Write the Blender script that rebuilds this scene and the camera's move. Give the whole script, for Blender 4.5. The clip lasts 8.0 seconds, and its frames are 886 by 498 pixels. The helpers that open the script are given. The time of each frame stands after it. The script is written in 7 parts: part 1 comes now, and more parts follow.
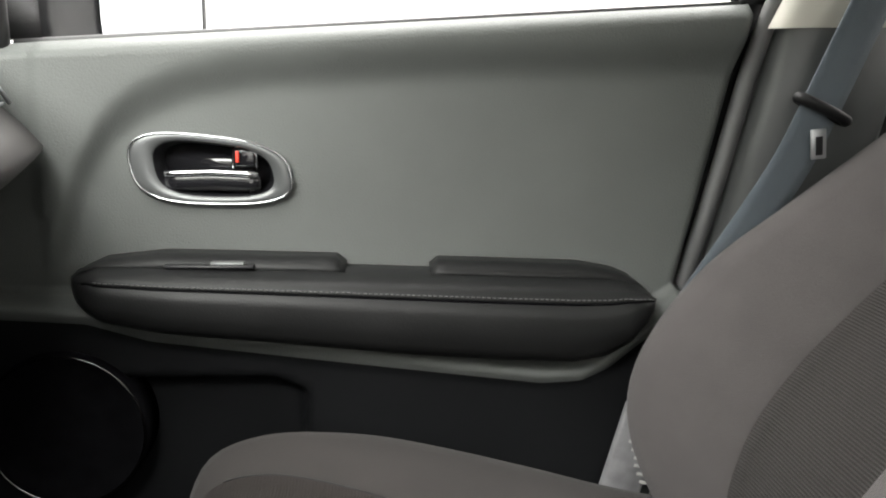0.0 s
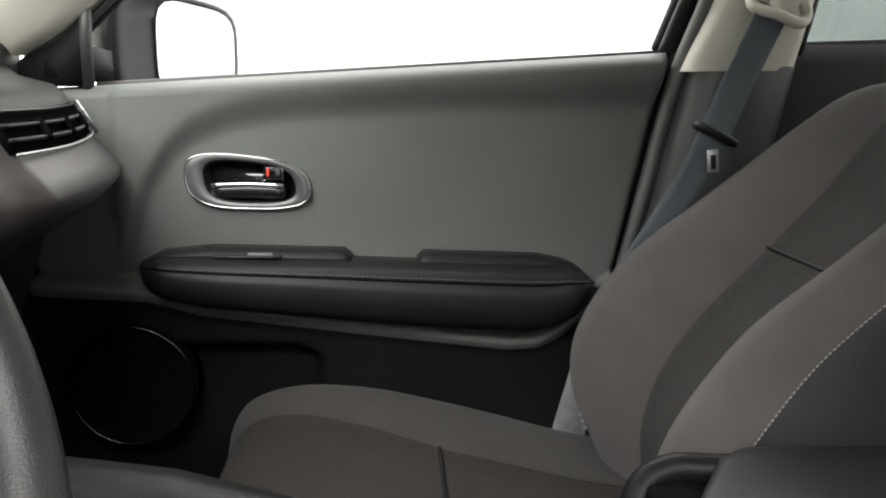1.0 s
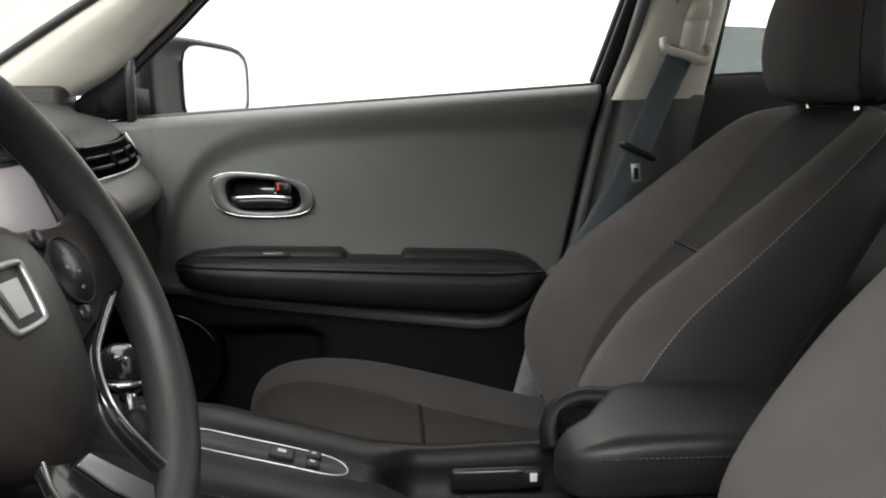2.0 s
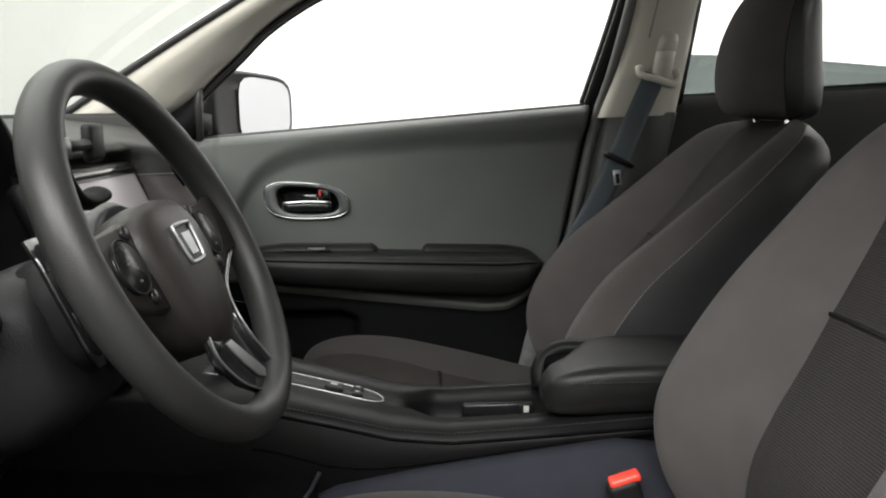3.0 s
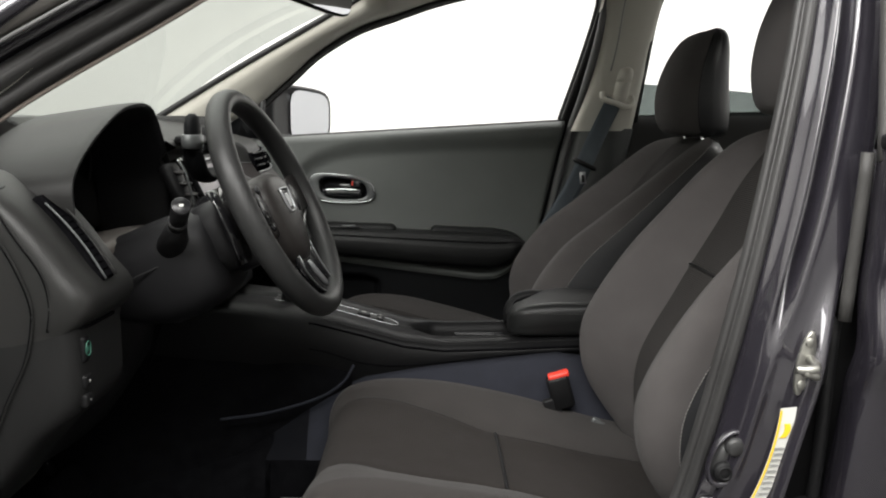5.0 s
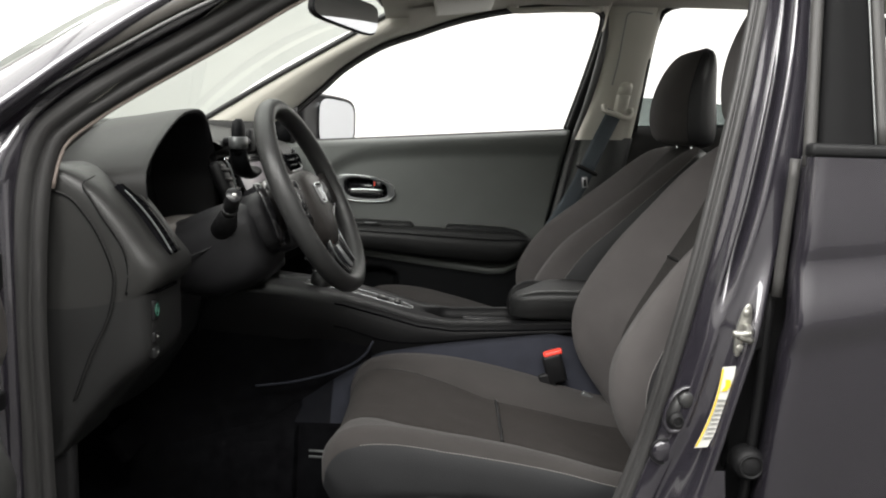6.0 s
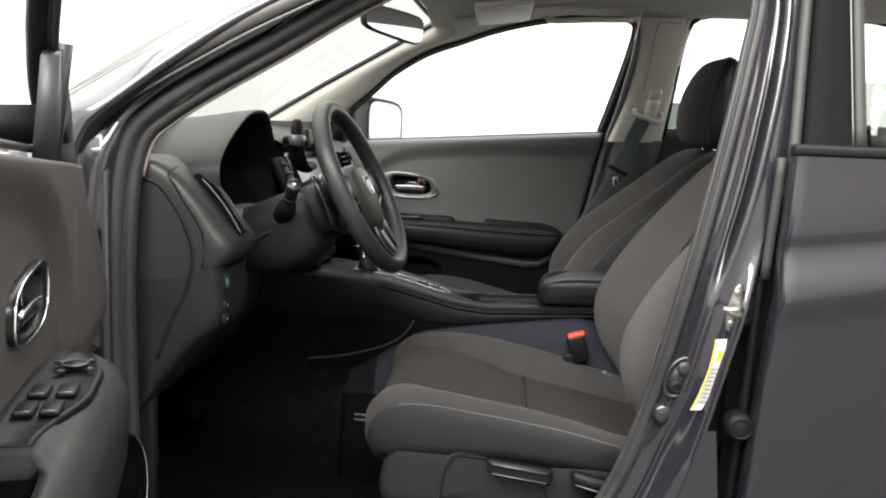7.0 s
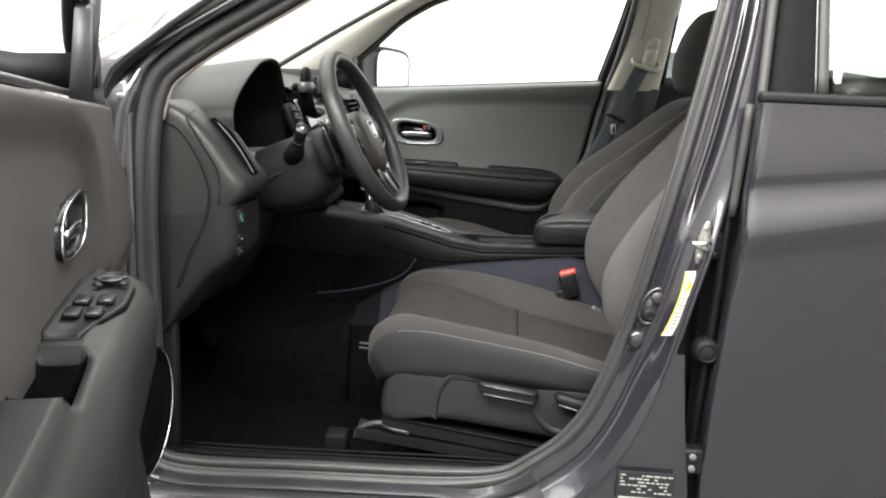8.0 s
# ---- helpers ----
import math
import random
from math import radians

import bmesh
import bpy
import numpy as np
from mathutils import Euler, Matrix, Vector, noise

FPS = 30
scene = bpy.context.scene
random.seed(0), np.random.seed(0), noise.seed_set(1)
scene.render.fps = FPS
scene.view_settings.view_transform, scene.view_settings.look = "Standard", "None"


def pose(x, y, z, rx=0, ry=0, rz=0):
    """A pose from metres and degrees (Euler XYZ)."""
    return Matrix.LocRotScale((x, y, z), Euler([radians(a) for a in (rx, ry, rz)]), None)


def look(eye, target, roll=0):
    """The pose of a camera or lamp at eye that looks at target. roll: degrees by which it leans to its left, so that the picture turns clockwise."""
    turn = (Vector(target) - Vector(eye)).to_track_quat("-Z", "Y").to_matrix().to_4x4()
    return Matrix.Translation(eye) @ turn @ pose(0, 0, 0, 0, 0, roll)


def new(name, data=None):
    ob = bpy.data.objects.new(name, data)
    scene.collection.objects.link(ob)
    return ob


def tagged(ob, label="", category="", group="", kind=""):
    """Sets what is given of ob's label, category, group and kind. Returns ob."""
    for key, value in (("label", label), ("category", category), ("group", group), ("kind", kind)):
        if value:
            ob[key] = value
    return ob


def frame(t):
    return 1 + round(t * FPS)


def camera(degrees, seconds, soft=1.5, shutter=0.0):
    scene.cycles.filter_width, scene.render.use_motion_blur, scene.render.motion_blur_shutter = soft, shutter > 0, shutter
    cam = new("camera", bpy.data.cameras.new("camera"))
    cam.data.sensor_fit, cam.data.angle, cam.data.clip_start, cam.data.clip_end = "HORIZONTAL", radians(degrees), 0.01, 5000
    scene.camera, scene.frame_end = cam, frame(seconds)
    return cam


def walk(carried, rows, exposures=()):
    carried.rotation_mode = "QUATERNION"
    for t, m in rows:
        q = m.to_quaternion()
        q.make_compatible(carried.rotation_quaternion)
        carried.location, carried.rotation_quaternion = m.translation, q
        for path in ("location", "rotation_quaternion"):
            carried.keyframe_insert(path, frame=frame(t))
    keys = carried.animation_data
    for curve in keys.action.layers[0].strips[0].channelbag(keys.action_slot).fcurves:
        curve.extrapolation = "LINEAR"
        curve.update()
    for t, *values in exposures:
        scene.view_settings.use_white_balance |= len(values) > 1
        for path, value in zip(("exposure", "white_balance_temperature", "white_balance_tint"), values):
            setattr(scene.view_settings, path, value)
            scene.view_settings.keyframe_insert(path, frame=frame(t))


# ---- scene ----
cam = camera(57.0, 8.0, soft=2.0)
PATH = [
    (0, (-0.056, -0.309, 1.009), (0.078, 1.641, 0.587), 1.0),
    (0.5, (-0.053, -0.449, 1.021), (0.061, 1.509, 0.635), 0.9),
    (1, (-0.043, -0.594, 1.032), (0.079, 1.366, 0.654), 0.8),
    (2.3, (-0.010, -0.984, 1.08), (0.101, 0.981, 0.726), -0.6),
    (2.5, (-0.003, -1.052, 1.08), (0.078, 0.919, 0.749), -1.2),
    (3, (-0.026, -1.198, 1.075), (0.047, 0.775, 0.756), -0.9),
    (3.5, (-0.028, -1.32, 1.087), (0.044, 0.652, 0.766), -0.3),
    (4, (-0.04, -1.462, 1.087), (0.035, 0.513, 0.778), 0.0),
    (4.5, (-0.03, -1.601, 1.082), (0.016, 0.375, 0.772), 0.2),
    (5, (-0.016, -1.737, 1.086), (0.024, 0.239, 0.781), 0.9),
    (5.2, (-0.008, -1.793, 1.085), (0.016, 0.183, 0.784), 1.0),
    (6.5, (0.009, -2.06, 1.084), (-0.029, -0.08, 0.8), 2.5),
    (7, (0.034, -2.161, 1.08), (-0.09, -0.185, 0.795), 2.3),
    (7.5, (0.057, -2.242, 1.084), (-0.087, -0.278, 0.736), 2.3),
    (8, (0.08, -2.292, 1.078), (-0.072, -0.34, 0.673), 2.5),
]
walk(cam, [(t, look(eye, target, roll)) for t, eye, target, roll in PATH],
     [(0.0, 1.42), (0.5, 1.10), (1.0, 0.80), (1.75, 0.46), (2.5, 0.34), (3.5, 0.0), (5.0, -0.16), (6.5, 0.24), (7.0, 0.36), (7.5, 0.38), (8.0, 0.78)])

# ---- world and lights ----
scene.view_settings.exposure = 0.0
world = bpy.data.worlds.new("world")
scene.world = world
world.use_nodes = True
world.node_tree.nodes["Background"].inputs[0].default_value = (0.9, 0.95, 1.0, 1)
world.node_tree.nodes["Background"].inputs[1].default_value = 0.25


def ceiling_lamp(x, y, sx, sy, power):
    lamp = bpy.data.lights.new("ceiling_light", "AREA")
    lamp.shape, lamp.size, lamp.size_y, lamp.energy, lamp.color = "RECTANGLE", sx, sy, power, (1.0, 0.985, 0.955)
    ob = new("ceiling_light", lamp)
    ob.matrix_world = pose(x, y, 3.72)
    return tagged(ob, "long white fluorescent ceiling light panel of the photo bay", "ceiling light", group="ceiling lights")


for lx, ly, sx, sy, power in ((-1.1, -3.4, 6.0, 1.5, 640), (0.3, 3.4, 8.0, 2.2, 240), (-3.7, 0, 1.6, 4.4, 110), (4.5, 0, 1.8, 4.4, 150), (-1.3, 0, 3.0, 4.4, 300)):
    ceiling_lamp(lx, ly, sx, sy, power)


# ---- materials ----
def material(name, color, rough=0.5, metal=0.0, grain=0.0, scale=900.0, mottle=0.12, mscale=9.0, coat=0.0, sheen=0.0, spec=0.5):
    """A surface with fine relief (grain, at scale per metre) and slow stains of colour and gloss."""
    m = bpy.data.materials.new(name)
    m.use_nodes = True
    nt = m.node_tree
    b = nt.nodes["Principled BSDF"]
    tex = nt.nodes.new("ShaderNodeTexCoord")
    slow = nt.nodes.new("ShaderNodeTexNoise")
    slow.inputs["Scale"].default_value, slow.inputs["Detail"].default_value = mscale, 5
    nt.links.new(tex.outputs["Object"], slow.inputs["Vector"])
    ramp = nt.nodes.new("ShaderNodeMapRange")
    ramp.inputs["From Min"].default_value, ramp.inputs["From Max"].default_value = 0.3, 0.7
    ramp.inputs["To Min"].default_value, ramp.inputs["To Max"].default_value = 1 - mottle, 1 + mottle
    nt.links.new(slow.outputs["Fac"], ramp.inputs["Value"])
    mix = nt.nodes.new("ShaderNodeVectorMath")
    mix.operation = "SCALE"
    mix.inputs[0].default_value = color
    nt.links.new(ramp.outputs[0], mix.inputs["Scale"])
    nt.links.new(mix.outputs[0], b.inputs["Base Color"])
    gl = nt.nodes.new("ShaderNodeMath")
    gl.operation = "MULTIPLY"
    gl.inputs[1].default_value = rough
    nt.links.new(ramp.outputs[0], gl.inputs[0])
    nt.links.new(gl.outputs[0], b.inputs["Roughness"])
    b.inputs["Metallic"].default_value = metal
    b.inputs["Coat Weight"].default_value = coat
    b.inputs["Coat Roughness"].default_value = 0.06
    b.inputs["Sheen Weight"].default_value = sheen
    b.inputs["Specular IOR Level"].default_value = spec
    if grain:
        fine = nt.nodes.new("ShaderNodeTexNoise")
        fine.inputs["Scale"].default_value, fine.inputs["Detail"].default_value = scale, 2
        nt.links.new(tex.outputs["Object"], fine.inputs["Vector"])
        bump = nt.nodes.new("ShaderNodeBump")
        bump.inputs["Strength"].default_value, bump.inputs["Distance"].default_value = grain, 0.001
        nt.links.new(fine.outputs["Fac"], bump.inputs["Height"])
        nt.links.new(bump.outputs[0], b.inputs["Normal"])
    return m


def woven(name, color, pitch, turn, rough=0.95, depth=0.5, contrast=0.25, sheen=0.05, along="Object"):
    """Cloth with ribs at pitch metres, turned by turn degrees round the car's long axis, over a fuzzy weave."""
    m = material(name, color, rough, grain=0.5, scale=1400, mottle=0.10, mscale=14, sheen=sheen, spec=0.2)
    nt = m.node_tree
    b = nt.nodes["Principled BSDF"]
    tex = nt.nodes["Texture Coordinate"]
    mp = nt.nodes.new("ShaderNodeMapping")
    mp.inputs["Rotation"].default_value = (0, radians(turn), 0)
    nt.links.new(tex.outputs[along], mp.inputs["Vector"])
    wave = nt.nodes.new("ShaderNodeTexWave")
    wave.bands_direction = "Z" if along == "Object" else "Y"
    wave.inputs["Scale"].default_value = 0.314 / pitch
    wave.inputs["Distortion"].default_value, wave.inputs["Detail"].default_value, wave.inputs["Detail Scale"].default_value = 1.2, 2, 6
    nt.links.new(mp.outputs[0], wave.inputs["Vector"])
    bump2 = nt.nodes.new("ShaderNodeBump")
    bump2.inputs["Strength"].default_value, bump2.inputs["Distance"].default_value = depth, 0.0015
    nt.links.new(wave.outputs["Fac"], bump2.inputs["Height"])
    nt.links.new(nt.nodes["Bump"].outputs[0], bump2.inputs["Normal"])
    nt.links.new(bump2.outputs[0], b.inputs["Normal"])
    old = b.inputs["Base Color"].links[0].from_socket
    rng = nt.nodes.new("ShaderNodeMapRange")
    rng.inputs["To Min"].default_value, rng.inputs["To Max"].default_value = 1 - contrast, 1 + contrast
    nt.links.new(wave.outputs["Fac"], rng.inputs["Value"])
    mul = nt.nodes.new("ShaderNodeVectorMath")
    mul.operation = "SCALE"
    nt.links.new(old, mul.inputs[0])
    nt.links.new(rng.outputs[0], mul.inputs["Scale"])
    nt.links.new(mul.outputs[0], b.inputs["Base Color"])
    return m


def glass(name, color, rough=0.0, share_most=0.9):
    """A thin pane: mostly clear, tinted by color, with a mirror's share of gloss."""
    m = bpy.data.materials.new(name)
    m.use_nodes = True
    nt = m.node_tree
    nt.nodes.remove(nt.nodes["Principled BSDF"])
    clear, gloss, mx = nt.nodes.new("ShaderNodeBsdfTransparent"), nt.nodes.new("ShaderNodeBsdfGlossy"), nt.nodes.new("ShaderNodeMixShader")
    clear.inputs["Color"].default_value = (*color, 1)
    gloss.inputs["Roughness"].default_value = rough
    face = nt.nodes.new("ShaderNodeLayerWeight")
    power, share = nt.nodes.new("ShaderNodeMath"), nt.nodes.new("ShaderNodeMath")
    power.operation, share.operation = "POWER", "MULTIPLY_ADD"
    power.inputs[1].default_value = 5.0
    share.inputs[1].default_value, share.inputs[2].default_value = share_most, 0.04
    nt.links.new(face.outputs["Facing"], power.inputs[0])
    nt.links.new(power.outputs[0], share.inputs[0])
    nt.links.new(share.outputs[0], mx.inputs[0])
    nt.links.new(clear.outputs[0], mx.inputs[1])
    nt.links.new(gloss.outputs[0], mx.inputs[2])
    nt.links.new(mx.outputs[0], nt.nodes["Material Output"].inputs["Surface"])
    return m


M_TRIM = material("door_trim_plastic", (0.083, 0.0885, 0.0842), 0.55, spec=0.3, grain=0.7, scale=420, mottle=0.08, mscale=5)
M_LOWTRIM = material("lower_trim_plastic", (0.0052, 0.0055, 0.0060), 0.55, spec=0.08, grain=0.35, scale=800, mottle=0.08)
M_DASH = material("dash_plastic", (0.017, 0.017, 0.0165), 0.50, spec=0.22, grain=0.4, scale=800, mottle=0.08, mscale=6)
# body paint made duller on the sill, to imitate its dark reflection
M_SILL = material("dull_sill_paint", (0.020, 0.0188, 0.0222), 0.48, metal=0.2, spec=0.3, grain=0.2, scale=900, mottle=0.18, mscale=12, coat=0.15)
# chrome toned down for the speaker ring that lies in shade
M_SHADECHROME = material("shaded_chrome", (0.16, 0.16, 0.16), 0.16, metal=1.0)
M_DOORSEAL = material("rear_door_seal", (0.036, 0.035, 0.034), 0.5, spec=0.3, grain=0.2, scale=500)
# dash end plastic in a darker tone, for the shade low on the end
M_ENDLOW = material("shaded_end_plastic", (0.0124, 0.0125, 0.0125), 0.5, spec=0.18, grain=0.35, scale=800, mottle=0.08, mscale=6)
M_DASHEND = material("dash_end_plastic", (0.0152, 0.0152, 0.0147), 0.38, spec=0.32, grain=0.3, scale=800, mottle=0.08, mscale=6)
M_DASHPAD = material("dash_pad_leatherette", (0.023, 0.0206, 0.0201), 0.45, spec=0.3, grain=0.35, scale=600, mottle=0.08)
M_LEATHER = material("leatherette", (0.0075, 0.0078, 0.0078), 0.42, spec=0.22, grain=0.25, scale=420, mottle=0.1, mscale=8)
M_CONSOLE = material("console_leatherette", (0.0048, 0.0048, 0.0051), 0.45, spec=0.10, grain=0.25, scale=420, mottle=0.1, mscale=8)
M_RIM = material("rim_urethane", (0.0165, 0.0168, 0.0168), 0.42, spec=0.35, grain=0.3, scale=900, mottle=0.1, mscale=12)
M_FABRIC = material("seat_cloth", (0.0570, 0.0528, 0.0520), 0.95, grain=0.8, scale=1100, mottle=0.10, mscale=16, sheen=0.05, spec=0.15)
# seat cloth in a darker tone: the weaker light on the cushions is in the colour
M_CUSHION = material("shaded_cushion_cloth", (0.0305, 0.0279, 0.0269), 0.95, grain=0.8, scale=1100, mottle=0.12, mscale=16, sheen=0.05, spec=0.15)
M_STRIP = material("weatherstrip", (0.062, 0.058, 0.053), 0.45, grain=0.2, scale=500)
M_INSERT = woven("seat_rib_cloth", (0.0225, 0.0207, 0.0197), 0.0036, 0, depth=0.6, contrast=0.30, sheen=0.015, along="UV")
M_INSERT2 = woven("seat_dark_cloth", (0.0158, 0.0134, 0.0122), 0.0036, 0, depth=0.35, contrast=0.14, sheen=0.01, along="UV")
M_APPLIQUE = material("pillar_cover_black", (0.0075, 0.0075, 0.0078), 0.6, spec=0.04, mottle=0.1)
M_REARTRIM = material("rear_trim_plastic", (0.017, 0.017, 0.0165), 0.5, spec=0.25, grain=0.35, scale=800, mottle=0.08)
M_SHIELD = material("seat_shield_plastic", (0.0155, 0.0158, 0.0162), 0.40, spec=0.35, grain=0.35, scale=700, mottle=0.08)
M_SEATSIDE = material("seat_side_vinyl", (0.019, 0.0195, 0.0207), 0.42, spec=0.3, grain=0.4, scale=500, mottle=0.08)
M_BEIGE = material("pillar_trim_beige", (0.50, 0.485, 0.43), 0.6, grain=0.3, scale=900, mottle=0.04, mscale=5)
M_HEADLINER = material("headliner_cloth", (0.50, 0.48, 0.43), 0.9, grain=0.7, scale=1500, mottle=0.05)
M_PAINT = material("dark_purple_grey_paint", (0.0215, 0.0195, 0.0255), 0.26, metal=0.35, grain=0.06, scale=2500, mottle=0.05, mscale=2.5, coat=1.0)
M_RUBBER = material("rubber_seal", (0.026, 0.026, 0.0265), 0.42, spec=0.45, grain=0.2, scale=500)
M_BLACK = material("gloss_black", (0.008, 0.008, 0.009), 0.12, mottle=0.2, coat=0.6)
M_MATTBLACK = material("matt_black_plastic", (0.007, 0.007, 0.0075), 0.5, spec=0.2, grain=0.3, scale=700)
# below the tone of real black carpet, to deepen the shade of the footwells
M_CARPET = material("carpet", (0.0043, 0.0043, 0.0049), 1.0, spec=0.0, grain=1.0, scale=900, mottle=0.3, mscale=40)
# tunnel carpet again, darkened to paint in the footwell's shade
M_TUNNELSHADE = material("shaded_tunnel_carpet", (0.0045, 0.0048, 0.0063), 0.95, spec=0.1, grain=0.8, scale=900, mottle=0.2, mscale=25)
M_BLACKTHREAD = material("black_thread", (0.0225, 0.0225, 0.0225), 0.7)
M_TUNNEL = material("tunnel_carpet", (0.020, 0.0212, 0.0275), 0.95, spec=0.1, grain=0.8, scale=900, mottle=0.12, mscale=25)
M_CHROME = material("chrome", (0.75, 0.76, 0.78), 0.12, metal=1.0, mottle=0.06)
M_SATIN = material("satin_silver", (0.42, 0.43, 0.44), 0.35, metal=0.9, grain=0.1, scale=1500)
M_ZINC = material("zinc_steel", (0.34, 0.335, 0.31), 0.36, metal=0.9, grain=0.25, scale=600, mottle=0.15, mscale=60)
M_BELT = woven("belt_webbing", (0.098, 0.117, 0.134), 0.0021, 35, rough=0.7, depth=0.6, contrast=0.34, sheen=0.1)
M_GREYSEAL = material("grey_rubber_seal", (0.10, 0.10, 0.10), 0.5, grain=0.2, scale=500)
M_DRIVERLOW = material("driver_door_armrest_plastic", (0.0093, 0.0094, 0.0091), 0.55, grain=0.35, scale=700, mottle=0.08, spec=0.25)
M_SATINBLACK = material("satin_black", (0.008, 0.008, 0.009), 0.30, mottle=0.2, spec=0.3)
M_COWL = material("cowl_plastic", (0.0090, 0.0090, 0.0097), 0.46, grain=0.4, scale=800, mottle=0.1, spec=0.14)
M_RED = material("red_plastic", (0.75, 0.055, 0.035), 0.35)
M_ORANGE = material("red_mark", (0.55, 0.04, 0.02), 0.5)
M_WHITE = material("white_print", (0.56, 0.56, 0.53), 0.6, spec=0.2)
M_YELLOW = material("yellow_print", (0.80, 0.52, 0.02), 0.5)
M_GREEN = material("green_print", (0.0350, 0.1225, 0.0875), 0.4)
M_GREYPRINT = material("grey_print", (0.25, 0.25, 0.24), 0.6)
M_THREAD = material("light_thread", (0.17, 0.165, 0.16), 0.8)
M_SEAL = material("door_seal_rubber", (0.024, 0.0235, 0.0235), 0.45, spec=0.4, grain=0.2, scale=500)
M_DARKTHREAD = material("dark_thread", (0.0675, 0.0675, 0.0675), 0.7)
M_GREYBEZEL = material("satin_grey_bezel", (0.115, 0.12, 0.12), 0.35, metal=0.5)
M_BRIGHTPANEL = material("bright_print_label", (0.1280, 0.1280, 0.1312), 0.6, mottle=0.2, mscale=60)
# dark screen painted light lilac grey, as if it mirrored something bright
M_SCREEN = material("screen_reflection", (0.24, 0.222, 0.235), 0.28, mottle=0.05)
M_PILLARLOW = material("pillar_lower_plastic", (0.0500, 0.0525, 0.0525), 0.34, spec=0.5, grain=0.2, scale=800, mottle=0.08)
M_HUB = material("airbag_cover_plastic", (0.0150, 0.0132, 0.0124), 0.40, spec=0.34, grain=0.35, scale=900, mottle=0.12, mscale=14)
M_TRIMEDGE = material("brown_trim_edge", (0.15, 0.125, 0.11), 0.6)
M_GREYWALL = material("grey_workshop_wall", (0.36, 0.36, 0.35), 0.8, grain=0.2, scale=120, mottle=0.1, mscale=1.0)
M_MIRROR = material("mirror_glass", (0.52, 0.53, 0.56), 0.01, metal=1.0, mottle=0.0)
M_WINDSHIELD = glass("windshield_glass", (0.41, 0.43, 0.41), share_most=0.45)
M_TINT = glass("tinted_glass", (0.36, 0.39, 0.385))
M_TINTNEAR = glass("light_tinted_glass", (0.66, 0.69, 0.67), share_most=0.4)
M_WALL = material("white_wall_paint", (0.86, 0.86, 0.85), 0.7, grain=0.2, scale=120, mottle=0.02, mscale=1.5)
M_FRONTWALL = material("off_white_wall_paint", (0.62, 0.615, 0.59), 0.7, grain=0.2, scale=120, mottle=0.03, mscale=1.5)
# assumed floor tone, kept dark so that less light bounces up at the car
M_FLOOR = material("dark_low_bounce_floor", (0.085, 0.084, 0.081), 0.5, grain=0.1, scale=60, mottle=0.05, mscale=1.2)


# ---- mesh helpers ----
def V(*a):
    return Vector(a)


def thing(name, at, label, category, group="", kind=""):
    ob = new(name)
    ob.location = at
    ob.empty_display_size = 0.1
    return tagged(ob, label, category, group, kind)


def part(name, bm, mat, parent=None, label="", smooth=True, recalc=True):
    """Links a bmesh as one mesh object, in world coordinates, under a thing or a part."""
    if recalc:
        bmesh.ops.recalc_face_normals(bm, faces=bm.faces)
    me = bpy.data.meshes.new(name)
    bm.to_mesh(me)
    bm.free()
    for p in me.polygons:
        p.use_smooth = smooth
    me.materials.append(mat)
    ob = new(name, me)
    if parent is not None:
        ob.parent = parent
        ob.matrix_parent_inverse = Matrix.Translation(-parent.location)
    if label:
        ob["label"] = label
    return ob


def spline(pts, n, closed=False):
    """n points along a smooth curve through pts, evenly by length."""
    P = [Vector(p) for p in pts]
    m = len(P)
    out = []
    segs = m if closed else m - 1
    for i in range(segs):
        if closed:
            a, b, c, d = P[(i - 1) % m], P[i], P[(i + 1) % m], P[(i + 2) % m]
        else:
            b, c = P[i], P[i + 1]
            a = P[i - 1] if i > 0 else b * 2 - c
            d = P[i + 2] if i + 2 < m else c * 2 - b
        for k in range(16):
            t = k / 16
            out.append(0.5 * (2 * b + (c - a) * t + (2 * a - 5 * b + 4 * c - d) * t * t + (3 * b - a - 3 * c + d) * t ** 3))
    out.append(P[0].copy() if closed else P[-1].copy())
    run = [0.0]
    for a, b in zip(out, out[1:]):
        run.append(run[-1] + (b - a).length)
    res, j = [], 0
    count = n if closed else n - 1
    for k in range(n):
        want = run[-1] * k / count
        while j < len(run) - 2 and run[j + 1] < want:
            j += 1
        f = (want - run[j]) / max(run[j + 1] - run[j], 1e-9)
        res.append(out[j].lerp(out[j + 1], f))
    return res


def lerp_table(rows, x):
    """Smooth reading of a small table of (x, values...)."""
    if x <= rows[0][0]:
        return rows[0][1:]
    for a, b in zip(rows, rows[1:]):
        if x <= b[0]:
            t = (x - a[0]) / (b[0] - a[0])
            return tuple(p + (q - p) * t for p, q in zip(a[1:], b[1:]))
    return rows[-1][1:]


def smooth01(e0, e1, x):
    t = max(0.0, min(1.0, (x - e0) / (e1 - e0)))
    return t * t * (3 - 2 * t)


def loft(rings, closed_ring=True, cap=True, bm=None):
    """Skin over rings of equal count."""
    bm = bm or bmesh.new()
    rows = [[bm.verts.new(p) for p in r] for r in rings]
    n = len(rows[0])
    for a, b in zip(rows, rows[1:]):
        for i in range(n if closed_ring else n - 1):
            j = (i + 1) % n
            bm.faces.new((a[i], a[j], b[j], b[i]))
    if cap and closed_ring:
        bm.faces.new(rows[0])
        bm.faces.new(list(reversed(rows[-1])))
    return bm


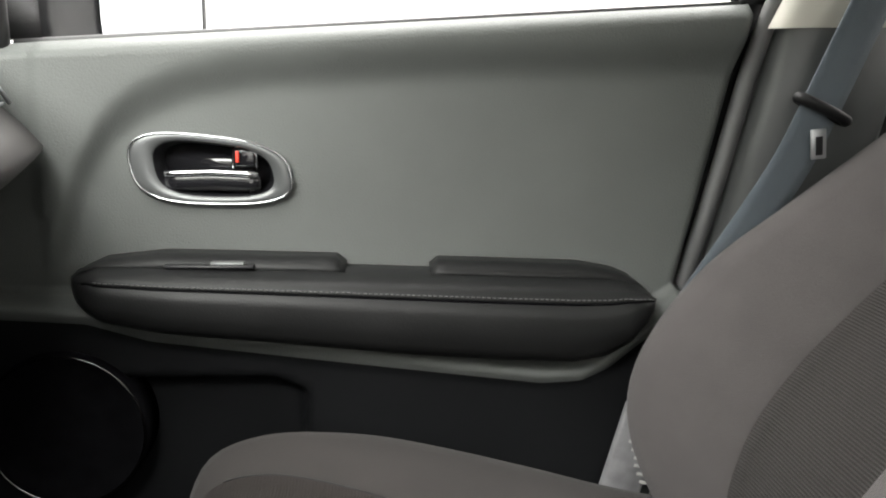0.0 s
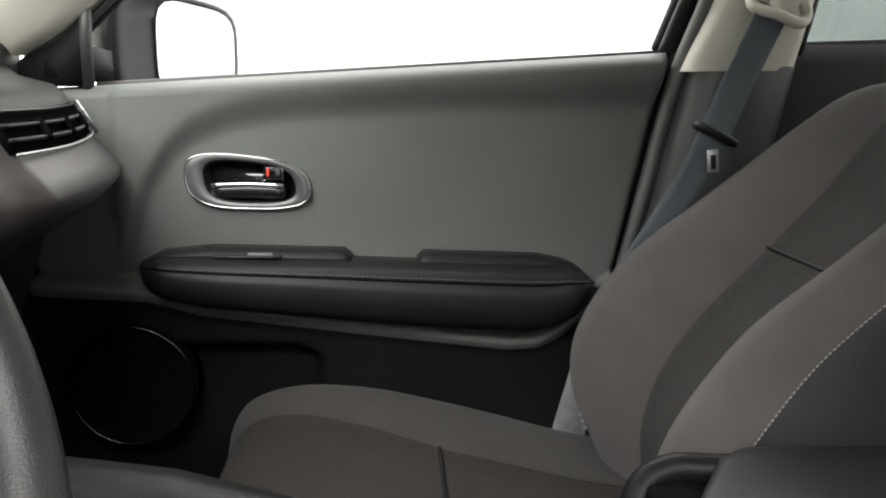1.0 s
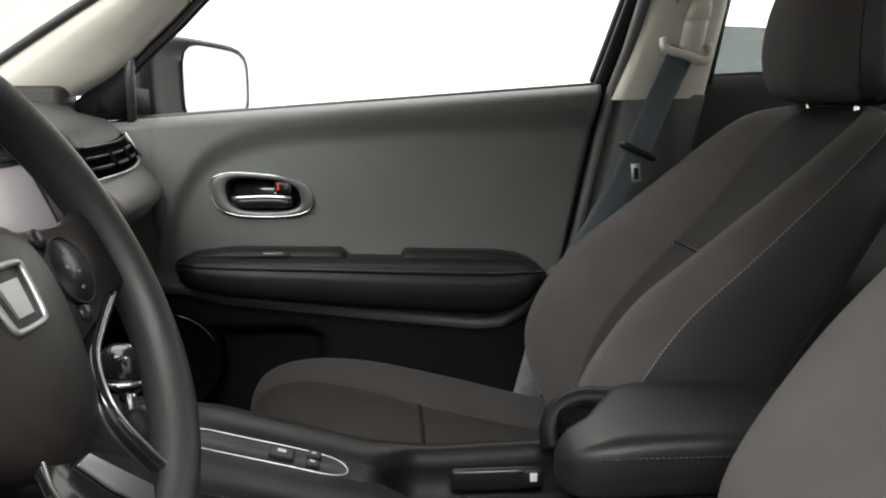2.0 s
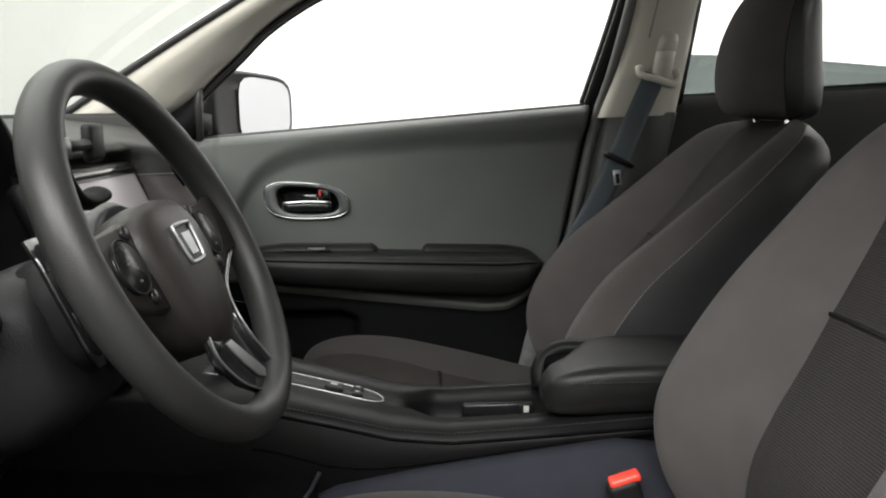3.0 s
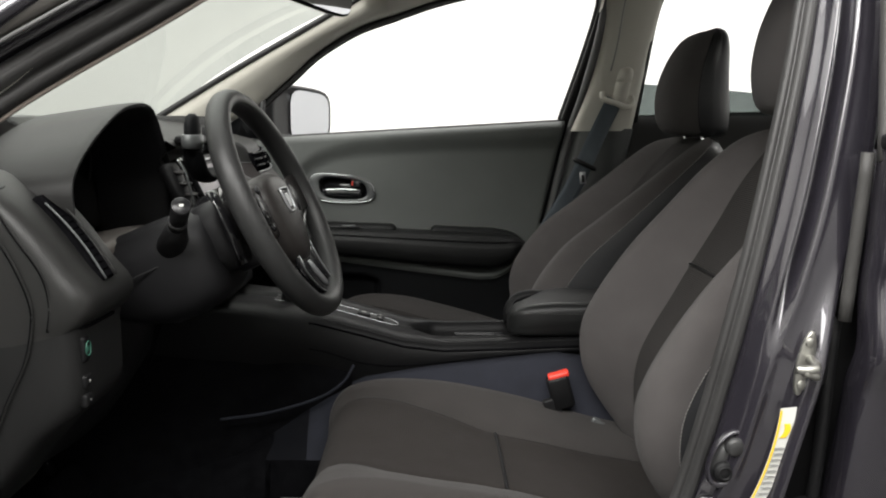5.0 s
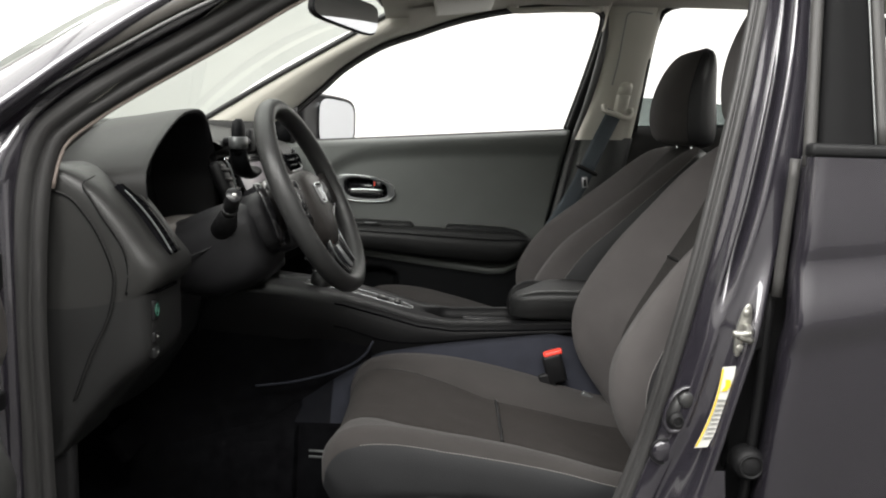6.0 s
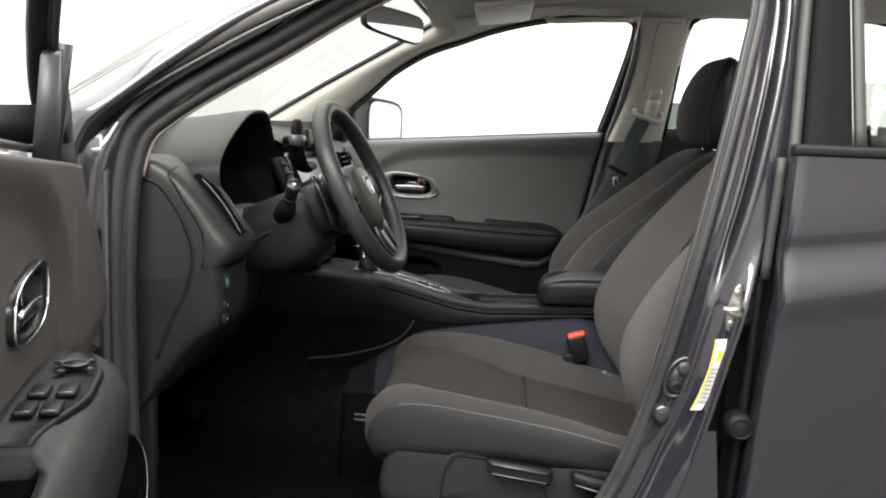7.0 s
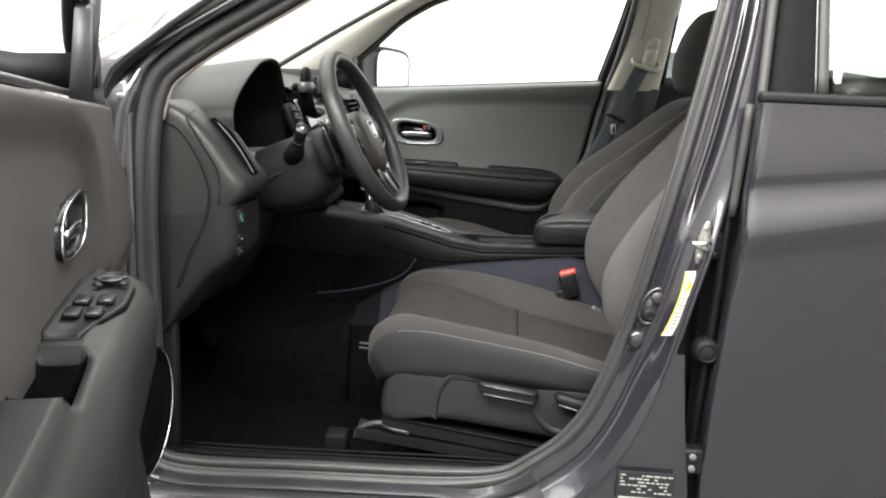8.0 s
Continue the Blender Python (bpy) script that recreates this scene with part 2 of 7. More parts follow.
def tube(pts, r, n=8, closed=False, r2=None, up=(0, 0, 1), bm=None, taper=None):
    """A round or flattened bar along pts. r2: half-thickness along the curve's own up."""
    rings = []
    m = len(pts)
    for i, p in enumerate(pts):
        if closed:
            d = pts[(i + 1) % m] - pts[i - 1]
        else:
            d = pts[min(i + 1, m - 1)] - pts[max(i - 1, 0)]
        d.normalize()
        side = d.cross(Vector(up))
        if side.length < 1e-4:
            side = d.cross(Vector((1, 0, 0)))
        side.normalize()
        top = side.cross(d)
        k = taper(i / max(m - 1, 1)) if taper else 1.0
        rings.append([p + side * (r * k * math.cos(2 * math.pi * j / n)) + top * ((r2 or r) * k * math.sin(2 * math.pi * j / n)) for j in range(n)])
    if closed:
        rings.append(rings[0])
        bm = loft(rings, True, False, bm)
        bmesh.ops.remove_doubles(bm, verts=bm.verts, dist=1e-6)
        return bm
    return loft(rings, True, True, bm)


def ribbon(curves, thick=0.0, back=None):
    """A sheet through curves of equal count; with thick, a slab offset by the vector back."""
    bm = bmesh.new()
    rows = [[bm.verts.new(p) for p in c] for c in curves]
    for a, b in zip(rows, rows[1:]):
        for i in range(len(a) - 1):
            bm.faces.new((a[i], a[i + 1], b[i + 1], b[i]))
    if back is not None:
        slab_close(bm, rows, [[bm.verts.new(v.co + Vector(back)) for v in r] for r in rows])
    return bm


def slab_close(bm, rows, far):
    for a, b in zip(far, far[1:]):
        for i in range(len(a) - 1):
            bm.faces.new((b[i], b[i + 1], a[i + 1], a[i]))
    for r, f in ((rows[0], far[0]), (rows[-1], far[-1])):
        for i in range(len(r) - 1):
            bm.faces.new((r[i], r[i + 1], f[i + 1], f[i]))
    for k in (0, -1):
        for j in range(len(rows) - 1):
            bm.faces.new((rows[j][k], rows[j + 1][k], far[j + 1][k], far[j][k]))


def rbox(c, s, b=0.004, m=None, bm=None, seg=2):
    """A box with rounded edges, centre c, size s, turned by m."""
    tmp = bmesh.new()
    bmesh.ops.create_cube(tmp, size=1.0)
    bmesh.ops.scale(tmp, vec=s, verts=tmp.verts)
    if b:
        bmesh.ops.bevel(tmp, geom=list(tmp.edges), offset=min(b, min(s) * 0.45), segments=seg, profile=0.5, affect="EDGES")
    mat = Matrix.Translation(c) @ (m.to_4x4() if m is not None else Matrix.Identity(4))
    bmesh.ops.transform(tmp, matrix=mat, verts=tmp.verts)
    if bm is None:
        return tmp
    me = bpy.data.meshes.new("tmp")
    tmp.to_mesh(me)
    tmp.free()
    bm.from_mesh(me)
    bpy.data.meshes.remove(me)
    return bm


def cyl(a, b, r, n=16, r_end=None, bev=0.15, bm=None):
    """A round bar from a to b with softened rims."""
    a, b = Vector(a), Vector(b)
    d = b - a
    L = d.length
    q = d.to_track_quat("Z", "Y").to_matrix()
    r1 = r if r_end is None else r_end
    e = min(bev * r, L * 0.3)
    rings = []
    for h, rr in ((0, r - e), (e, r), (L - e, r1), (L, max(r1 - e, 1e-4))):
        rings.append([a + q @ Vector((rr * math.cos(2 * math.pi * k / n), rr * math.sin(2 * math.pi * k / n), h)) for k in range(n)])
    return loft(rings, True, True, bm)


def prism(pts, depth, bevel=0.003):
    """A plate: the polygon pts (3D, in one plane) thickened by the vector depth, edges rounded."""
    bm = bmesh.new()
    vs = [bm.verts.new(p) for p in pts]
    f = bm.faces.new(vs)
    out = bmesh.ops.extrude_face_region(bm, geom=[f])
    bmesh.ops.translate(bm, vec=depth, verts=[e for e in out["geom"] if isinstance(e, bmesh.types.BMVert)])
    if bevel:
        sharp = [e for e in bm.edges if len(e.link_faces) == 2 and e.link_faces[0].normal.angle(e.link_faces[1].normal, 0) > 0.9]
        bmesh.ops.recalc_face_normals(bm, faces=bm.faces)
        bmesh.ops.bevel(bm, geom=sharp, offset=bevel, segments=2, profile=0.5, affect="EDGES")
    return bm


def stitches(pts, pitch=0.006, length=0.0036, r=0.0006, normal=(0, 0, 1)):
    """A row of threads along pts, joined into one mesh."""
    bm = bmesh.new()
    total = sum((b - a).length for a, b in zip(pts, pts[1:]))
    row = spline(pts, max(int(total / pitch), 3))
    for a, b in zip(row, row[1:]):
        d = (b - a).normalized()
        tube([a, a + d * length * 0.5, a + d * length], r, 5, up=normal, bm=bm)
    return bm


# ---- photo bay round the car ----
def bay_wall(name, c, s, mat=None):
    return tagged(part(name, rbox(c, s, 0), mat or M_WALL, smooth=False), "plain white painted wall of the photo bay", "wall", kind="structure")


tagged(part("ground", rbox((0.6, 0, -0.05), (12.2, 12.2, 0.1), 0), M_FLOOR, smooth=False), "dark grey epoxy floor of the photo bay, toned to cut bounced light", "floor", kind="structure")
bay_wall("wall_north", (0.6, 4.6, 1.95), (12.2, 0.2, 3.9))
tagged(part("wall_south", rbox((0.6, -4.6, 1.95), (12.2, 0.2, 3.9), 0), M_GREYWALL, smooth=False), "plain grey painted wall on the open side of the bay", "wall", kind="structure")
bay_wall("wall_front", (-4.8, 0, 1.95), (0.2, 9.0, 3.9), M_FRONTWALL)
bay_wall("wall_rear", (5.6, 0, 1.95), (0.2, 9.0, 3.9))
tagged(part("ceiling", rbox((0.6, 0, 3.95), (12.2, 9.6, 0.1), 0), M_WALL, smooth=False), "white ceiling of the photo bay", "ceiling", kind="structure")


# ---- car body ----
def belt_z(x):
    return 1.041 + 0.0715 * (x + 0.406)


car = thing("car_body", (0.4, 0, 0), "dark purple-grey metallic crossover body shell seen through its open door", "car")

# door opening of the driver's side, as one closed line
OPENING = [(-0.60, -0.74, 0.262), (-0.624, -0.742, 0.34), (-0.632, -0.742, 0.60), (-0.632, -0.742, 0.83), (-0.614, -0.732, 1.02), (-0.555, -0.716, 1.098), (-0.36, -0.672, 1.225),
           (-0.22, -0.64, 1.315), (-0.05, -0.615, 1.40), (0.15, -0.60, 1.455), (0.34, -0.592, 1.475), (0.445, -0.60, 1.455), (0.474, -0.64, 1.35), (0.451, -0.685, 1.22),
           (0.416, -0.718, 1.05), (0.372, -0.74, 0.848), (0.314, -0.742, 0.60), (0.250, -0.742, 0.43), (0.162, -0.742, 0.338), (0.05, -0.742, 0.286), (-0.30, -0.742, 0.268)]
RING = spline(OPENING, 220, True)
MID = V(-0.1, -0.74, 0.82)


def flange_width(p):
    if p.x > 0.0:
        return lerp_table(((0.27, 0.08), (0.30, 0.088), (0.34, 0.090), (0.43, 0.087), (0.60, 0.086), (0.70, 0.085), (0.85, 0.088), (1.00, 0.104), (1.20, 0.095), (1.35, 0.07), (1.48, 0.06)), p.z)[0]
    if p.z < 0.4:
        return 0.045
    if p.z > 1.05:
        return lerp_table(((1.05, 0.10), (1.12, 0.105), (1.30, 0.09), (1.48, 0.06)), p.z)[0]
    return 0.085


def ring_out():
    """The way out of the opening at each point of its line."""
    out, n = [], len(RING)
    for i in range(n):
        d = RING[(i + 3) % n] - RING[i - 3]
        o = Vector((d.z, 0, -d.x)).normalized()
        if o.dot(RING[i] - MID) < 0:
            o = -o
        out.append(o)
    return out


RING_OUT = ring_out()
RING_W = [flange_width(p) for p in RING]
for _ in range(6):
    RING_W = [(RING_W[i - 1] + RING_W[i] * 2 + RING_W[(i + 1) % len(RING)]) / 4 for i in range(len(RING))]


def jamb(i, frac, lift=0.0):
    """A place on the painted flange: i along the opening, frac from the seal outwards."""
    depth = lerp_table(((0.0, 0.0), (0.12, 0.002), (0.36, -0.040), (0.46, -0.047), (0.56, -0.045), (0.80, -0.052), (0.90, -0.075), (1.0, -0.082), (1.06, -0.075), (1.15, -0.02)), frac)[0]
    low = smooth01(0.72, 0.52, RING[i].z) * smooth01(0.0, 0.12, RING[i].x)
    deep = lerp_table(((0.0, 0.0), (0.10, 0.002), (0.16, -0.016), (0.44, -0.022), (0.52, -0.020), (0.60, -0.026), (0.92, -0.070), (0.98, -0.078), (1.03, -0.079), (1.15, -0.070)), frac)[0]
    depth += (deep - depth) * low
    high = smooth01(0.80, 0.95, RING[i].z) * smooth01(0.25, 0.32, RING[i].x)
    deep = lerp_table(((0.0, 0.0), (0.10, 0.002), (0.16, -0.010), (0.27, -0.023), (0.31, -0.034), (0.34, -0.036), (0.38, -0.022), (0.44, -0.013), (0.48, -0.022), (0.52, -0.044), (0.55, -0.048), (0.60, -0.046), (0.95, -0.050), (1.0, -0.047), (1.06, -0.035), (1.15, 0.0)), frac)[0]
    depth += (deep - depth) * high
    front = smooth01(1.00, 1.08, RING[i].z) * smooth01(0.32, 0.22, RING[i].x)
    deep = lerp_table(((0.0, 0.0), (0.30, 0.004), (0.36, -0.004), (0.60, -0.010), (0.80, -0.008), (0.90, 0.012), (1.15, 0.018)), frac)[0]
    depth += (deep - depth) * front
    return RING[i] + RING_OUT[i] * (RING_W[i] * frac) + V(0, depth - lift, 0)


def ring_at(z):
    """The point of the rear side of the opening at height z."""
    return min((i for i, p in enumerate(RING) if p.x > 0.12), key=lambda i: abs(RING[i].z - z))


fr = [0.0, 0.06, 0.12, 0.16, 0.21, 0.27, 0.31, 0.34, 0.38, 0.41, 0.44, 0.48, 0.52, 0.55, 0.60, 0.66, 0.72, 0.80, 0.85, 0.90, 0.95, 1.0, 1.03, 1.06, 1.10, 1.15]
LOW_FROM = min(i for i, p in enumerate(RING) if i > 150 and p.z < 0.33)
part("door_frame", ribbon([[jamb(i, f) for i in range(LOW_FROM + 1)] for f in fr]), M_PAINT, car, "dark purple-grey painted door jamb")
part("sill_frame", ribbon([[jamb(i, f) for i in list(range(LOW_FROM, len(RING))) + [0]] for f in fr]), M_SILL, car, "painted sill of the door opening, dulled against bright reflections")
SEAL = ((-0.017, 0.014), (-0.015, 0.001), (-0.010, -0.003), (-0.003, -0.003), (0.0, -0.001), (0.001, -0.008), (0.006, -0.016), (0.012, -0.0205), (0.0135, -0.0195), (0.015, -0.0205), (0.022, -0.019), (0.028, -0.012), (0.030, -0.004), (0.030, 0.004))
loop_ = list(range(len(RING))) + [0]


def seal_width(p):
    return 1.0 - 0.45 * smooth01(-0.05, 0.20, p.x)


part("door_seal", ribbon([[RING[i] + RING_OUT[i] * (w * seal_width(RING[i])) + V(0, d * seal_width(RING[i]) - 0.002, 0) for i in loop_] for w, d in SEAL]), M_SEAL, car, "black rubber door seal round the opening")
part("trim_edge", tube([p - o * 0.020 + V(0, 0.010, 0) for p, o in zip(RING, RING_OUT) if p.z > 0.98 and p.x < 0.3], 0.003, 6, up=(0, 1, 0)), M_TRIMEDGE, car)

# outer shell of the front pillar, with its fender, and the roof side
skin_low = spline([(-0.70, -0.80, 1.01), (-0.678, -0.80, 1.064), (-0.652, -0.80, 1.090), (-0.602, -0.787, 1.132), (-0.539, -0.77, 1.182), (-0.399, -0.74, 1.276), (-0.15, -0.695, 1.400), (0.2, -0.665, 1.492), (0.9, -0.64, 1.535), (1.6, -0.63, 1.475)], 70)
skin_top = spline([(-0.90, -0.75, 1.03), (-0.752, -0.735, 1.112), (-0.661, -0.73, 1.163), (-0.57, -0.718, 1.219), (-0.464, -0.705, 1.281), (-0.33, -0.68, 1.355), (-0.13, -0.65, 1.452), (0.2, -0.615, 1.545), (0.9, -0.60, 1.585), (1.6, -0.59, 1.52)], 70)
rows_s = [[p + V(0.014, 0.03, -0.006) for p in skin_low], [p + V(0.006, 0.006, -0.007) for p in skin_low], [p + V(0.001, 0.0, -0.003) for p in skin_low]]
for f in (0.0, 0.12, 0.35, 0.6, 0.82, 1.0):
    rows_s.append([p.lerp(q, f) + V(0, -0.010 * math.sin(math.pi * f), 0.004 * math.sin(math.pi * f)) for p, q in zip(skin_low, skin_top)])
rows_s.append([p + V(-0.005, 0.04, 0.012) for p in skin_top])
part("pillar_shell", ribbon(rows_s), M_PAINT, car, "painted outer skin of the windshield pillar")
gut = spline([(-0.70, -0.765, 1.04), (-0.658, -0.755, 1.099), (-0.610, -0.748, 1.135), (-0.50, -0.732, 1.203), (-0.364, -0.712, 1.280), (-0.1, -0.67, 1.405), (0.2, -0.648, 1.482), (0.5, -0.64, 1.50)], 60)
part("pillar_gutter", tube([p + V(0, -0.010, 0) for p in gut], 0.010, 12, r2=0.0135), M_STRIP, car, "grey rubber weatherstrip under the pillar skin")
part("gutter_lip", tube([p + V(0.008, -0.014, -0.016) for p in gut], 0.0028, 6), M_GREYSEAL, car)
fen = [[V(x, -0.80 - 0.05 * smooth01(1.02, 0.75, z), z) for x in np.linspace(-1.3, -0.70, 14)] for z in np.linspace(0.3, 1.06, 16)]
fen.append([V(p.x, -0.74, 1.085) for p in fen[-1]])
fen.append([V(p.x, -0.55, 1.10) for p in fen[-1]])
part("fender", ribbon(fen), M_PAINT, car, "painted front fender behind the open door")
part("hinge_pillar", rbox((-0.675, -0.73, 0.64), (0.06, 0.10, 0.80), 0.022, seg=4), M_PAINT, car)
for hz in (0.48, 0.86):
    part("door_hinge", rbox((-0.685, -0.80, hz), (0.06, 0.05, 0.055), 0.006), M_MATTBLACK, car)
part("door_check", rbox((-0.675, -0.80, 0.66), (0.03, 0.09, 0.03), 0.004), M_MATTBLACK, car)

# sill: outer skin, step plate, inner trim
sx = np.linspace(-0.72, 0.45, 30)
sill = [[V(x, y, z + 0.022 * smooth01(-0.6, 0.2, x)) for x in sx] for y, z in ((-0.765, 0.232), (-0.80, 0.236), (-0.815, 0.228), (-0.84, 0.19), (-0.85, 0.12), (-0.80, 0.08))]
part("sill_skin", ribbon(sill), M_SILL, car, "painted lower sill")
inn = [[V(x, y, z + 0.018 * smooth01(-0.6, 0.2, x)) for x in np.linspace(-0.62, 0.4, 24)] for y, z in ((-0.745, 0.258), (-0.735, 0.272), (-0.70, 0.275), (-0.66, 0.262), (-0.635, 0.225), (-0.62, 0.20))]
part("sill_plate", ribbon(inn), M_MATTBLACK, car, "black ribbed plastic sill plate")
for y in (-0.72, -0.695, -0.675):
    part("sill_rib", tube([V(x, y, 0.277 + 0.018 * smooth01(-0.6, 0.2, x)) for x in np.linspace(-0.60, 0.15, 12)], 0.004, 6, r2=0.0025), M_LOWTRIM, car)

# pillar between the doors: dark core, hinges, striker, labels, plugs
core = [[V(x + 0.12 * max(0.0, z - 0.95), y + 0.30 * max(0, z - 1.08), z) for x, y in ((0.462, -0.715), (0.475, -0.738), (0.52, -0.752), (0.60, -0.76))] for z in np.linspace(0.22, 1.48, 24)]
part("pillar_core", ribbon(core), M_MATTBLACK, car)
# outer side of the pillar's foot, flat from the ridge of the jamb back to the rear door's gap
RIDGE = ((0.10, 0.10), (0.20, 0.185), (0.298, 0.253), (0.378, 0.301), (0.443, 0.336), (0.525, 0.373), (0.577, 0.402), (0.66, 0.428))
foot = []
for z in np.linspace(0.08, 0.60, 40):
    x0, x1 = lerp_table(RIDGE, z)[0] - 0.006, max(lerp_table(((0.08, 0.462), (0.32, 0.452), (0.46, 0.434), (0.60, 0.420)), z)[0], lerp_table(RIDGE, z)[0] + 0.002)
    foot.append([V(x0 + (x1 - x0) * k / 12, -0.8155 - 0.004 * smooth01(0, 3, k) - 0.008 * smooth01(0.34, 0.14, z), z) for k in range(13)] + [V(x1 + 0.004, -0.815, z), V(x1 + 0.005, -0.77, z)])
part("pillar_foot", ribbon(foot), M_PAINT, car, "flat painted foot of the middle pillar")
i = ring_at(0.805)
P = jamb(ring_at(0.818), 0.80) + V(0, -0.006, 0)
plate_pts = [P + V(0.010 * math.cos(a) + 0.006 * math.sin(a), -0.004, 0.040 * math.sin(a)) for a in [2 * math.pi * k / 20 for k in range(20)]]
striker = part("striker_plate", prism(plate_pts, V(0, -0.006, 0), 0.0015), M_ZINC, car, "zinc-plated steel door striker")
part("striker_loop", tube(spline([P + V(0.006, -0.006, 0.006), P + V(-0.004, -0.045, 0.006), P + V(-0.016, -0.048, 0.004), P + V(-0.028, -0.046, 0.004)], 14), 0.0055, 8), M_ZINC, striker)
part("striker_arm", tube(spline([P + V(0.0, -0.004, -0.012), P + V(0.0, -0.040, -0.006), P + V(-0.02, -0.048, 0.002)], 10), 0.0055, 8), M_ZINC, striker)
for dz in (0.026, -0.026):
    part("screw", cyl(P + V(0.003 * (1 if dz > 0 else -1), -0.008, dz), P + V(0.003 * (1 if dz > 0 else -1), -0.0125, dz), 0.0058, 12), M_ZINC, striker)
i = ring_at(0.685)
c1, c2 = jamb(ring_at(0.765), 0.82, 0.014) + V(-0.004, 0, 0), jamb(ring_at(0.650), 0.80, 0.016) + V(-0.004, 0, 0)
along, wide = (c2 - c1), V(0.030, 0.0, 0.004)


def strip_label(name, a, b, w0, w1, mat, parent, lift=0.0, bow=0.0):
    """A thin label along a bent line from a to b, from w0 to w1 across."""
    n = 10
    rows2 = []
    for w in (w0, w1):
        rows2.append([a.lerp(b, k / n) + V(w + bow * (1 - (2 * k / n - 1) ** 2), -lift, 0.1 * w) for k in range(n + 1)])
    return part(name, ribbon(rows2, back=(0, 0.0012, 0)), mat, parent, smooth=False)


lab = strip_label("tyre_label", c1, c2, -0.012, 0.007, M_WHITE, car, 0.0, 0.006)
lab["label"] = "white and yellow tyre information label"
strip_label("yellow_band", c1.lerp(c2, 0.02), c1.lerp(c2, 0.98), -0.012, -0.0098, M_YELLOW, lab, 0.0016, 0.006)
strip_label("yellow_block", c1.lerp(c2, 0.16), c1.lerp(c2, 0.30), -0.002, 0.005, M_YELLOW, lab, 0.0016, 0.003)
for k in range(9):
    a = 0.40 + 0.058 * k
    strip_label("print_line", c1.lerp(c2, a), c1.lerp(c2, a + 0.028), -0.006 + 0.002 * (k % 2), 0.005, M_GREYPRINT, lab, 0.0016, 0.0045)
pk = jamb(ring_at(0.680), 0.33)
hollow = [pk + V(0.024 * math.cos(a) + 0.010 * math.sin(a), 0, 0.038 * math.sin(a)) for a in [2 * math.pi * k / 28 for k in range(28)]]
part("plug_hollow", loft([[q + V(0, 0.004, 0) for q in hollow], [q + V(0, -0.004, 0) for q in hollow], [q.lerp(pk, 0.10) + V(0, -0.006, 0) for q in hollow], [q.lerp(pk, 0.20) + V(0, -0.001, 0) for q in hollow]], cap=False), M_PAINT, car, "pressed oval rim in the jamb")
part("hollow_floor", prism([q.lerp(pk, 0.18) + V(0, 0.000, 0) for q in hollow], V(0, 0.003, 0), 0.0), M_RUBBER, car)
for z, f, r, mat in ((0.697, 0.35, 0.012, M_RUBBER), (0.665, 0.33, 0.014, M_MATTBLACK), (0.615, 0.30, 0.018, M_PAINT)):
    q = jamb(ring_at(z), f)
    plug = part("rubber_plug", cyl(q + V(0, 0.006, 0), q + V(0.001, -0.008, 0), r, 24, bev=0.25), mat, car)
    if z < 0.69:
        part("plug_rim", tube([q + V(r * 0.55 * math.cos(a), -0.0085, r * 0.55 * math.sin(a)) for a in [2 * math.pi * k / 20 for k in range(20)]] if z > 0.64 else [q + V(r * 1.05 * math.cos(a), -0.003, r * 1.05 * math.sin(a)) for a in [2 * math.pi * k / 24 for k in range(24)]], 0.0018, 6, True, up=(0, 1, 0)), M_MATTBLACK, plug)
plate = part("data_plate", rbox((0.372, -0.8295, 0.335), (0.108, 0.002, 0.062), 0.0008), M_BLACK, car, "black data label with white print", smooth=False)
rnd = random.Random(5)
for r_ in range(6):
    x = 0.324
    while x < 0.415:
        w = rnd.uniform(0.004, 0.013)
        if rnd.random() < 0.75:
            part("print_bar", rbox((x + w / 2, -0.8312, 0.358 - 0.0068 * r_), (w, 0.0012, 0.0024), 0), M_GREYPRINT, plate, smooth=False)
        x += w + 0.003
part("code_strip", rbox((0.372, -0.8312, 0.310), (0.098, 0.0012, 0.007), 0), M_GREYPRINT, plate, smooth=False)
for hz, hy in ((0.385, -0.795), (0.80, -0.765)):
    h = part("rear_hinge", rbox((0.458, hy, hz), (0.04, 0.035, 0.05), 0.005), M_MATTBLACK, car)
    for dz in (-0.012, 0.012):
        part("hinge_bolt", cyl((0.458, hy - 0.016, hz + dz), (0.458, hy - 0.024, hz + dz), 0.007, 6), M_GREYSEAL, h)
part("rear_check_boot", cyl((0.468, -0.76, 0.600), (0.468, -0.80, 0.600), 0.025, 20, bev=0.3), M_MATTBLACK, car)
part("boot_ring", tube([V(0.468 + 0.017 * math.cos(a), -0.801, 0.600 + 0.017 * math.sin(a)) for a in [2 * math.pi * k / 20 for k in range(20)]], 0.0022, 6, True, up=(0, 1, 0)), M_MATTBLACK, car)

# roof, headliner, rails
hx = np.linspace(-0.20, 1.7, 26)
head = [[V(x, y, 1.435 + 0.055 * smooth01(-0.20, 0.25, x) - 0.06 * (abs(y) / 0.52) ** 3 * 0.6 + 0.012) for x in hx] for y in np.linspace(-0.53, 0.53, 18)]
part("headliner", ribbon(head, back=(0, 0, 0.012)), M_HEADLINER, car, "pale beige cloth headliner")
roof = [[V(x, y, 1.47 + 0.07 * smooth01(-0.20, 0.3, x) - 0.05 * (abs(y) / 0.64) ** 4) for x in hx] for y in np.linspace(-0.64, 0.64, 18)]
part("roof_skin", ribbon(roof, back=(0, 0, 0.02)), M_PAINT, car, "painted roof")

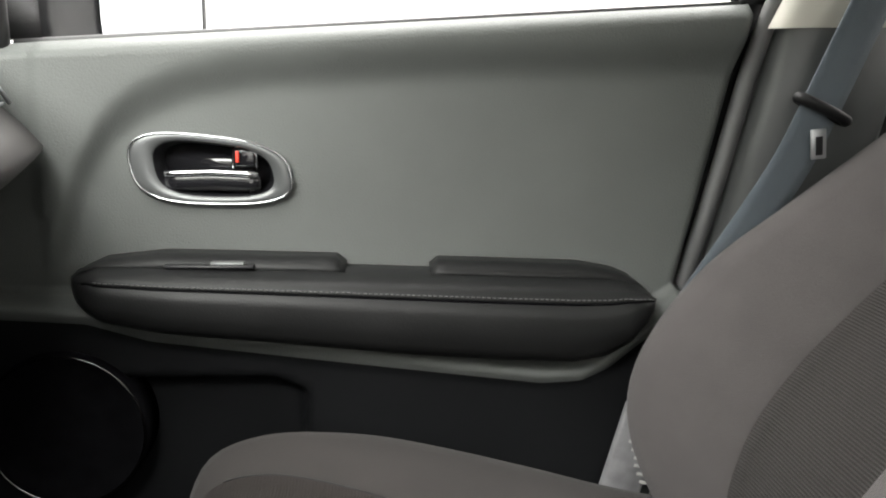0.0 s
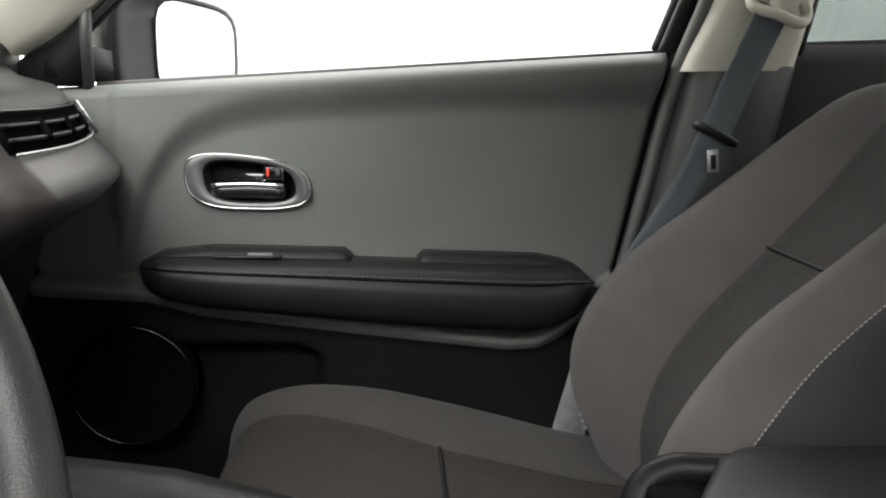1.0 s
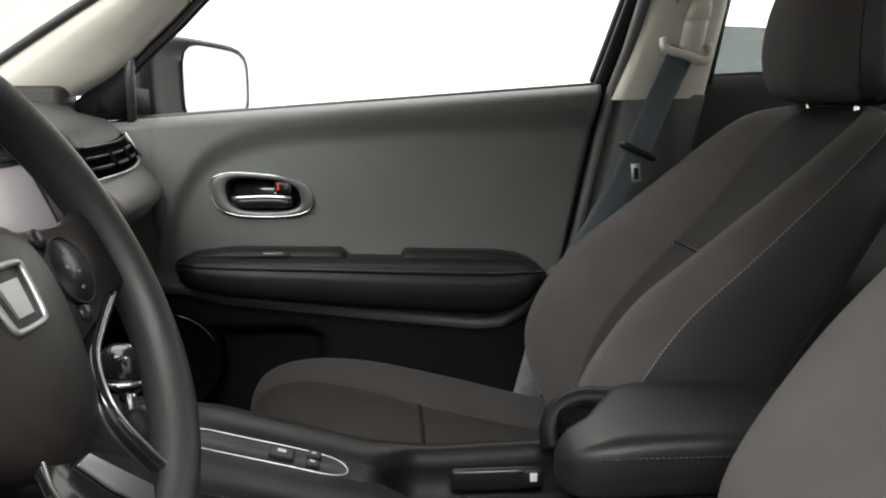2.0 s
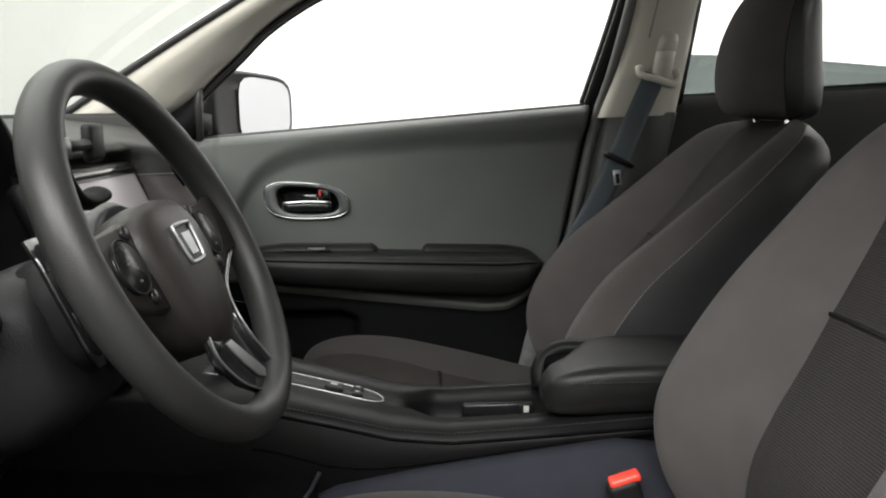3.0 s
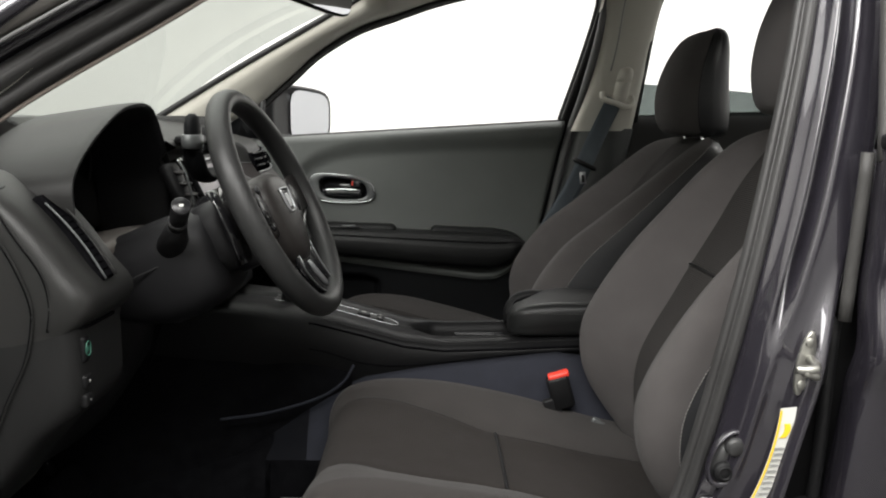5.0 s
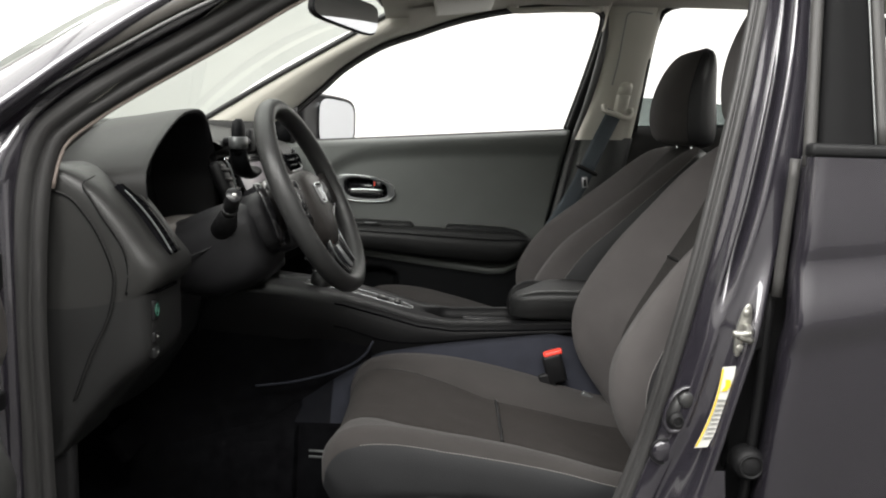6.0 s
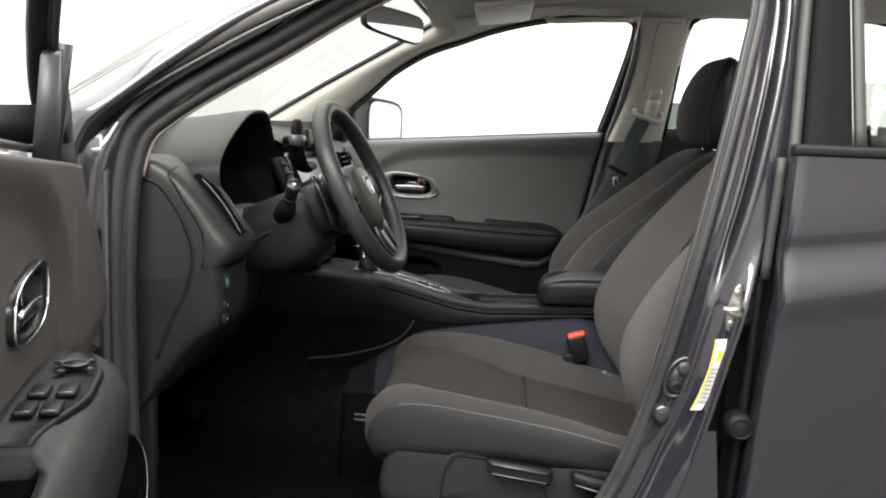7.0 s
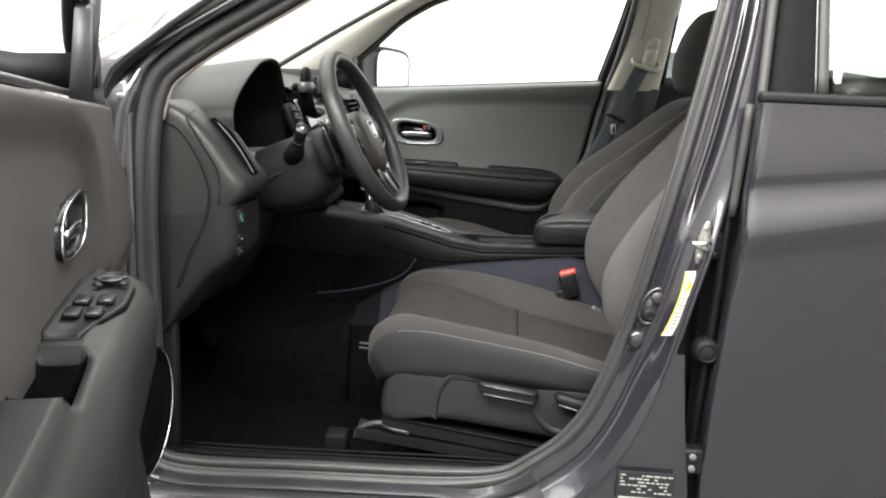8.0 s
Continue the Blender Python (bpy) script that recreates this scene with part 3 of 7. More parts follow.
# windshield and its pillars: far side pillar trim in beige
WS = spline([(-0.80, 0.656, 1.088), (-0.584, 0.617, 1.213), (-0.398, 0.585, 1.315), (-0.184, 0.548, 1.432)], 30)
WIN = spline([(-0.60, 0.705, 1.065), (-0.53, 0.70, 1.105), (-0.458, 0.687, 1.166), (-0.41, 0.675, 1.205), (-0.334, 0.654, 1.27), (-0.223, 0.633, 1.335), (-0.115, 0.621, 1.374), (-0.008, 0.609, 1.411),
              (0.098, 0.60, 1.438), (0.203, 0.594, 1.457), (0.308, 0.591, 1.469), (0.396, 0.590, 1.472), (0.442, 0.593, 1.46), (0.464, 0.604, 1.428), (0.436, 0.648, 1.29), (0.383, 0.709, 1.098)], 110)
for side in (1, -1):
    def S(p, side=side):
        return V(p[0], p[1] * side, p[2])
    front = [p for p in WIN if p.x < 0.0 and p.z < 1.42]
    edge = spline([p + V(0.0, -0.012, 0.012) for p in front], 30)
    mid = [a.lerp(b, 0.5) + V(0.012, -0.022, -0.004) for a, b in zip(WS, spline([p for p in front], 30))]
    wsi = [p + V(0.012, -0.005, -0.004) for p in WS]
    curves = [[S(p + V(-0.004, 0.035, 0.01)) for p in wsi], [S(p) for p in wsi], [S(a.lerp(m, 0.5) + V(0.004, -0.010, 0)) for a, m in zip(wsi, mid)], [S(p) for p in mid],
              [S(m.lerp(e, 0.6) + V(0.003, -0.004, 0)) for m, e in zip(mid, edge)], [S(p) for p in edge], [S(p + V(0, 0.035, 0.0)) for p in edge]]
    part("pillar_trim", ribbon(curves), M_BEIGE, car, "pale beige plastic windshield pillar trim")
    top = [p for p in WIN if p.x > -0.14 and p.z > 1.365][:48]
    e2 = spline([p + V(0, -0.012, 0.010) for p in top], 40)
    rail = [[S(p + V(0, 0.03, 0)) for p in e2], [S(p) for p in e2], [S(p + V(0, -0.035, 0.006)) for p in e2], [S(V(p.x, 0.515, 1.405 + 0.055 * smooth01(-0.20, 0.25, p.x))) for p in e2], [S(V(p.x, 0.43, 1.421 + 0.055 * smooth01(-0.20, 0.25, p.x))) for p in e2]]
    part("roof_rail_trim", ribbon(rail), M_HEADLINER, car)
    part("frit_edge", tube([S(p + V(0.003, -0.004, 0.0)) for p in WS], 0.0085, 8), M_RUBBER, car, "black rubber windshield edge")
header = [V(-0.19 - 0.05 * (1 - (y / 0.55) ** 2), y, 1.432 + 0.03 * (1 - (y / 0.55) ** 2)) for y in np.linspace(-0.55, 0.55, 24)]
part("header_trim", ribbon([[p + V(0, 0, 0.01) for p in header], [p + V(0.03, 0, -0.012) for p in header], [p + V(0.10, 0, 0.0) for p in header], [p + V(0.16, 0, 0.02) for p in header]]), M_HEADLINER, car)
part("header_seal", tube(header, 0.007, 6), M_RUBBER, car)
low = [V(-0.80 - 0.22 * (1 - (y / 0.66) ** 2), y * 1.09, 1.088 - 0.02 * (1 - (y / 0.66) ** 2)) for y in np.linspace(-0.656, 0.656, 24)]
up_ = [V(p.x, p.y * 1.09, p.z) for p in header]
ws_rows = [[low[k].lerp(up_[k], f) + V(-0.02, 0, 0.02) * (4 * f * (1 - f)) for k in range(24)] for f in np.linspace(0, 1, 12)]
shield = part("windshield", ribbon(ws_rows), M_WINDSHIELD, car, "clear laminated windshield glass")
shield.visible_shadow = False

# cowl and hood in front of the windshield
part("windshield_cowl", rbox((-1.16, 0, 1.00), (0.26, 1.44, 0.15), 0.02), M_MATTBLACK, car, "black plastic cowl under the windshield")
for sy in (-1, 1):
    part("cowl_corner", rbox((-0.93, sy * 0.725, 1.00), (0.30, 0.10, 0.165), 0.02), M_MATTBLACK, car)
hd = [[V(x, y, 1.06 - 0.09 * ((x + 1.28) / 0.9) ** 2 - 0.05 * (abs(y) / 0.8) ** 3) for x in np.linspace(-2.15, -1.28, 16)] for y in np.linspace(-0.80, 0.80, 16)]
part("hood", ribbon(hd, back=(0, 0, -0.02)), M_PAINT, car, "painted front hood")

# far pillar between the doors
BF = spline([(0.458, 0.560, 1.500), (0.468, 0.582, 1.455), (0.472, 0.612, 1.36), (0.460, 0.636, 1.26), (0.433, 0.660, 1.16), (0.402, 0.684, 1.068)], 24)
BR = spline([(0.645, 0.555, 1.505), (0.640, 0.575, 1.475), (0.626, 0.605, 1.38), (0.612, 0.632, 1.29), (0.598, 0.656, 1.18), (0.586, 0.682, 1.072)], 24)
bpil = []
for f, d in ((0.0, 0.03), (0.02, 0.0), (0.12, -0.012), (0.30, -0.02), (0.5, -0.022), (0.7, -0.02), (0.88, -0.012), (0.98, 0.0), (1.0, 0.04)):
    bpil.append([a.lerp(b, f) + V(0, d, 0) for a, b in zip(BF, BR)])
bp = part("pillar_trim_upper", ribbon(bpil), M_BEIGE, car, "pale beige upper trim of the middle pillar")
slot = [a.lerp(b, 0.5) for a, b in zip(BF, BR)]
loop = [slot[3] + V(0.045, -0.021, 0), slot[3] + V(-0.022, -0.021, 0.002), slot[5] + V(-0.032, -0.022, 0), slot[10] + V(-0.030, -0.022, 0), slot[14] + V(-0.030, -0.022, 0)]
part("height_slot", tube(spline(loop, 24), 0.0022, 6), M_GREYPRINT, bp)
low_b = []
for z in np.linspace(1.078, 0.40, 14):
    k = 1.068 - z
    low_b.append([V(x - 0.20 * k, y + 0.012 * k, z) for x, y in ((0.418, 0.735), (0.420, 0.692), (0.435, 0.678), (0.50, 0.664), (0.57, 0.668), (0.588, 0.69), (0.59, 0.73))])
part("pillar_trim_lower", ribbon(low_b), M_PILLARLOW, car, "satin dark grey lower trim of the middle pillar")
strip = spline([(0.478, 0.60, 1.445), (0.462, 0.63, 1.32), (0.432, 0.672, 1.17), (0.403, 0.705, 1.06), (0.36, 0.715, 0.85), (0.325, 0.72, 0.70), (0.29, 0.72, 0.5)], 30)
part("far_seal", tube(strip, 0.012, 8), M_GREYSEAL, car)
part("far_jamb", ribbon([[p + V(-0.004, 0.02, 0) for p in strip], [p + V(0.010, 0.004, 0) for p in strip], [p + V(0.018, 0.0, 0) for p in strip], [p + V(0.024, 0.02, 0) for p in strip]]), M_GREYSEAL, car)
part("far_jamb_wall", ribbon([[p + V(-0.09 * smooth01(1.10, 1.07, p.z), 0.055, 0) for p in strip], [p + V(0.06, 0.05, 0) for p in strip]]), M_MATTBLACK, car)

# far rear door inside, its frame and its half-lowered tinted pane; near rear door outside
rear_far = thing("rear_passenger_door", (1.0, 0.72, 0.3), "rear passenger door with black inner trim and half-lowered tinted window", "car door")
rp = [[V(x, 0.70 + 0.02 * smooth01(1.06, 1.14, z) - 0.05 * smooth01(0.80, 0.72, z), z * (1 - 0) + 0.045 * (x - 0.6) * smooth01(0.6, 1.1, z)) for x in np.linspace(0.55, 1.55, 20)] for z in np.linspace(0.30, 1.118, 20)]
part("inner_trim", ribbon(rp, back=(0, 0.06, 0)), M_REARTRIM, rear_far, "black plastic inner trim")
rt = spline([(0.588, 0.70, 1.10), (0.600, 0.65, 1.27), (0.618, 0.602, 1.43), (0.665, 0.580, 1.482), (0.83, 0.574, 1.492), (1.1, 0.574, 1.49), (1.3, 0.59, 1.45), (1.45, 0.65, 1.25), (1.48, 0.70, 1.15)], 50)
part("window_frame", tube(rt, 0.016, 8), M_MATTBLACK, rear_far)
part("frame_edge", tube([p + V(-0.012, -0.016, 0.004) for p in rt[:36]], 0.010, 8), M_HEADLINER, rear_far)
pane = [[V(x, 0.725 - 0.3 * max(0, z - 1.08), z) for x, z in ((0.60 + 0.85 * k / 10, 1.10 + (0.108 - 0.085 * (k / 10) ** 1.3) * f + 0.015 * k / 10) for k in range(11))] for f in np.linspace(0, 1, 4)]
pn = part("pane", ribbon(pane, back=(0, 0.004, 0)), M_TINT, rear_far, "half-lowered grey tinted window pane")
pn.visible_shadow = False


rear_near = thing("rear_driver_door", (0.9, -0.85, 0.3), "closed rear door with dark purple-grey metallic paint and a rising crease", "car door")


def rear_skin(x, z):
    c1 = 0.935 + 0.113 * (x - 0.478)
    c2 = 0.828 + 0.20 * (x - 0.488)
    y = -0.846
    y += 0.009 * smooth01(c1 - 0.005, 1.08, z)
    y += 0.004 * smooth01(c1, c1 - 0.022, z)
    y -= 0.020 * smooth01(c1 - 0.012, c2 - 0.002, z)
    y += 0.014 * smooth01(c2 + 0.004, c2 - 0.05, z)
    y += 0.095 * max(0.0, min(1.0, (c2 - z) / 0.60)) ** 1.25
    return y


sk = []
for z in np.linspace(0.22, 1.064, 140):
    xe = lerp_table(((0.22, 0.492), (0.33, 0.482), (0.5, 0.482), (0.8, 0.489), (1.05, 0.502)), z)[0]
    rowp = [V(xe + 0.004, rear_skin(xe, z) + 0.055, z), V(xe - 0.001, rear_skin(xe, z) + 0.030, z), V(xe, rear_skin(xe, z) + 0.012, z), V(xe + 0.003, rear_skin(xe, z) + 0.004, z), V(xe + 0.008, rear_skin(xe, z), z)]
    rowp += [V(x, rear_skin(x, z), z) for x in np.linspace(xe + 0.02, 1.45, 26)]
    sk.append(rowp)
part("door_skin", ribbon(sk), M_PAINT, rear_near)
part("edge_seal", tube([V(lerp_table(((0.22, 0.492), (0.33, 0.482), (0.5, 0.482), (0.8, 0.489), (1.05, 0.502)), z)[0] - 0.008, -0.775 + 0.05 * smooth01(0.7, 0.25, z), z) for z in np.linspace(0.24, 0.86, 20)], 0.008, 8), M_MATTBLACK, rear_near)
part("edge_seal", tube([V(lerp_table(((0.22, 0.492), (0.33, 0.482), (0.5, 0.482), (0.8, 0.489), (1.05, 0.502)), z)[0] - 0.008, -0.795 + 0.05 * smooth01(0.7, 0.25, z), z) for z in np.linspace(0.86, 1.06, 8)], 0.008, 8), M_DOORSEAL, rear_near)
part("belt_strip", rbox((0.98, -0.818, 1.073), (0.96, 0.03, 0.020), 0.006), M_MATTBLACK, rear_near, "black rubber belt strip")


def near_glass(x, z, out=0.0):
    return V(x, -0.812 + 0.30 * (z - 1.08) - out, z)


app = [[near_glass(x + (0.09 * (z - 1.08) if x < 0.53 else 0.0), z, o) for x, o in ((0.520, -0.03), (0.522, -0.004), (0.529, 0.004), (0.56, 0.006), (0.594, 0.004))] for z in np.linspace(1.07, 1.50, 16)]
part("frame_seal", tube([near_glass(0.510 + 0.09 * (z - 1.08), z, -0.012) for z in np.linspace(1.05, 1.49, 16)], 0.009, 10), M_DOORSEAL, rear_near, "grey rubber seal along the door frame")
part("pillar_applique", ribbon(app), M_APPLIQUE, rear_near, "satin black pillar cover")
chan = [near_glass(0.606, z, 0.004) for z in np.linspace(1.08, 1.46, 14)]
part("window_channel", tube(chan, 0.010, 8, r2=0.008), M_DOORSEAL, rear_near)
part("channel_lip", tube([p + V(-0.013, -0.004, 0) for p in chan], 0.0016, 6), M_GREYBEZEL, rear_near)
topf = spline([near_glass(0.51, 1.48, 0), near_glass(0.8, 1.50, 0), near_glass(1.15, 1.485, 0), near_glass(1.36, 1.40, 0), near_glass(1.47, 1.20, 0), near_glass(1.49, 1.08, 0)], 40)
part("window_frame", tube(topf, 0.026, 8), M_MATTBLACK, rear_near)
pane = [[near_glass(0.61 + 0.87 * k / 10, 1.06 + 0.125 * f - 0.02 * (k / 10) ** 2 * f, 0.0) for k in range(11)] for f in np.linspace(0, 1, 4)]
pn = part("pane", ribbon(pane, back=(0, 0.004, 0)), M_TINTNEAR, rear_near, "half-lowered grey tinted window pane")
pn.visible_shadow = False
ri = [[V(x, -0.74 + 0.03 * smooth01(0.8, 0.7, z), z) for x in np.linspace(0.60, 1.5, 6)] for z in np.linspace(0.3, 1.075, 8)]
part("inner_trim", ribbon(ri, back=(0, -0.03, 0)), M_MATTBLACK, rear_near)

# floor, bulkhead, tunnel
fl = [[V(x, y, 0.205 + 0.34 * smooth01(-0.62, -0.98, x)) for x in np.linspace(-1.0, 1.6, 40)] for y in np.linspace(-0.70, 0.70, 12)]
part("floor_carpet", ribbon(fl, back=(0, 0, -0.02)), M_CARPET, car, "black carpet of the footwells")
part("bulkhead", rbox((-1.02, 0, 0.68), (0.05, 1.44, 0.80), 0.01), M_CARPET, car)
part("kick_panel", rbox((-0.80, -0.685, 0.45), (0.40, 0.03, 0.46), 0.01), M_MATTBLACK, car)
part("far_side_wall", rbox((-0.83, 0.675, 0.645), (0.44, 0.10, 0.90), 0.01), M_DASH, car)
part("rear_panel", rbox((1.62, 0, 0.62), (0.06, 1.40, 0.86), 0.02), M_MATTBLACK, car)
def tunnel_rows(x0, x1, n):
    out = []
    for x in np.linspace(x0, x1, n):
        h = lerp_table(((-0.70, 0.40), (-0.38, 0.470), (-0.30, 0.50), (-0.22, 0.535), (-0.15, 0.575), (0.0, 0.60), (0.25, 0.628), (0.5, 0.60), (1.2, 0.45)), x)[0]
        out.append([V(x, -0.225, 0.20), V(x, -0.215, 0.30), V(x, -0.195, min(0.42, h - 0.06)), V(x, -0.165, h - 0.05), V(x, -0.135, h - 0.012), V(x, -0.112, h - 0.004), V(x, -0.095, h - 0.10), V(x, 0.095, h - 0.10), V(x, 0.112, h - 0.004), V(x, 0.14, h - 0.02), V(x, 0.20, min(0.42, h - 0.05)), V(x, 0.225, 0.20)])
    return out


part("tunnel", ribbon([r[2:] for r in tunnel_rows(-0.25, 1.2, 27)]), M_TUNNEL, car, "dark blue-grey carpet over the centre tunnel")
# front, foot and toe of the tunnel: shade put into the carpet colour
part("tunnel_front", ribbon([r[2:] for r in tunnel_rows(-0.33, -0.25, 6)]), M_TUNNELSHADE, car, "tunnel carpet darkened for the shade towards the footwell")
part("tunnel_foot", ribbon([r[:3] for r in tunnel_rows(-0.33, 1.2, 30)]), M_CARPET, car, "foot of the tunnel in near-black carpet for the shade low down")
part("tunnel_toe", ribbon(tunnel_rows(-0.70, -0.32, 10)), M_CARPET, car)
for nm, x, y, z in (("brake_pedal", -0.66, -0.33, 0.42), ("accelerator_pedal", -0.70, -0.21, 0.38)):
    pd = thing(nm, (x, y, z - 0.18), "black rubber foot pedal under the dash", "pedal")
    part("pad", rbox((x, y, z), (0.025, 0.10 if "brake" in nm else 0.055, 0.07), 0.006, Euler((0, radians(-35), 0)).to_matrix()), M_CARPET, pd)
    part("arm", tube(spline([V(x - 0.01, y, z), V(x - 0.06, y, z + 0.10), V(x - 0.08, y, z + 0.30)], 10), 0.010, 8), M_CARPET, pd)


# ---- front doors ----
def keep(p):
    return Vector(p)


HINGE, SWING = V(-0.56, -1.0, 0), radians(71)


def swung(p):
    """From a place on the far door to the same place on the near door, mirrored and swung open."""
    s, n = p[0] + 0.66, 0.69 - p[1]
    return HINGE + V(s * math.cos(SWING) + n * math.sin(SWING), -s * math.sin(SWING) + n * math.cos(SWING), p[2])


ROLL_LINE = ((-0.47, 0.74), (-0.445, 0.80), (-0.425, 0.87), (-0.39, 0.925), (-0.353, 0.957), (-0.30, 0.98), (-0.233, 0.995), (0.008, 1.013), (0.40, 1.024))
LIP_LINE = ((-0.60, 0.745), (-0.42, 0.735), (-0.345, 0.713), (-0.1, 0.683), (0.14, 0.655), (0.19, 0.658), (0.225, 0.675), (0.26, 0.705), (0.32, 0.75))
REAR_EDGE = ((0.3, 0.108), (0.45, 0.228), (0.6, 0.306), (0.749, 0.326), (1.1, 0.394))


def panel_y(x, z, driver):
    top = belt_z(x)
    y = 0.700
    y -= 0.020 * smooth01(-0.018, 0.040, z - lerp_table(ROLL_LINE, x)[0]) * (1 if x > -0.47 else 0.6)
    y += 0.026 * smooth01(top - 0.016, top + 0.004, z)
    zl = lerp_table(LIP_LINE, x)[0]
    below = zl - z
    y -= 0.050 * smooth01(0.0, 0.011, below) * (smooth01(-0.64, -0.40, x) if driver else 1.0)
    y += 0.014 * smooth01(0.012, 0.040, below)
    pocket = smooth01(-0.150, -0.172, x) * smooth01(0.638, 0.620, z + 0.4 * max(0, x + 0.20) ** 1.0) * smooth01(0.30, 0.33, z)
    if not driver:
        y += 0.040 * pocket * smooth01(-0.60, -0.50, x)
    y += 0.02 * smooth01(lerp_table(REAR_EDGE, z)[0] - 0.012, lerp_table(REAR_EDGE, z)[0], x)
    return y


DRIVER_ARM = ((-0.60, 0.745), (-0.47, 0.782), (-0.40, 0.798), (-0.18, 0.800), (0.05, 0.795), (0.25, 0.788), (0.30, 0.775))


def rounded(cx, cz, hw, hh, y, n=40, power=3.0, skew=0.0, egg=0.0):
    """A rounded outline on the door's face."""
    out = []
    for k in range(n):
        a = 2 * math.pi * k / n
        c, s = math.cos(a), math.sin(a)
        r = (abs(c) ** power + abs(s) ** power) ** (-1 / power)
        u, w = r * c, r * s
        out.append(V(cx + hw * u + skew * hh * w, y, cz + hh * w * (1 + egg * u)))
    return out


PAD_TOP = ((-0.432, 0.768), (-0.40, 0.779), (-0.30, 0.778), (-0.115, 0.774), (0.13, 0.767), (0.23, 0.764), (0.255, 0.757), (0.272, 0.744))


def front_door(name, D, driver, label):
    at = D((-0.1, 0.72, 0.3))
    door = thing(name, at, label, "car door", group="front doors")
    grid = []
    nz, nx = 110, 130
    x0 = -0.66 if driver else -0.60
    cut = 48
    for j in range(nz + 1):
        rowp = []
        for k in range(nx + 1):
            u = k / nx
            z0 = 0.30 + 0.35 * j / cut if j <= cut else 0.65 + 0.43 * (j - cut) / (nz - cut)
            if driver:
                x0 = lerp_table(((0.30, -0.70), (0.60, -0.76), (0.72, -0.80), (0.80, -0.79), (0.862, -0.75), (0.935, -0.70), (1.003, -0.61), (1.08, -0.57)), z0)[0]
            x = x0 + u * (lerp_table(REAR_EDGE, z0)[0] - x0)
            zm = lerp_table(LIP_LINE, x)[0] - 0.030
            z = 0.30 + (zm - 0.30) * j / cut if j <= cut else zm + (belt_z(x) - (0.014 if driver else 0.0) - zm) * (j - cut) / (nz - cut)
            rowp.append((x, z))
        grid.append(rowp)
    bm = bmesh.new()
    rows_ = [[bm.verts.new(D(V(x, panel_y(x, z, driver), z))) for x, z in r] for r in grid]
    low_bm, low_v = bmesh.new(), {}
    for j, (a, b) in enumerate(zip(rows_, rows_[1:])):
        for i in range(nx):
            x, z = grid[j][i]
            hole = 0.82 if driver else 1.0
            hw_ = (z - 0.889 + 0.05 * (x + 0.2705)) / (0.036 * hole)
            hu_ = (x + 0.2685 + 0.18 * 0.036 * hole * hw_) / (0.082 * hole)
            if abs(hu_) < 1.2 and abs(hu_) ** 3.2 + abs(hw_ / (1 - 0.10 * hu_)) ** 3.2 < 1:
                continue
            if j < cut:
                quad = [(j, i), (j, i + 1), (j + 1, i + 1), (j + 1, i)]
                for q in quad:
                    if q not in low_v:
                        low_v[q] = low_bm.verts.new(rows_[q[0]][q[1]].co)
                low_bm.faces.new([low_v[q] for q in quad])
            else:
                bm.faces.new((a[i], a[i + 1], b[i + 1], b[i]))
    part("lower_trim", low_bm, M_DRIVERLOW if driver else M_LOWTRIM, door, "black lower door trim with map pocket")
    back = [[bm.verts.new(D(V(grid[j][k][0], 0.765, grid[j][k][1]))) for k in (0, nx)] for j in range(nz + 1)]
    for a, b, c, d in zip(rows_, rows_[1:], back, back[1:]):
        bm.faces.new((a[0], b[0], d[0], c[0]))
        bm.faces.new((a[-1], b[-1], d[1], c[1]))
    for r, c in ((rows_[0], back[0]), (rows_[-1], back[-1])):
        bm.faces.new([*r, c[1], c[0]])
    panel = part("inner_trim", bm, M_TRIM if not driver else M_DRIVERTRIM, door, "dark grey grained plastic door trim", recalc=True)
    # outer skin and painted edge
    sk2 = [[D(V(x, 0.80 + 0.03 * smooth01(1.05, 0.8, z) - 0.02 * smooth01(0.5, 0.3, z), z)) for x in np.linspace(-0.66, 0.45, 12)] for z in np.linspace(0.26, 1.03, 12)]
    part("outer_skin", ribbon(sk2, back=D(V(0, 0, 0)) - D(V(0, 0.03, 0))), M_PAINT, door)
    # door face edge towards the hinge
    part("door_edge", loft([[D(V(x, y, z)) for x, y in ((-0.74, 0.755), (-0.64, 0.730), (-0.64, 0.80), (-0.74, 0.80))] for z in (0.27, 0.6, 0.9, 1.05)]), M_PAINT, door)
    part("edge_seal", tube([D(V(-0.74, 0.740, z)) for z in np.linspace(0.28, 1.04, 14)], 0.011, 8), M_RUBBER, door)
    # window frame
    fr_pts = [p for p in WIN if p.z > 1.08]
    outer = [D(p + V(0.0, 0.03, 0.004)) for p in fr_pts]
    part("window_frame", tube(outer, 0.013, 8, r2=0.012), M_MATTBLACK, door, "black window frame")
    part("run_channel", tube([D(p + V(0.0, 0.012, 0.001)) for p in fr_pts], 0.006, 6), M_RUBBER, door)
    rear = [p for p in WIN if p.x > 0.375 and p.z < 1.45]
    part("frame_post", ribbon([[D(p + V(-0.006, 0.016, 0)) for p in rear], [D(p + V(0.004, 0.004, 0)) for p in rear], [D(p + V(0.022, 0.003, 0)) for p in rear], [D(p + V(0.030, 0.02, 0)) for p in rear]]), M_MATTBLACK, door)
    # rear edge strip below the belt
    edge = [V(lerp_table(REAR_EDGE, z)[0], 0.722, z) for z in np.linspace(0.35, 1.10, 20)]
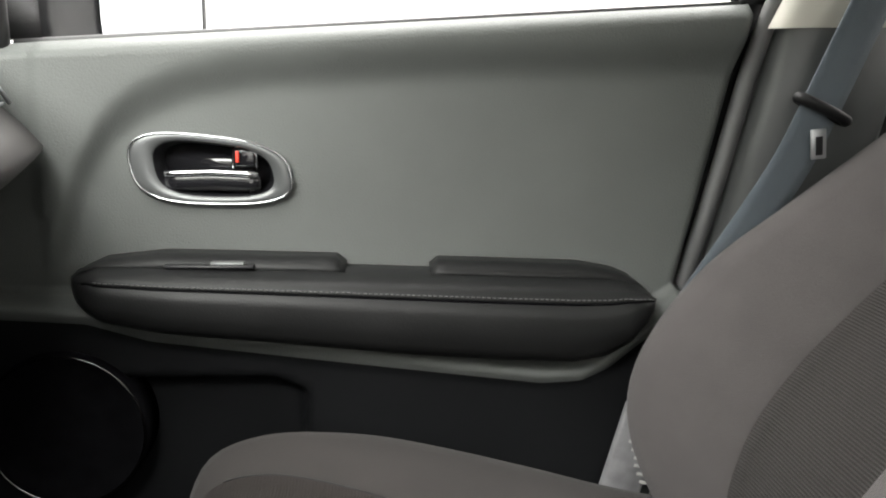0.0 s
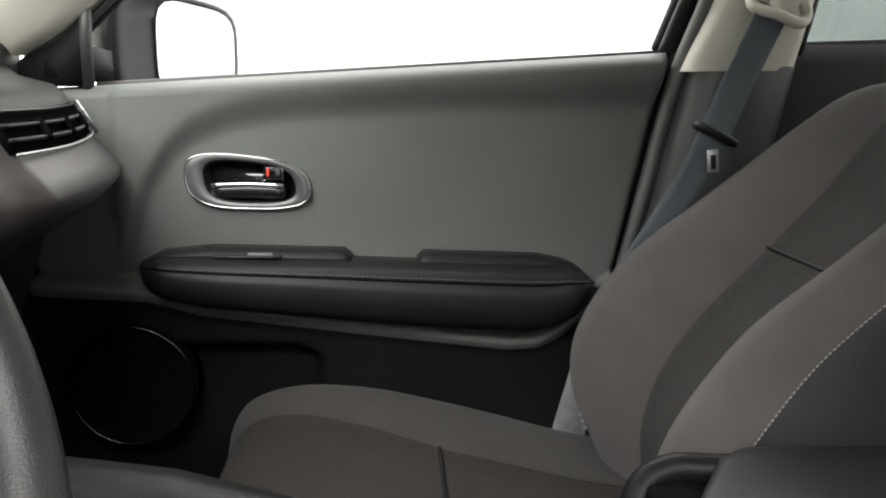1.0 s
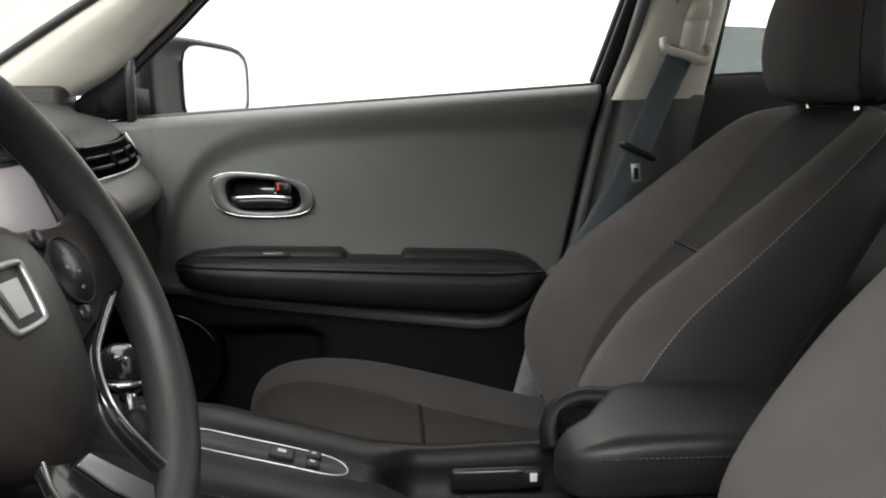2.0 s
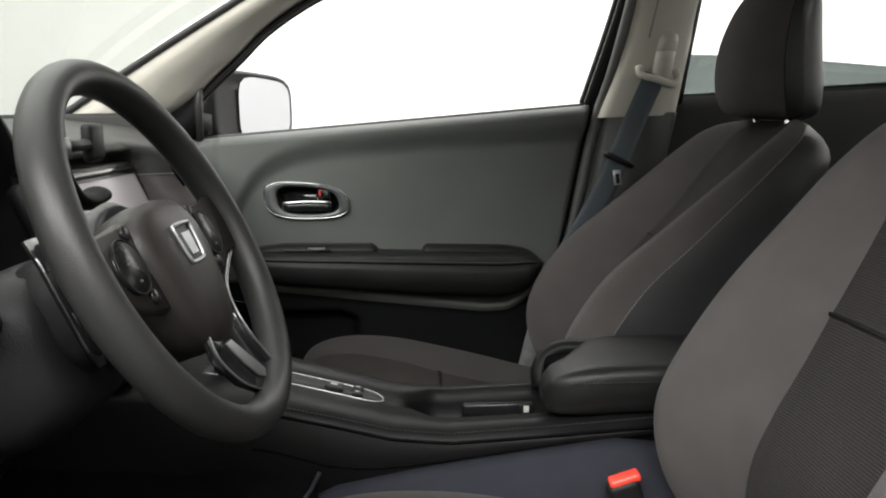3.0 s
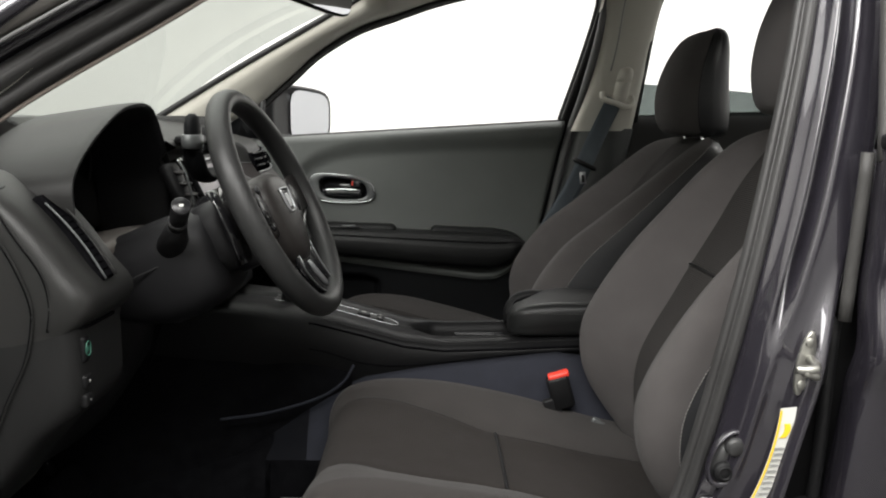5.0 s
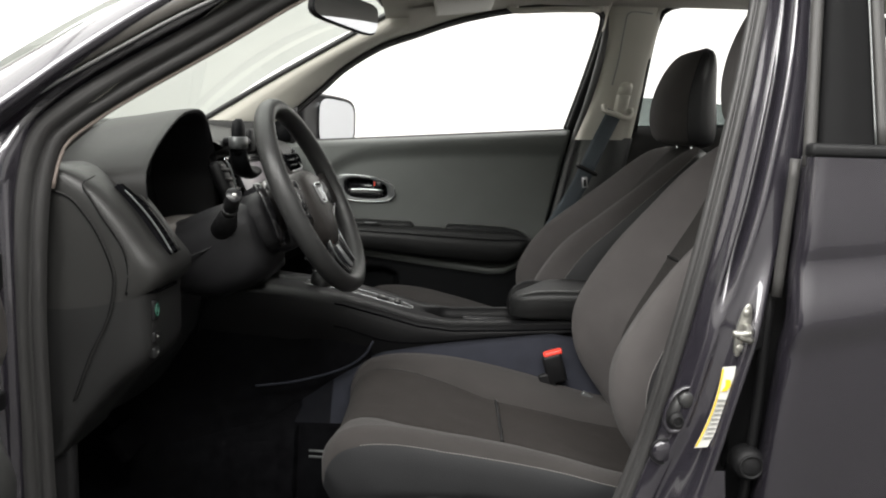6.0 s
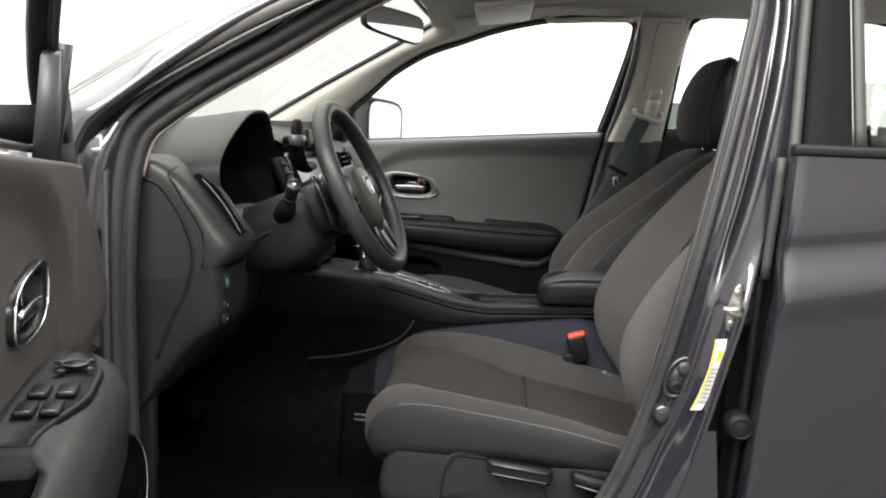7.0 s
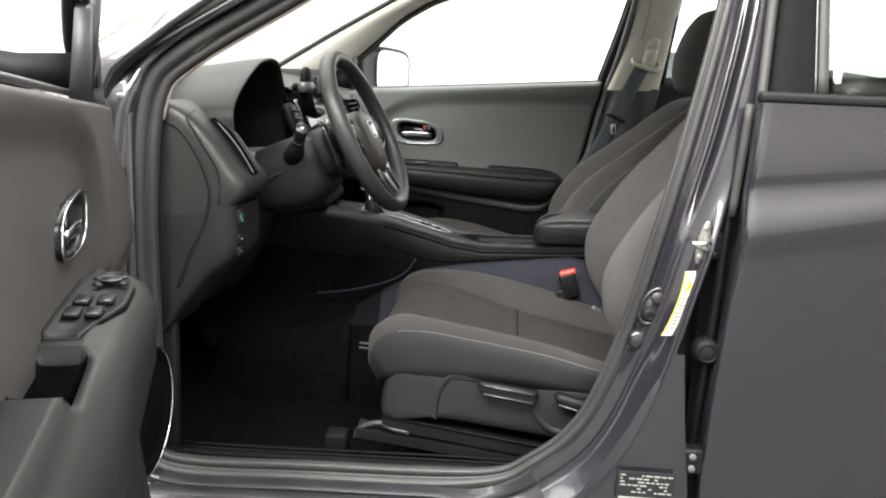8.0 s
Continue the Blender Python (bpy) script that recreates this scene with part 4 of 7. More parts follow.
    part("rear_strip", ribbon([[D(p + V(-0.006, 0, 0)) for p in edge], [D(p + V(0.006, 0.0, 0)) for p in edge], [D(p + V(0.020, 0.012, 0)) for p in edge], [D(p + V(0.026, 0.04, 0)) for p in edge]]), M_MATTBLACK, door)
    # inner belt lip
    part("belt_lip", tube([D(V(x, 0.722, belt_z(x) + 0.001)) for x in np.linspace(-0.50, 0.38, 20)], 0.005, 6), M_RUBBER, door)
    # sail panel and mirror
    sail = [V(-0.625, 0.702, 1.03), V(-0.515, 0.698, 1.033), V(-0.510, 0.690, 1.150), V(-0.518, 0.690, 1.145), V(-0.56, 0.698, 1.105), V(-0.625, 0.706, 1.055)]
    if driver:
        sail = [V(-0.625, 0.702, 1.015), V(-0.41, 0.698, 1.028), V(-0.437, 0.690, 1.150), V(-0.465, 0.690, 1.160), V(-0.56, 0.698, 1.095), V(-0.625, 0.706, 1.04)]
    part("sail_panel", prism([D(p) for p in sail], D(V(0, 0.02, 0)) - D(V(0, 0, 0)), 0.0), M_SAIL if driver else M_LOWTRIM, door, "black triangular mirror base panel")
    post_x = 0.0 if driver else -0.022
    part("sail_post", tube([D(V(-0.488 + post_x, 0.71, 1.03)), D(V(-0.484 + post_x, 0.70, 1.10)), D(V(-0.476 + post_x, 0.69, 1.168))], 0.010, 8), M_RUBBER, door)
    c = V(-0.415, 0.955, 1.102)
    d = V(0.496, 0.868, 0).normalized()
    nrm = V(0.868, -0.496, 0)
    hous = []
    for depth, k in ((0.002, 0.86), (0.006, 0.93), (0.004, 1.02), (-0.010, 1.06), (-0.04, 1.04), (-0.075, 0.88), (-0.10, 0.6), (-0.108, 0.25)):
        hous.append([D(c + nrm * depth + d * (0.128 * k * u * (1.35 if u < 0 and not driver else 1.0)) + V(0, 0, 0.089 * k * w)) for u, w in [(p.x, p.z) for p in rounded(0, 0, 1, 1, 0, 36, 4.5, 0.0, -0.10)]])
    mir = part("mirror_housing", loft(hous), M_PAINT if driver else M_SATINBLACK, door, "door mirror housing")
    face = [D(c + nrm * 0.003 + d * (0.017 + 0.100 * p.x) + V(0, 0, 0.077 * p.z)) for p in rounded(0, 0, 1, 1, 0, 36, 4.5, 0.0, -0.10)]
    part("mirror_glass", prism(face, D(nrm * 0.004) - D(V(0, 0, 0)), 0.0), M_MIRROR, mir, "mirror glass", smooth=False)
    part("mirror_arm", loft([[D(q + V(0, 0, z)) + D(V(dx, 0, 0)) - D(V(0, 0, 0)) for dx, z in ((-0.03, -0.03), (0.03, -0.03), (0.03, 0.02), (-0.03, 0.02))] for q in (V(-0.54, 0.70, 1.075), V(-0.53, 0.80, 1.07), V(-0.50, 0.88, 1.08))]), M_MATTBLACK, mir)
    # inside handle
    yb = 0.692
    cx, cz = -0.2705, 0.889
    hs = 0.82 if driver else 1.0

    def H(p):
        return D(V(cx + (p[0] - cx) * hs, p[1], cz + (p[2] - cz) * hs))

    bez = part("handle_bezel", loft([rounded_on(H, cx, cz, 0.097, 0.0425, 0.706), rounded_on(H, cx, cz, 0.097, 0.0425, yb + 0.004), rounded_on(H, cx, cz, 0.092, 0.039, yb), rounded_on(H, cx + 0.003, cz, 0.073, 0.034, yb + 0.001), rounded_on(H, cx + 0.003, cz, 0.071, 0.0325, yb + 0.004)], cap=False), M_SATINBLACK if driver else M_GREYBEZEL, door, "satin grey oval door handle surround")
    part("chrome_ring", tube(rounded_on(H, cx, cz, 0.0955, 0.0410, yb + 0.0005), 0.0016, 8, True, up=(0.3, 1, 0)), M_CHROME, bez, "chrome outline")
    part("cup_wall", loft([rounded_on(H, cx + 0.003, cz, 0.071, 0.0325, yb + 0.004), rounded_on(H, cx + 0.003, cz, 0.067, 0.030, yb + 0.012), rounded_on(H, cx + 0.003, cz, 0.063, 0.028, yb + 0.030)], cap=False), M_SATINBLACK, bez)
    part("handle_cup", prism(rounded_on(H, cx + 0.003, cz, 0.0635, 0.0285, yb + 0.0285), H(V(0, 0.003, 0)) - H(V(0, 0, 0)), 0), M_BLACK, bez)
    part("pull_lever", loft([[H(V(x, yb + 0.014 + 0.010 * y, cz - 0.014 - 0.002 * abs(x - cx) / 0.05 + 0.0120 * z)) for y, z in ((-0.6, -1), (-1, -0.4), (-1, 0.4), (-0.5, 1), (0.8, 1), (0.8, -1))] for x in np.linspace(cx - 0.056, cx + 0.058, 9)]), M_BLACK, bez, "glossy black pull lever")
    part("lever_edge", tube([H(V(x, yb + 0.004, cz - 0.003 - 0.002 * abs(x - cx) / 0.05)) for x in np.linspace(cx - 0.056, cx + 0.056, 9)], 0.0042, 8), M_CHROME, bez, "chrome lever edge")
    lk = part("lock_tab", rbox_on(H, (cx + 0.038, yb + 0.016, cz + 0.014), (0.030, 0.016, 0.024), 0.004), M_BLACK, bez)
    part("lock_frame", tube([H(V(cx + 0.040 + 0.014 * a, yb + 0.006, cz + 0.015 + 0.013 * b)) for a, b in ((-1, -1), (-1, 1), (0.6, 1), (1, 0.2), (1, -1))], 0.0012, 6), M_CHROME, lk)
    part("lock_mark", rbox_on(H, (cx + 0.031, yb + 0.007, cz + 0.016), (0.004, 0.003, 0.014 if not driver else 0.004), 0.0005), M_ORANGE, lk)
    # speaker
    sc, sr = V(-0.452, 0.652 if not driver else 0.632, 0.570), 0.097
    tw = 0.24 if driver else 0.0
    circ = [2 * math.pi * k / 48 for k in range(48)]
    spk = part("speaker_grille", loft([[D(sc + V(r * math.cos(a), dy + tw * r * math.cos(a), r * math.sin(a))) for a in circ] for r, dy in ((0.100, 0.05), (0.100, 0.004), (0.095, 0.0), (0.090, 0.006), (0.05, -0.002), (0.004, -0.004))]), M_CARPET, door, "black round speaker grille")
    part("speaker_ring", tube([D(sc + V(0.0965 * math.cos(a), -0.0012 + tw * 0.0965 * math.cos(a), 0.0965 * math.sin(a))) for a in circ], 0.0014, 6, True, up=(0.3, 1, 0)), M_CHROME if driver else M_SHADECHROME, spk, "thin chrome ring, darkened for shade on the passenger door")
    if not driver:
        xs = list(np.linspace(-0.432, 0.272, 90))
        secs, seam, groove = [], [], []
        for x in xs:
            zt = lerp_table(PAD_TOP, x)[0]
            zb = lerp_table(((-0.432, 0.744), (-0.41, 0.722), (-0.385, 0.712), (-0.32, 0.700), (-0.21, 0.690), (-0.04, 0.673), (0.09, 0.664), (0.17, 0.661), (0.21, 0.669), (0.24, 0.688), (0.262, 0.716), (0.272, 0.732)), x)[0]
            k = lerp_table(((-0.432, 0.50), (-0.42, 0.75), (-0.39, 0.94), (-0.30, 1.0), (0.24, 1.0), (0.258, 0.94), (0.268, 0.82), (0.272, 0.70)), x)[0]
            h = zt - zb
            prof = [(0.705, zt - 0.003), (0.668, zt), (0.642, zt - 0.001), (0.626, zt - 0.03 * h - 0.002), (0.615, zt - 0.10 * h), (0.6095, zt - 0.18 * h), (0.6090, zt - 0.205 * h), (0.6125, zt - 0.225 * h), (0.6085, zt - 0.245 * h), (0.606, zt - 0.40 * h), (0.6055, zt - 0.58 * h), (0.609, zt - 0.78 * h), (0.620, zt - 0.93 * h), (0.650, zb), (0.705, zb)]
            secs.append([D(V(x, 0.705 - (0.705 - y) * k, z)) for y, z in prof])
            seam.append(V(x, 0.705 - (0.705 - 0.6088) * k, zt - 0.165 * h))
            groove.append(V(x, 0.705 - (0.705 - 0.6108) * k, zt - 0.226 * h))
        pad = part("armrest_pad", loft(secs), M_LEATHER, door, "black leatherette armrest with double stitching")
        part("stitching", stitches([p for p in seam if p.x > -0.40], 0.0062, 0.004, 0.0007), M_DARKTHREAD, pad)
        part("seam_groove", tube([p for p in groove if p.x > -0.415], 0.0016, 6), M_CARPET, pad, "dark joint below the stitching")
        for x0, x1, lead in ((-0.425, -0.108, 0.10), (-0.004, 0.262, 0.012)):
            rim = []
            for x in np.linspace(x0, x1, 28):
                zt = lerp_table(PAD_TOP, x)[0]
                e = min(1.0, (x - x0 + 0.003) / lead, (x1 - x + 0.003) / (0.012 if x1 < 0 else 0.08))
                rim.append([V(x, y, zt + dz * e) for y, dz in ((0.705, -0.002), (0.700, 0.012), (0.666, 0.0125), (0.652, 0.006), (0.647, -0.004))])
            part("armrest_rim", loft(rim), M_LEATHER, door, "raised rear edge of the armrest")
        sw = part("switch_plate", rbox((-0.267, 0.652, 0.7800), (0.105, 0.022, 0.005), 0.0022), M_SATINBLACK, door, "gloss black window switch plate")
        part("window_switch", rbox((-0.246, 0.649, 0.7832), (0.040, 0.012, 0.005), 0.002), M_GREYBEZEL, sw)
    else:
        xs = list(np.linspace(-0.60, 0.30, 104))
        shade_rows = []
        secs = []
        for x in xs:
            zt = lerp_table(DRIVER_ARM, x)[0]
            zo = zt - lerp_table(((-0.12, 0.0), (0.01, 0.026), (0.16, 0.036), (0.30, 0.03)), x)[0]
            zb = lerp_table(((-0.47, 0.70), (-0.35, 0.66), (0.1, 0.63), (0.30, 0.66)), x)[0]
            k = lerp_table(((-0.60, 0.08), (-0.50, 0.40), (-0.42, 0.8), (-0.35, 1.0), (0.22, 1.0), (0.30, 0.5)), x)[0]
            sink = 0.052 * smooth01(-0.082, -0.066, x) * smooth01(0.042, 0.018, x)
            if -0.082 < x < 0.042:
                shade_rows.append([D(V(x, y, z)) for y, z in ((0.704, zt), (0.697, zt + 0.001 - sink * 0.9), (0.690, zt + 0.001 - sink), (0.660, zt + 0.001 - sink), (0.655, zt + 0.001 - sink * 0.8), (0.650, zt - 0.002))])
            prof = [(0.705, zt - 0.002), (0.698, zt - sink * 0.9), (0.69, zt - sink), (0.66, zt - sink), (0.654, zt - sink * 0.8), (0.649, (zt + zo) / 2 - 0.003), (0.638, (zt + 2 * zo) / 3 - 0.004), (0.618, zo - 0.014), (0.608, zo - 0.04), (0.612, zb + 0.03), (0.63, zb + 0.008), (0.66, zb), (0.705, zb)]
            secs.append([D(V(x, 0.705 - (0.705 - y) * k, z)) for y, z in prof])
        arm = part("armrest", loft(secs), M_DRIVERLOW, door, "dark grey plastic armrest")
        plate_ = []
        for x in np.linspace(-0.40, -0.105, 24):
            zt = lerp_table(DRIVER_ARM, x)[0]
            e = min(1.0, ((x + 0.405) / 0.09) ** 0.5)
            inn = 0.030 * smooth01(-0.24, -0.105, x)
            plate_.append([D(V(x, 0.667 + dy * e, zt + dz)) for dy, dz in ((-0.036 + inn, -0.002), (-0.033 + inn, 0.004), (-0.029 + inn, 0.002), (0.028, 0.003), (0.033, 0.010), (0.036, -0.002))])
        swp = part("switch_panel", loft(plate_), M_MATTBLACK, arm, "gloss black window switch panel")
        for x, y in ((-0.235, 0.655), (-0.235, 0.681), (-0.180, 0.660), (-0.180, 0.683)):
            zt = lerp_table(DRIVER_ARM, x)[0]
            part("window_switch", rbox_on(D, (x, y, zt + 0.006), (0.034, 0.019, 0.007), 0.003), M_MATTBLACK, swp)
            part("switch_edge", rbox_on(D, (x + 0.016, y, zt + 0.0085), (0.002, 0.013, 0.003), 0.0008), M_GREYBEZEL, swp)
        kn = D(V(-0.320, 0.662, 0.805))
        part("mirror_knob", cyl(kn, kn + V(0, 0, 0.006), 0.013, 20), M_MATTBLACK, swp, "round mirror adjusting knob")
        part("knob_ring", tube([kn + V(0.0135 * math.cos(a), 0.0135 * math.sin(a), 0.005) for a in [2 * math.pi * k / 24 for k in range(24)]], 0.0012, 6, True), M_GREYBEZEL, swp, "satin ring round the knob")
        for a in (0.6, 2.2, 3.8, 5.4):
            q = D(V(-0.320 + 0.024 * math.cos(a), 0.662 + 0.022 * math.sin(a), 0.805))
            part("button", cyl(q, q + V(0, 0, 0.003), 0.006, 12), M_MATTBLACK, swp)
            part("button_mark", cyl(q + V(0, 0, 0.003), q + V(0, 0, 0.0036), 0.0022, 10), M_GREYBEZEL, swp)
        # near-black sheet over the hollow, painting the shade inside the pull pocket
        part("pocket_shade", ribbon(shade_rows), M_CARPET, arm, "black sheet for the shade in the pull pocket")
        part("lower_panel", loft([[D(V(x, y, z)) for y, z in ((0.70, 0.62), (0.635, 0.60), (0.622, 0.50), (0.63, 0.38), (0.70, 0.34))] for x in np.linspace(-0.32, 0.15, 12)]), M_DRIVERLOW, door)
    return door


def rounded_on(D, cx, cz, hw, hh, y):
    return [D(p + V(0, 0, -0.05 * (p.x - cx))) for p in rounded(cx, cz, hw, hh, y, 44, 3.0, -0.18, -0.10)]


def rbox_on(D, c, s, b):
    bm = rbox(c, s, b)
    for v in bm.verts:
        v.co = D(v.co)
    return bm


M_SAIL = material("grey_sail_panel", (0.0220, 0.0226, 0.0253), 0.5, grain=0.3, scale=700)
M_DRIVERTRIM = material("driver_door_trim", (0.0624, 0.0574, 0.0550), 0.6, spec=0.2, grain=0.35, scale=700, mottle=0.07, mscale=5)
front_door("front_passenger_door", keep, False, "closed front door trim in dark grey with chrome-ringed handle")
front_door("front_driver_door", swung, True, "front door swung wide open, grey trim with switch panel")


M_BROW = material("brow_leatherette", (0.062, 0.055, 0.050), 0.5, spec=0.3, grain=0.35, scale=600, mottle=0.08)

# ---- dashboard ----
dash = thing("dashboard", (-0.6, 0, 0.4), "dark grey dashboard with hooded instrument cluster and slim air vents", "dashboard")


def dash_profile(y):
    """Section of the far and middle dash: (x, z) from the windshield round to the knees."""
    bow = -0.070 * (max(0, y - 0.30) / 0.35) ** 2
    end = smooth01(0.38, 0.655, y)
    pts = [(-1.02, 1.086), (-0.80, 1.080), (-0.62, 1.060), (-0.52, 1.043), (-0.472, 1.031), (-0.458, 1.020), (-0.451, 1.008), (-0.444, 0.985), (-0.428, 0.962), (-0.403, 0.938), (-0.387, 0.920), (-0.388, 0.907),
           (-0.408, 0.887), (-0.450, 0.862), (-0.500, 0.830), (-0.512, 0.820), (-0.522, 0.806), (-0.53, 0.76), (-0.545, 0.68), (-0.58, 0.56), (-0.66, 0.47), (-0.80, 0.44)]
    back = 0.085 * (1 - smooth01(0.222, 0.246, y))
    out = []
    for k, (x, z) in enumerate(pts):
        draw = end * (0.1, 0.25, 0.55, 0.9, 1.1, 1.0, 0.7)[max(0, min(6, k - 10))] if k < 18 else 0.0
        out.append(V(x + (bow if x > -0.6 else 0) + 0.040 * draw - back * smooth01(0.80, 0.86, z) * smooth01(1.045, 1.010, z), y, z + 0.048 * draw))
    return out


ys = np.linspace(-0.14, 0.668, 44)
secs = [dash_profile(y) for y in ys]
up_rows = [s[:8] for s in secs]
mid_rows = [s[7:15] for s in secs]
low_rows = [s[14:] for s in secs]
part("dash_top", ribbon(up_rows), M_DASH, dash, "grained dark grey dash top")
pad = part("dash_pad", ribbon(mid_rows), M_DASHPAD, dash, "soft brownish grey padded dash front")
part("glovebox_panel", ribbon(low_rows), M_MATTBLACK, dash, "black glovebox panel")
part("pad_seam", tube([s[14] + V(0.002, 0, 0.002) for s in secs], 0.0035, 6), M_LEATHER, pad)
part("pad_line", tube([s[7] + V(0.001, 0, 0.0) for s in secs], 0.0012, 6), M_GREYBEZEL, pad, "thin satin trim line")
# far vent: three mouths in a row with fins
mouth = secs[21:42]
vent = part("air_vent", loft([[s[6].lerp(s[8], f) + V(dx, 0, 0) for f, dx in ((0.02, 0), (0.06, 0.005), (0.94, 0.005), (0.98, 0), (0.5, -0.02))] for s in mouth]), M_CARPET, dash, "slim slanted air vent beside the glovebox")
for a, line_mat in ((0.03, M_SATINBLACK), (0.97, M_SATIN)):
    part("vent_trim", tube([s[6].lerp(s[8], a) + V(0.008, 0, 0) for s in mouth], 0.0018, 6), line_mat, vent)
part("vent_end", tube([mouth[-1][6].lerp(mouth[-1][8], a) + V(0.010, 0.012 * a, 0) for a in (0.0, 0.5, 1.0)], 0.0026, 6), M_SATIN, vent)
for k in (5, 10, 15):
    s = mouth[k]
    part("vent_fin", rbox(s[6].lerp(s[8], 0.5) + V(0.008, 0, 0), (0.012, 0.012, 0.026), 0.003, Euler((0, radians(-30), 0)).to_matrix()), M_CARPET, vent)
for a in (0.35, 0.66):
    part("vent_slat", tube([s[6].lerp(s[8], a) + V(0.009, 0, 0) for s in mouth], 0.0026, 6), M_MATTBLACK, vent)

# middle: screen, side vents, lower stack
tilt = Euler((0, radians(-24), 0)).to_matrix()
scr = part("screen_frame", rbox((-0.492, 0.075, 0.938), (0.03, 0.335, 0.150), 0.006, tilt), M_SATINBLACK, dash, "gloss black centre screen surround")
part("screen", rbox((-0.4765, 0.075, 0.938), (0.004, 0.275, 0.112), 0.002, tilt), M_SCREEN, scr, "switched-off touch screen with a lilac reflection in its colour")
part("screen_strip", rbox((-0.500, 0.075, 1.000), (0.006, 0.285, 0.008), 0.002, tilt), M_BLACK, scr)
for sy in (-0.088, 0.238):
    part("frame_edge", rbox((-0.474, sy, 0.940), (0.014, 0.006, 0.150), 0.002, tilt), M_SATINBLACK, scr)
part("climate_panel", rbox((-0.485, 0.0, 0.79), (0.09, 0.27, 0.18), 0.02, Euler((0, radians(-24), 0)).to_matrix()), M_SATINBLACK, dash, "gloss black climate panel")
part("stack_foot", rbox((-0.50, 0.0, 0.66), (0.16, 0.22, 0.18), 0.03, Euler((0, radians(-30), 0)).to_matrix()), M_LOWTRIM, dash)
cv = part("middle_vent", rbox((-0.495, -0.148, 0.945), (0.03, 0.060, 0.120), 0.012, tilt), M_MATTBLACK, dash, "upright air vent beside the screen")
for k in range(5):
    part("vent_slat", rbox((-0.474 - 0.010 * (k - 2), -0.148, 0.942 + 0.021 * (k - 2)), (0.014, 0.046, 0.004), 0.001, Euler((0, radians(12), 0)).to_matrix()), M_DASHPAD, cv)
part("vent_trim", tube(spline([V(-0.488, -0.172, 1.005), V(-0.474, -0.181, 0.985), V(-0.462, -0.183, 0.94), V(-0.456, -0.176, 0.895)], 14), 0.0026, 6), M_GREYBEZEL, cv)
part("vent_cap", tube([V(-0.492, -0.172, 1.006), V(-0.490, -0.160, 1.009), V(-0.490, -0.146, 1.008)], 0.003, 6), M_CHROME, cv)
# near end of the dash: a rounded end with a slim slanting vent and switches
END = [(-0.74, 0.99), (-0.64, 1.014), (-0.588, 1.011), (-0.545, 0.984), (-0.504, 0.94), (-0.468, 0.89), (-0.445, 0.862), (-0.442, 0.842), (-0.452, 0.822), (-0.462, 0.812), (-0.462, 0.77), (-0.464, 0.715), (-0.48, 0.69), (-0.52, 0.655), (-0.575, 0.59), (-0.625, 0.535), (-0.74, 0.52)]
END_MID = V(-0.62, 0, 0.77)
secs = []
for y, k in ((-0.712, 0.02), (-0.718, 0.40), (-0.718, 0.70), (-0.716, 0.82), (-0.712, 0.89), (-0.704, 0.945), (-0.694, 0.975), (-0.68, 0.992), (-0.66, 1.0), (-0.62, 1.0), (-0.565, 1.0)):
    ring = []
    for x, z in END:
        kk = 1 - (1 - k) * (0.85 if x > -0.6 else 0.25)
        ring.append(V(END_MID.x + (x - END_MID.x) * kk, y, END_MID.z + (z - END_MID.z) * (1 - (1 - kk) * 0.35)))
    if k < 0.1:
        secs.append([V(-0.745, y, p.z) for p in spline(ring, 60)])
    secs.append(spline(ring, 60))
SPLIT = min(range(60), key=lambda k: abs(secs[-1][k].z - 0.815) + (1.0 if secs[-1][k].x < -0.55 else 0.0))
endm = part("dash_end", ribbon([r[:SPLIT + 1] for r in secs]), M_DASHEND, dash, "rounded driver-side end of the dashboard")
# below the crease the shade is painted by the darker plastic
part("end_lower", ribbon([r[SPLIT:] for r in secs]), M_ENDLOW, dash, "lower part of the dash end, coloured darker for shade")
seam_a = spline([V(-0.622, -0.7195, 0.977), V(-0.583, -0.7215, 0.966), V(-0.555, -0.7215, 0.935), V(-0.536, -0.7215, 0.903), V(-0.519, -0.7205, 0.857), V(-0.517, -0.7205, 0.825), V(-0.528, -0.721, 0.775), V(-0.556, -0.7215, 0.716), V(-0.585, -0.721, 0.64)], 50)
seam_b = spline([V(-0.548, -0.705, 0.998), V(-0.560, -0.7185, 0.985), V(-0.546, -0.7215, 0.962), V(-0.530, -0.7215, 0.935), V(-0.502, -0.719, 0.889), V(-0.494, -0.7175, 0.848), V(-0.498, -0.7185, 0.815)], 40)
for line_ in (seam_a, seam_b):
    part("end_seam", tube(line_, 0.0009, 6), M_CARPET, endm, "dark joint between trim panels")
    part("seam_lip", tube([p + V(0.0024, 0.0002, 0.001) for p in line_], 0.0010, 6), M_DASH, endm)
a0, a1 = V(-0.538, -0.642, 0.979), V(-0.452, -0.642, 0.868)
bend = [a0.lerp(a1, f) + V(0.005, 0, 0.004) * math.sin(math.pi * f) for f in np.linspace(0, 1, 20)]
ev = part("end_vent", loft([[p + V(0.004, dy, 0.003) for dy in (-0.010, 0.024)] + [p + V(-0.02, dy, -0.02) for dy in (0.024, -0.010)] for p in bend]), M_CARPET, dash, "slim slanting air vent")
part("vent_trim", tube([p + V(0.007, -0.012, 0.005) for p in bend[2:]], 0.0014, 6), M_GREYBEZEL, ev, "satin trim line")
part("vent_trim", tube([p + V(0.007, 0.024, 0.005) for p in bend], 0.0022, 6), M_DASH, ev)
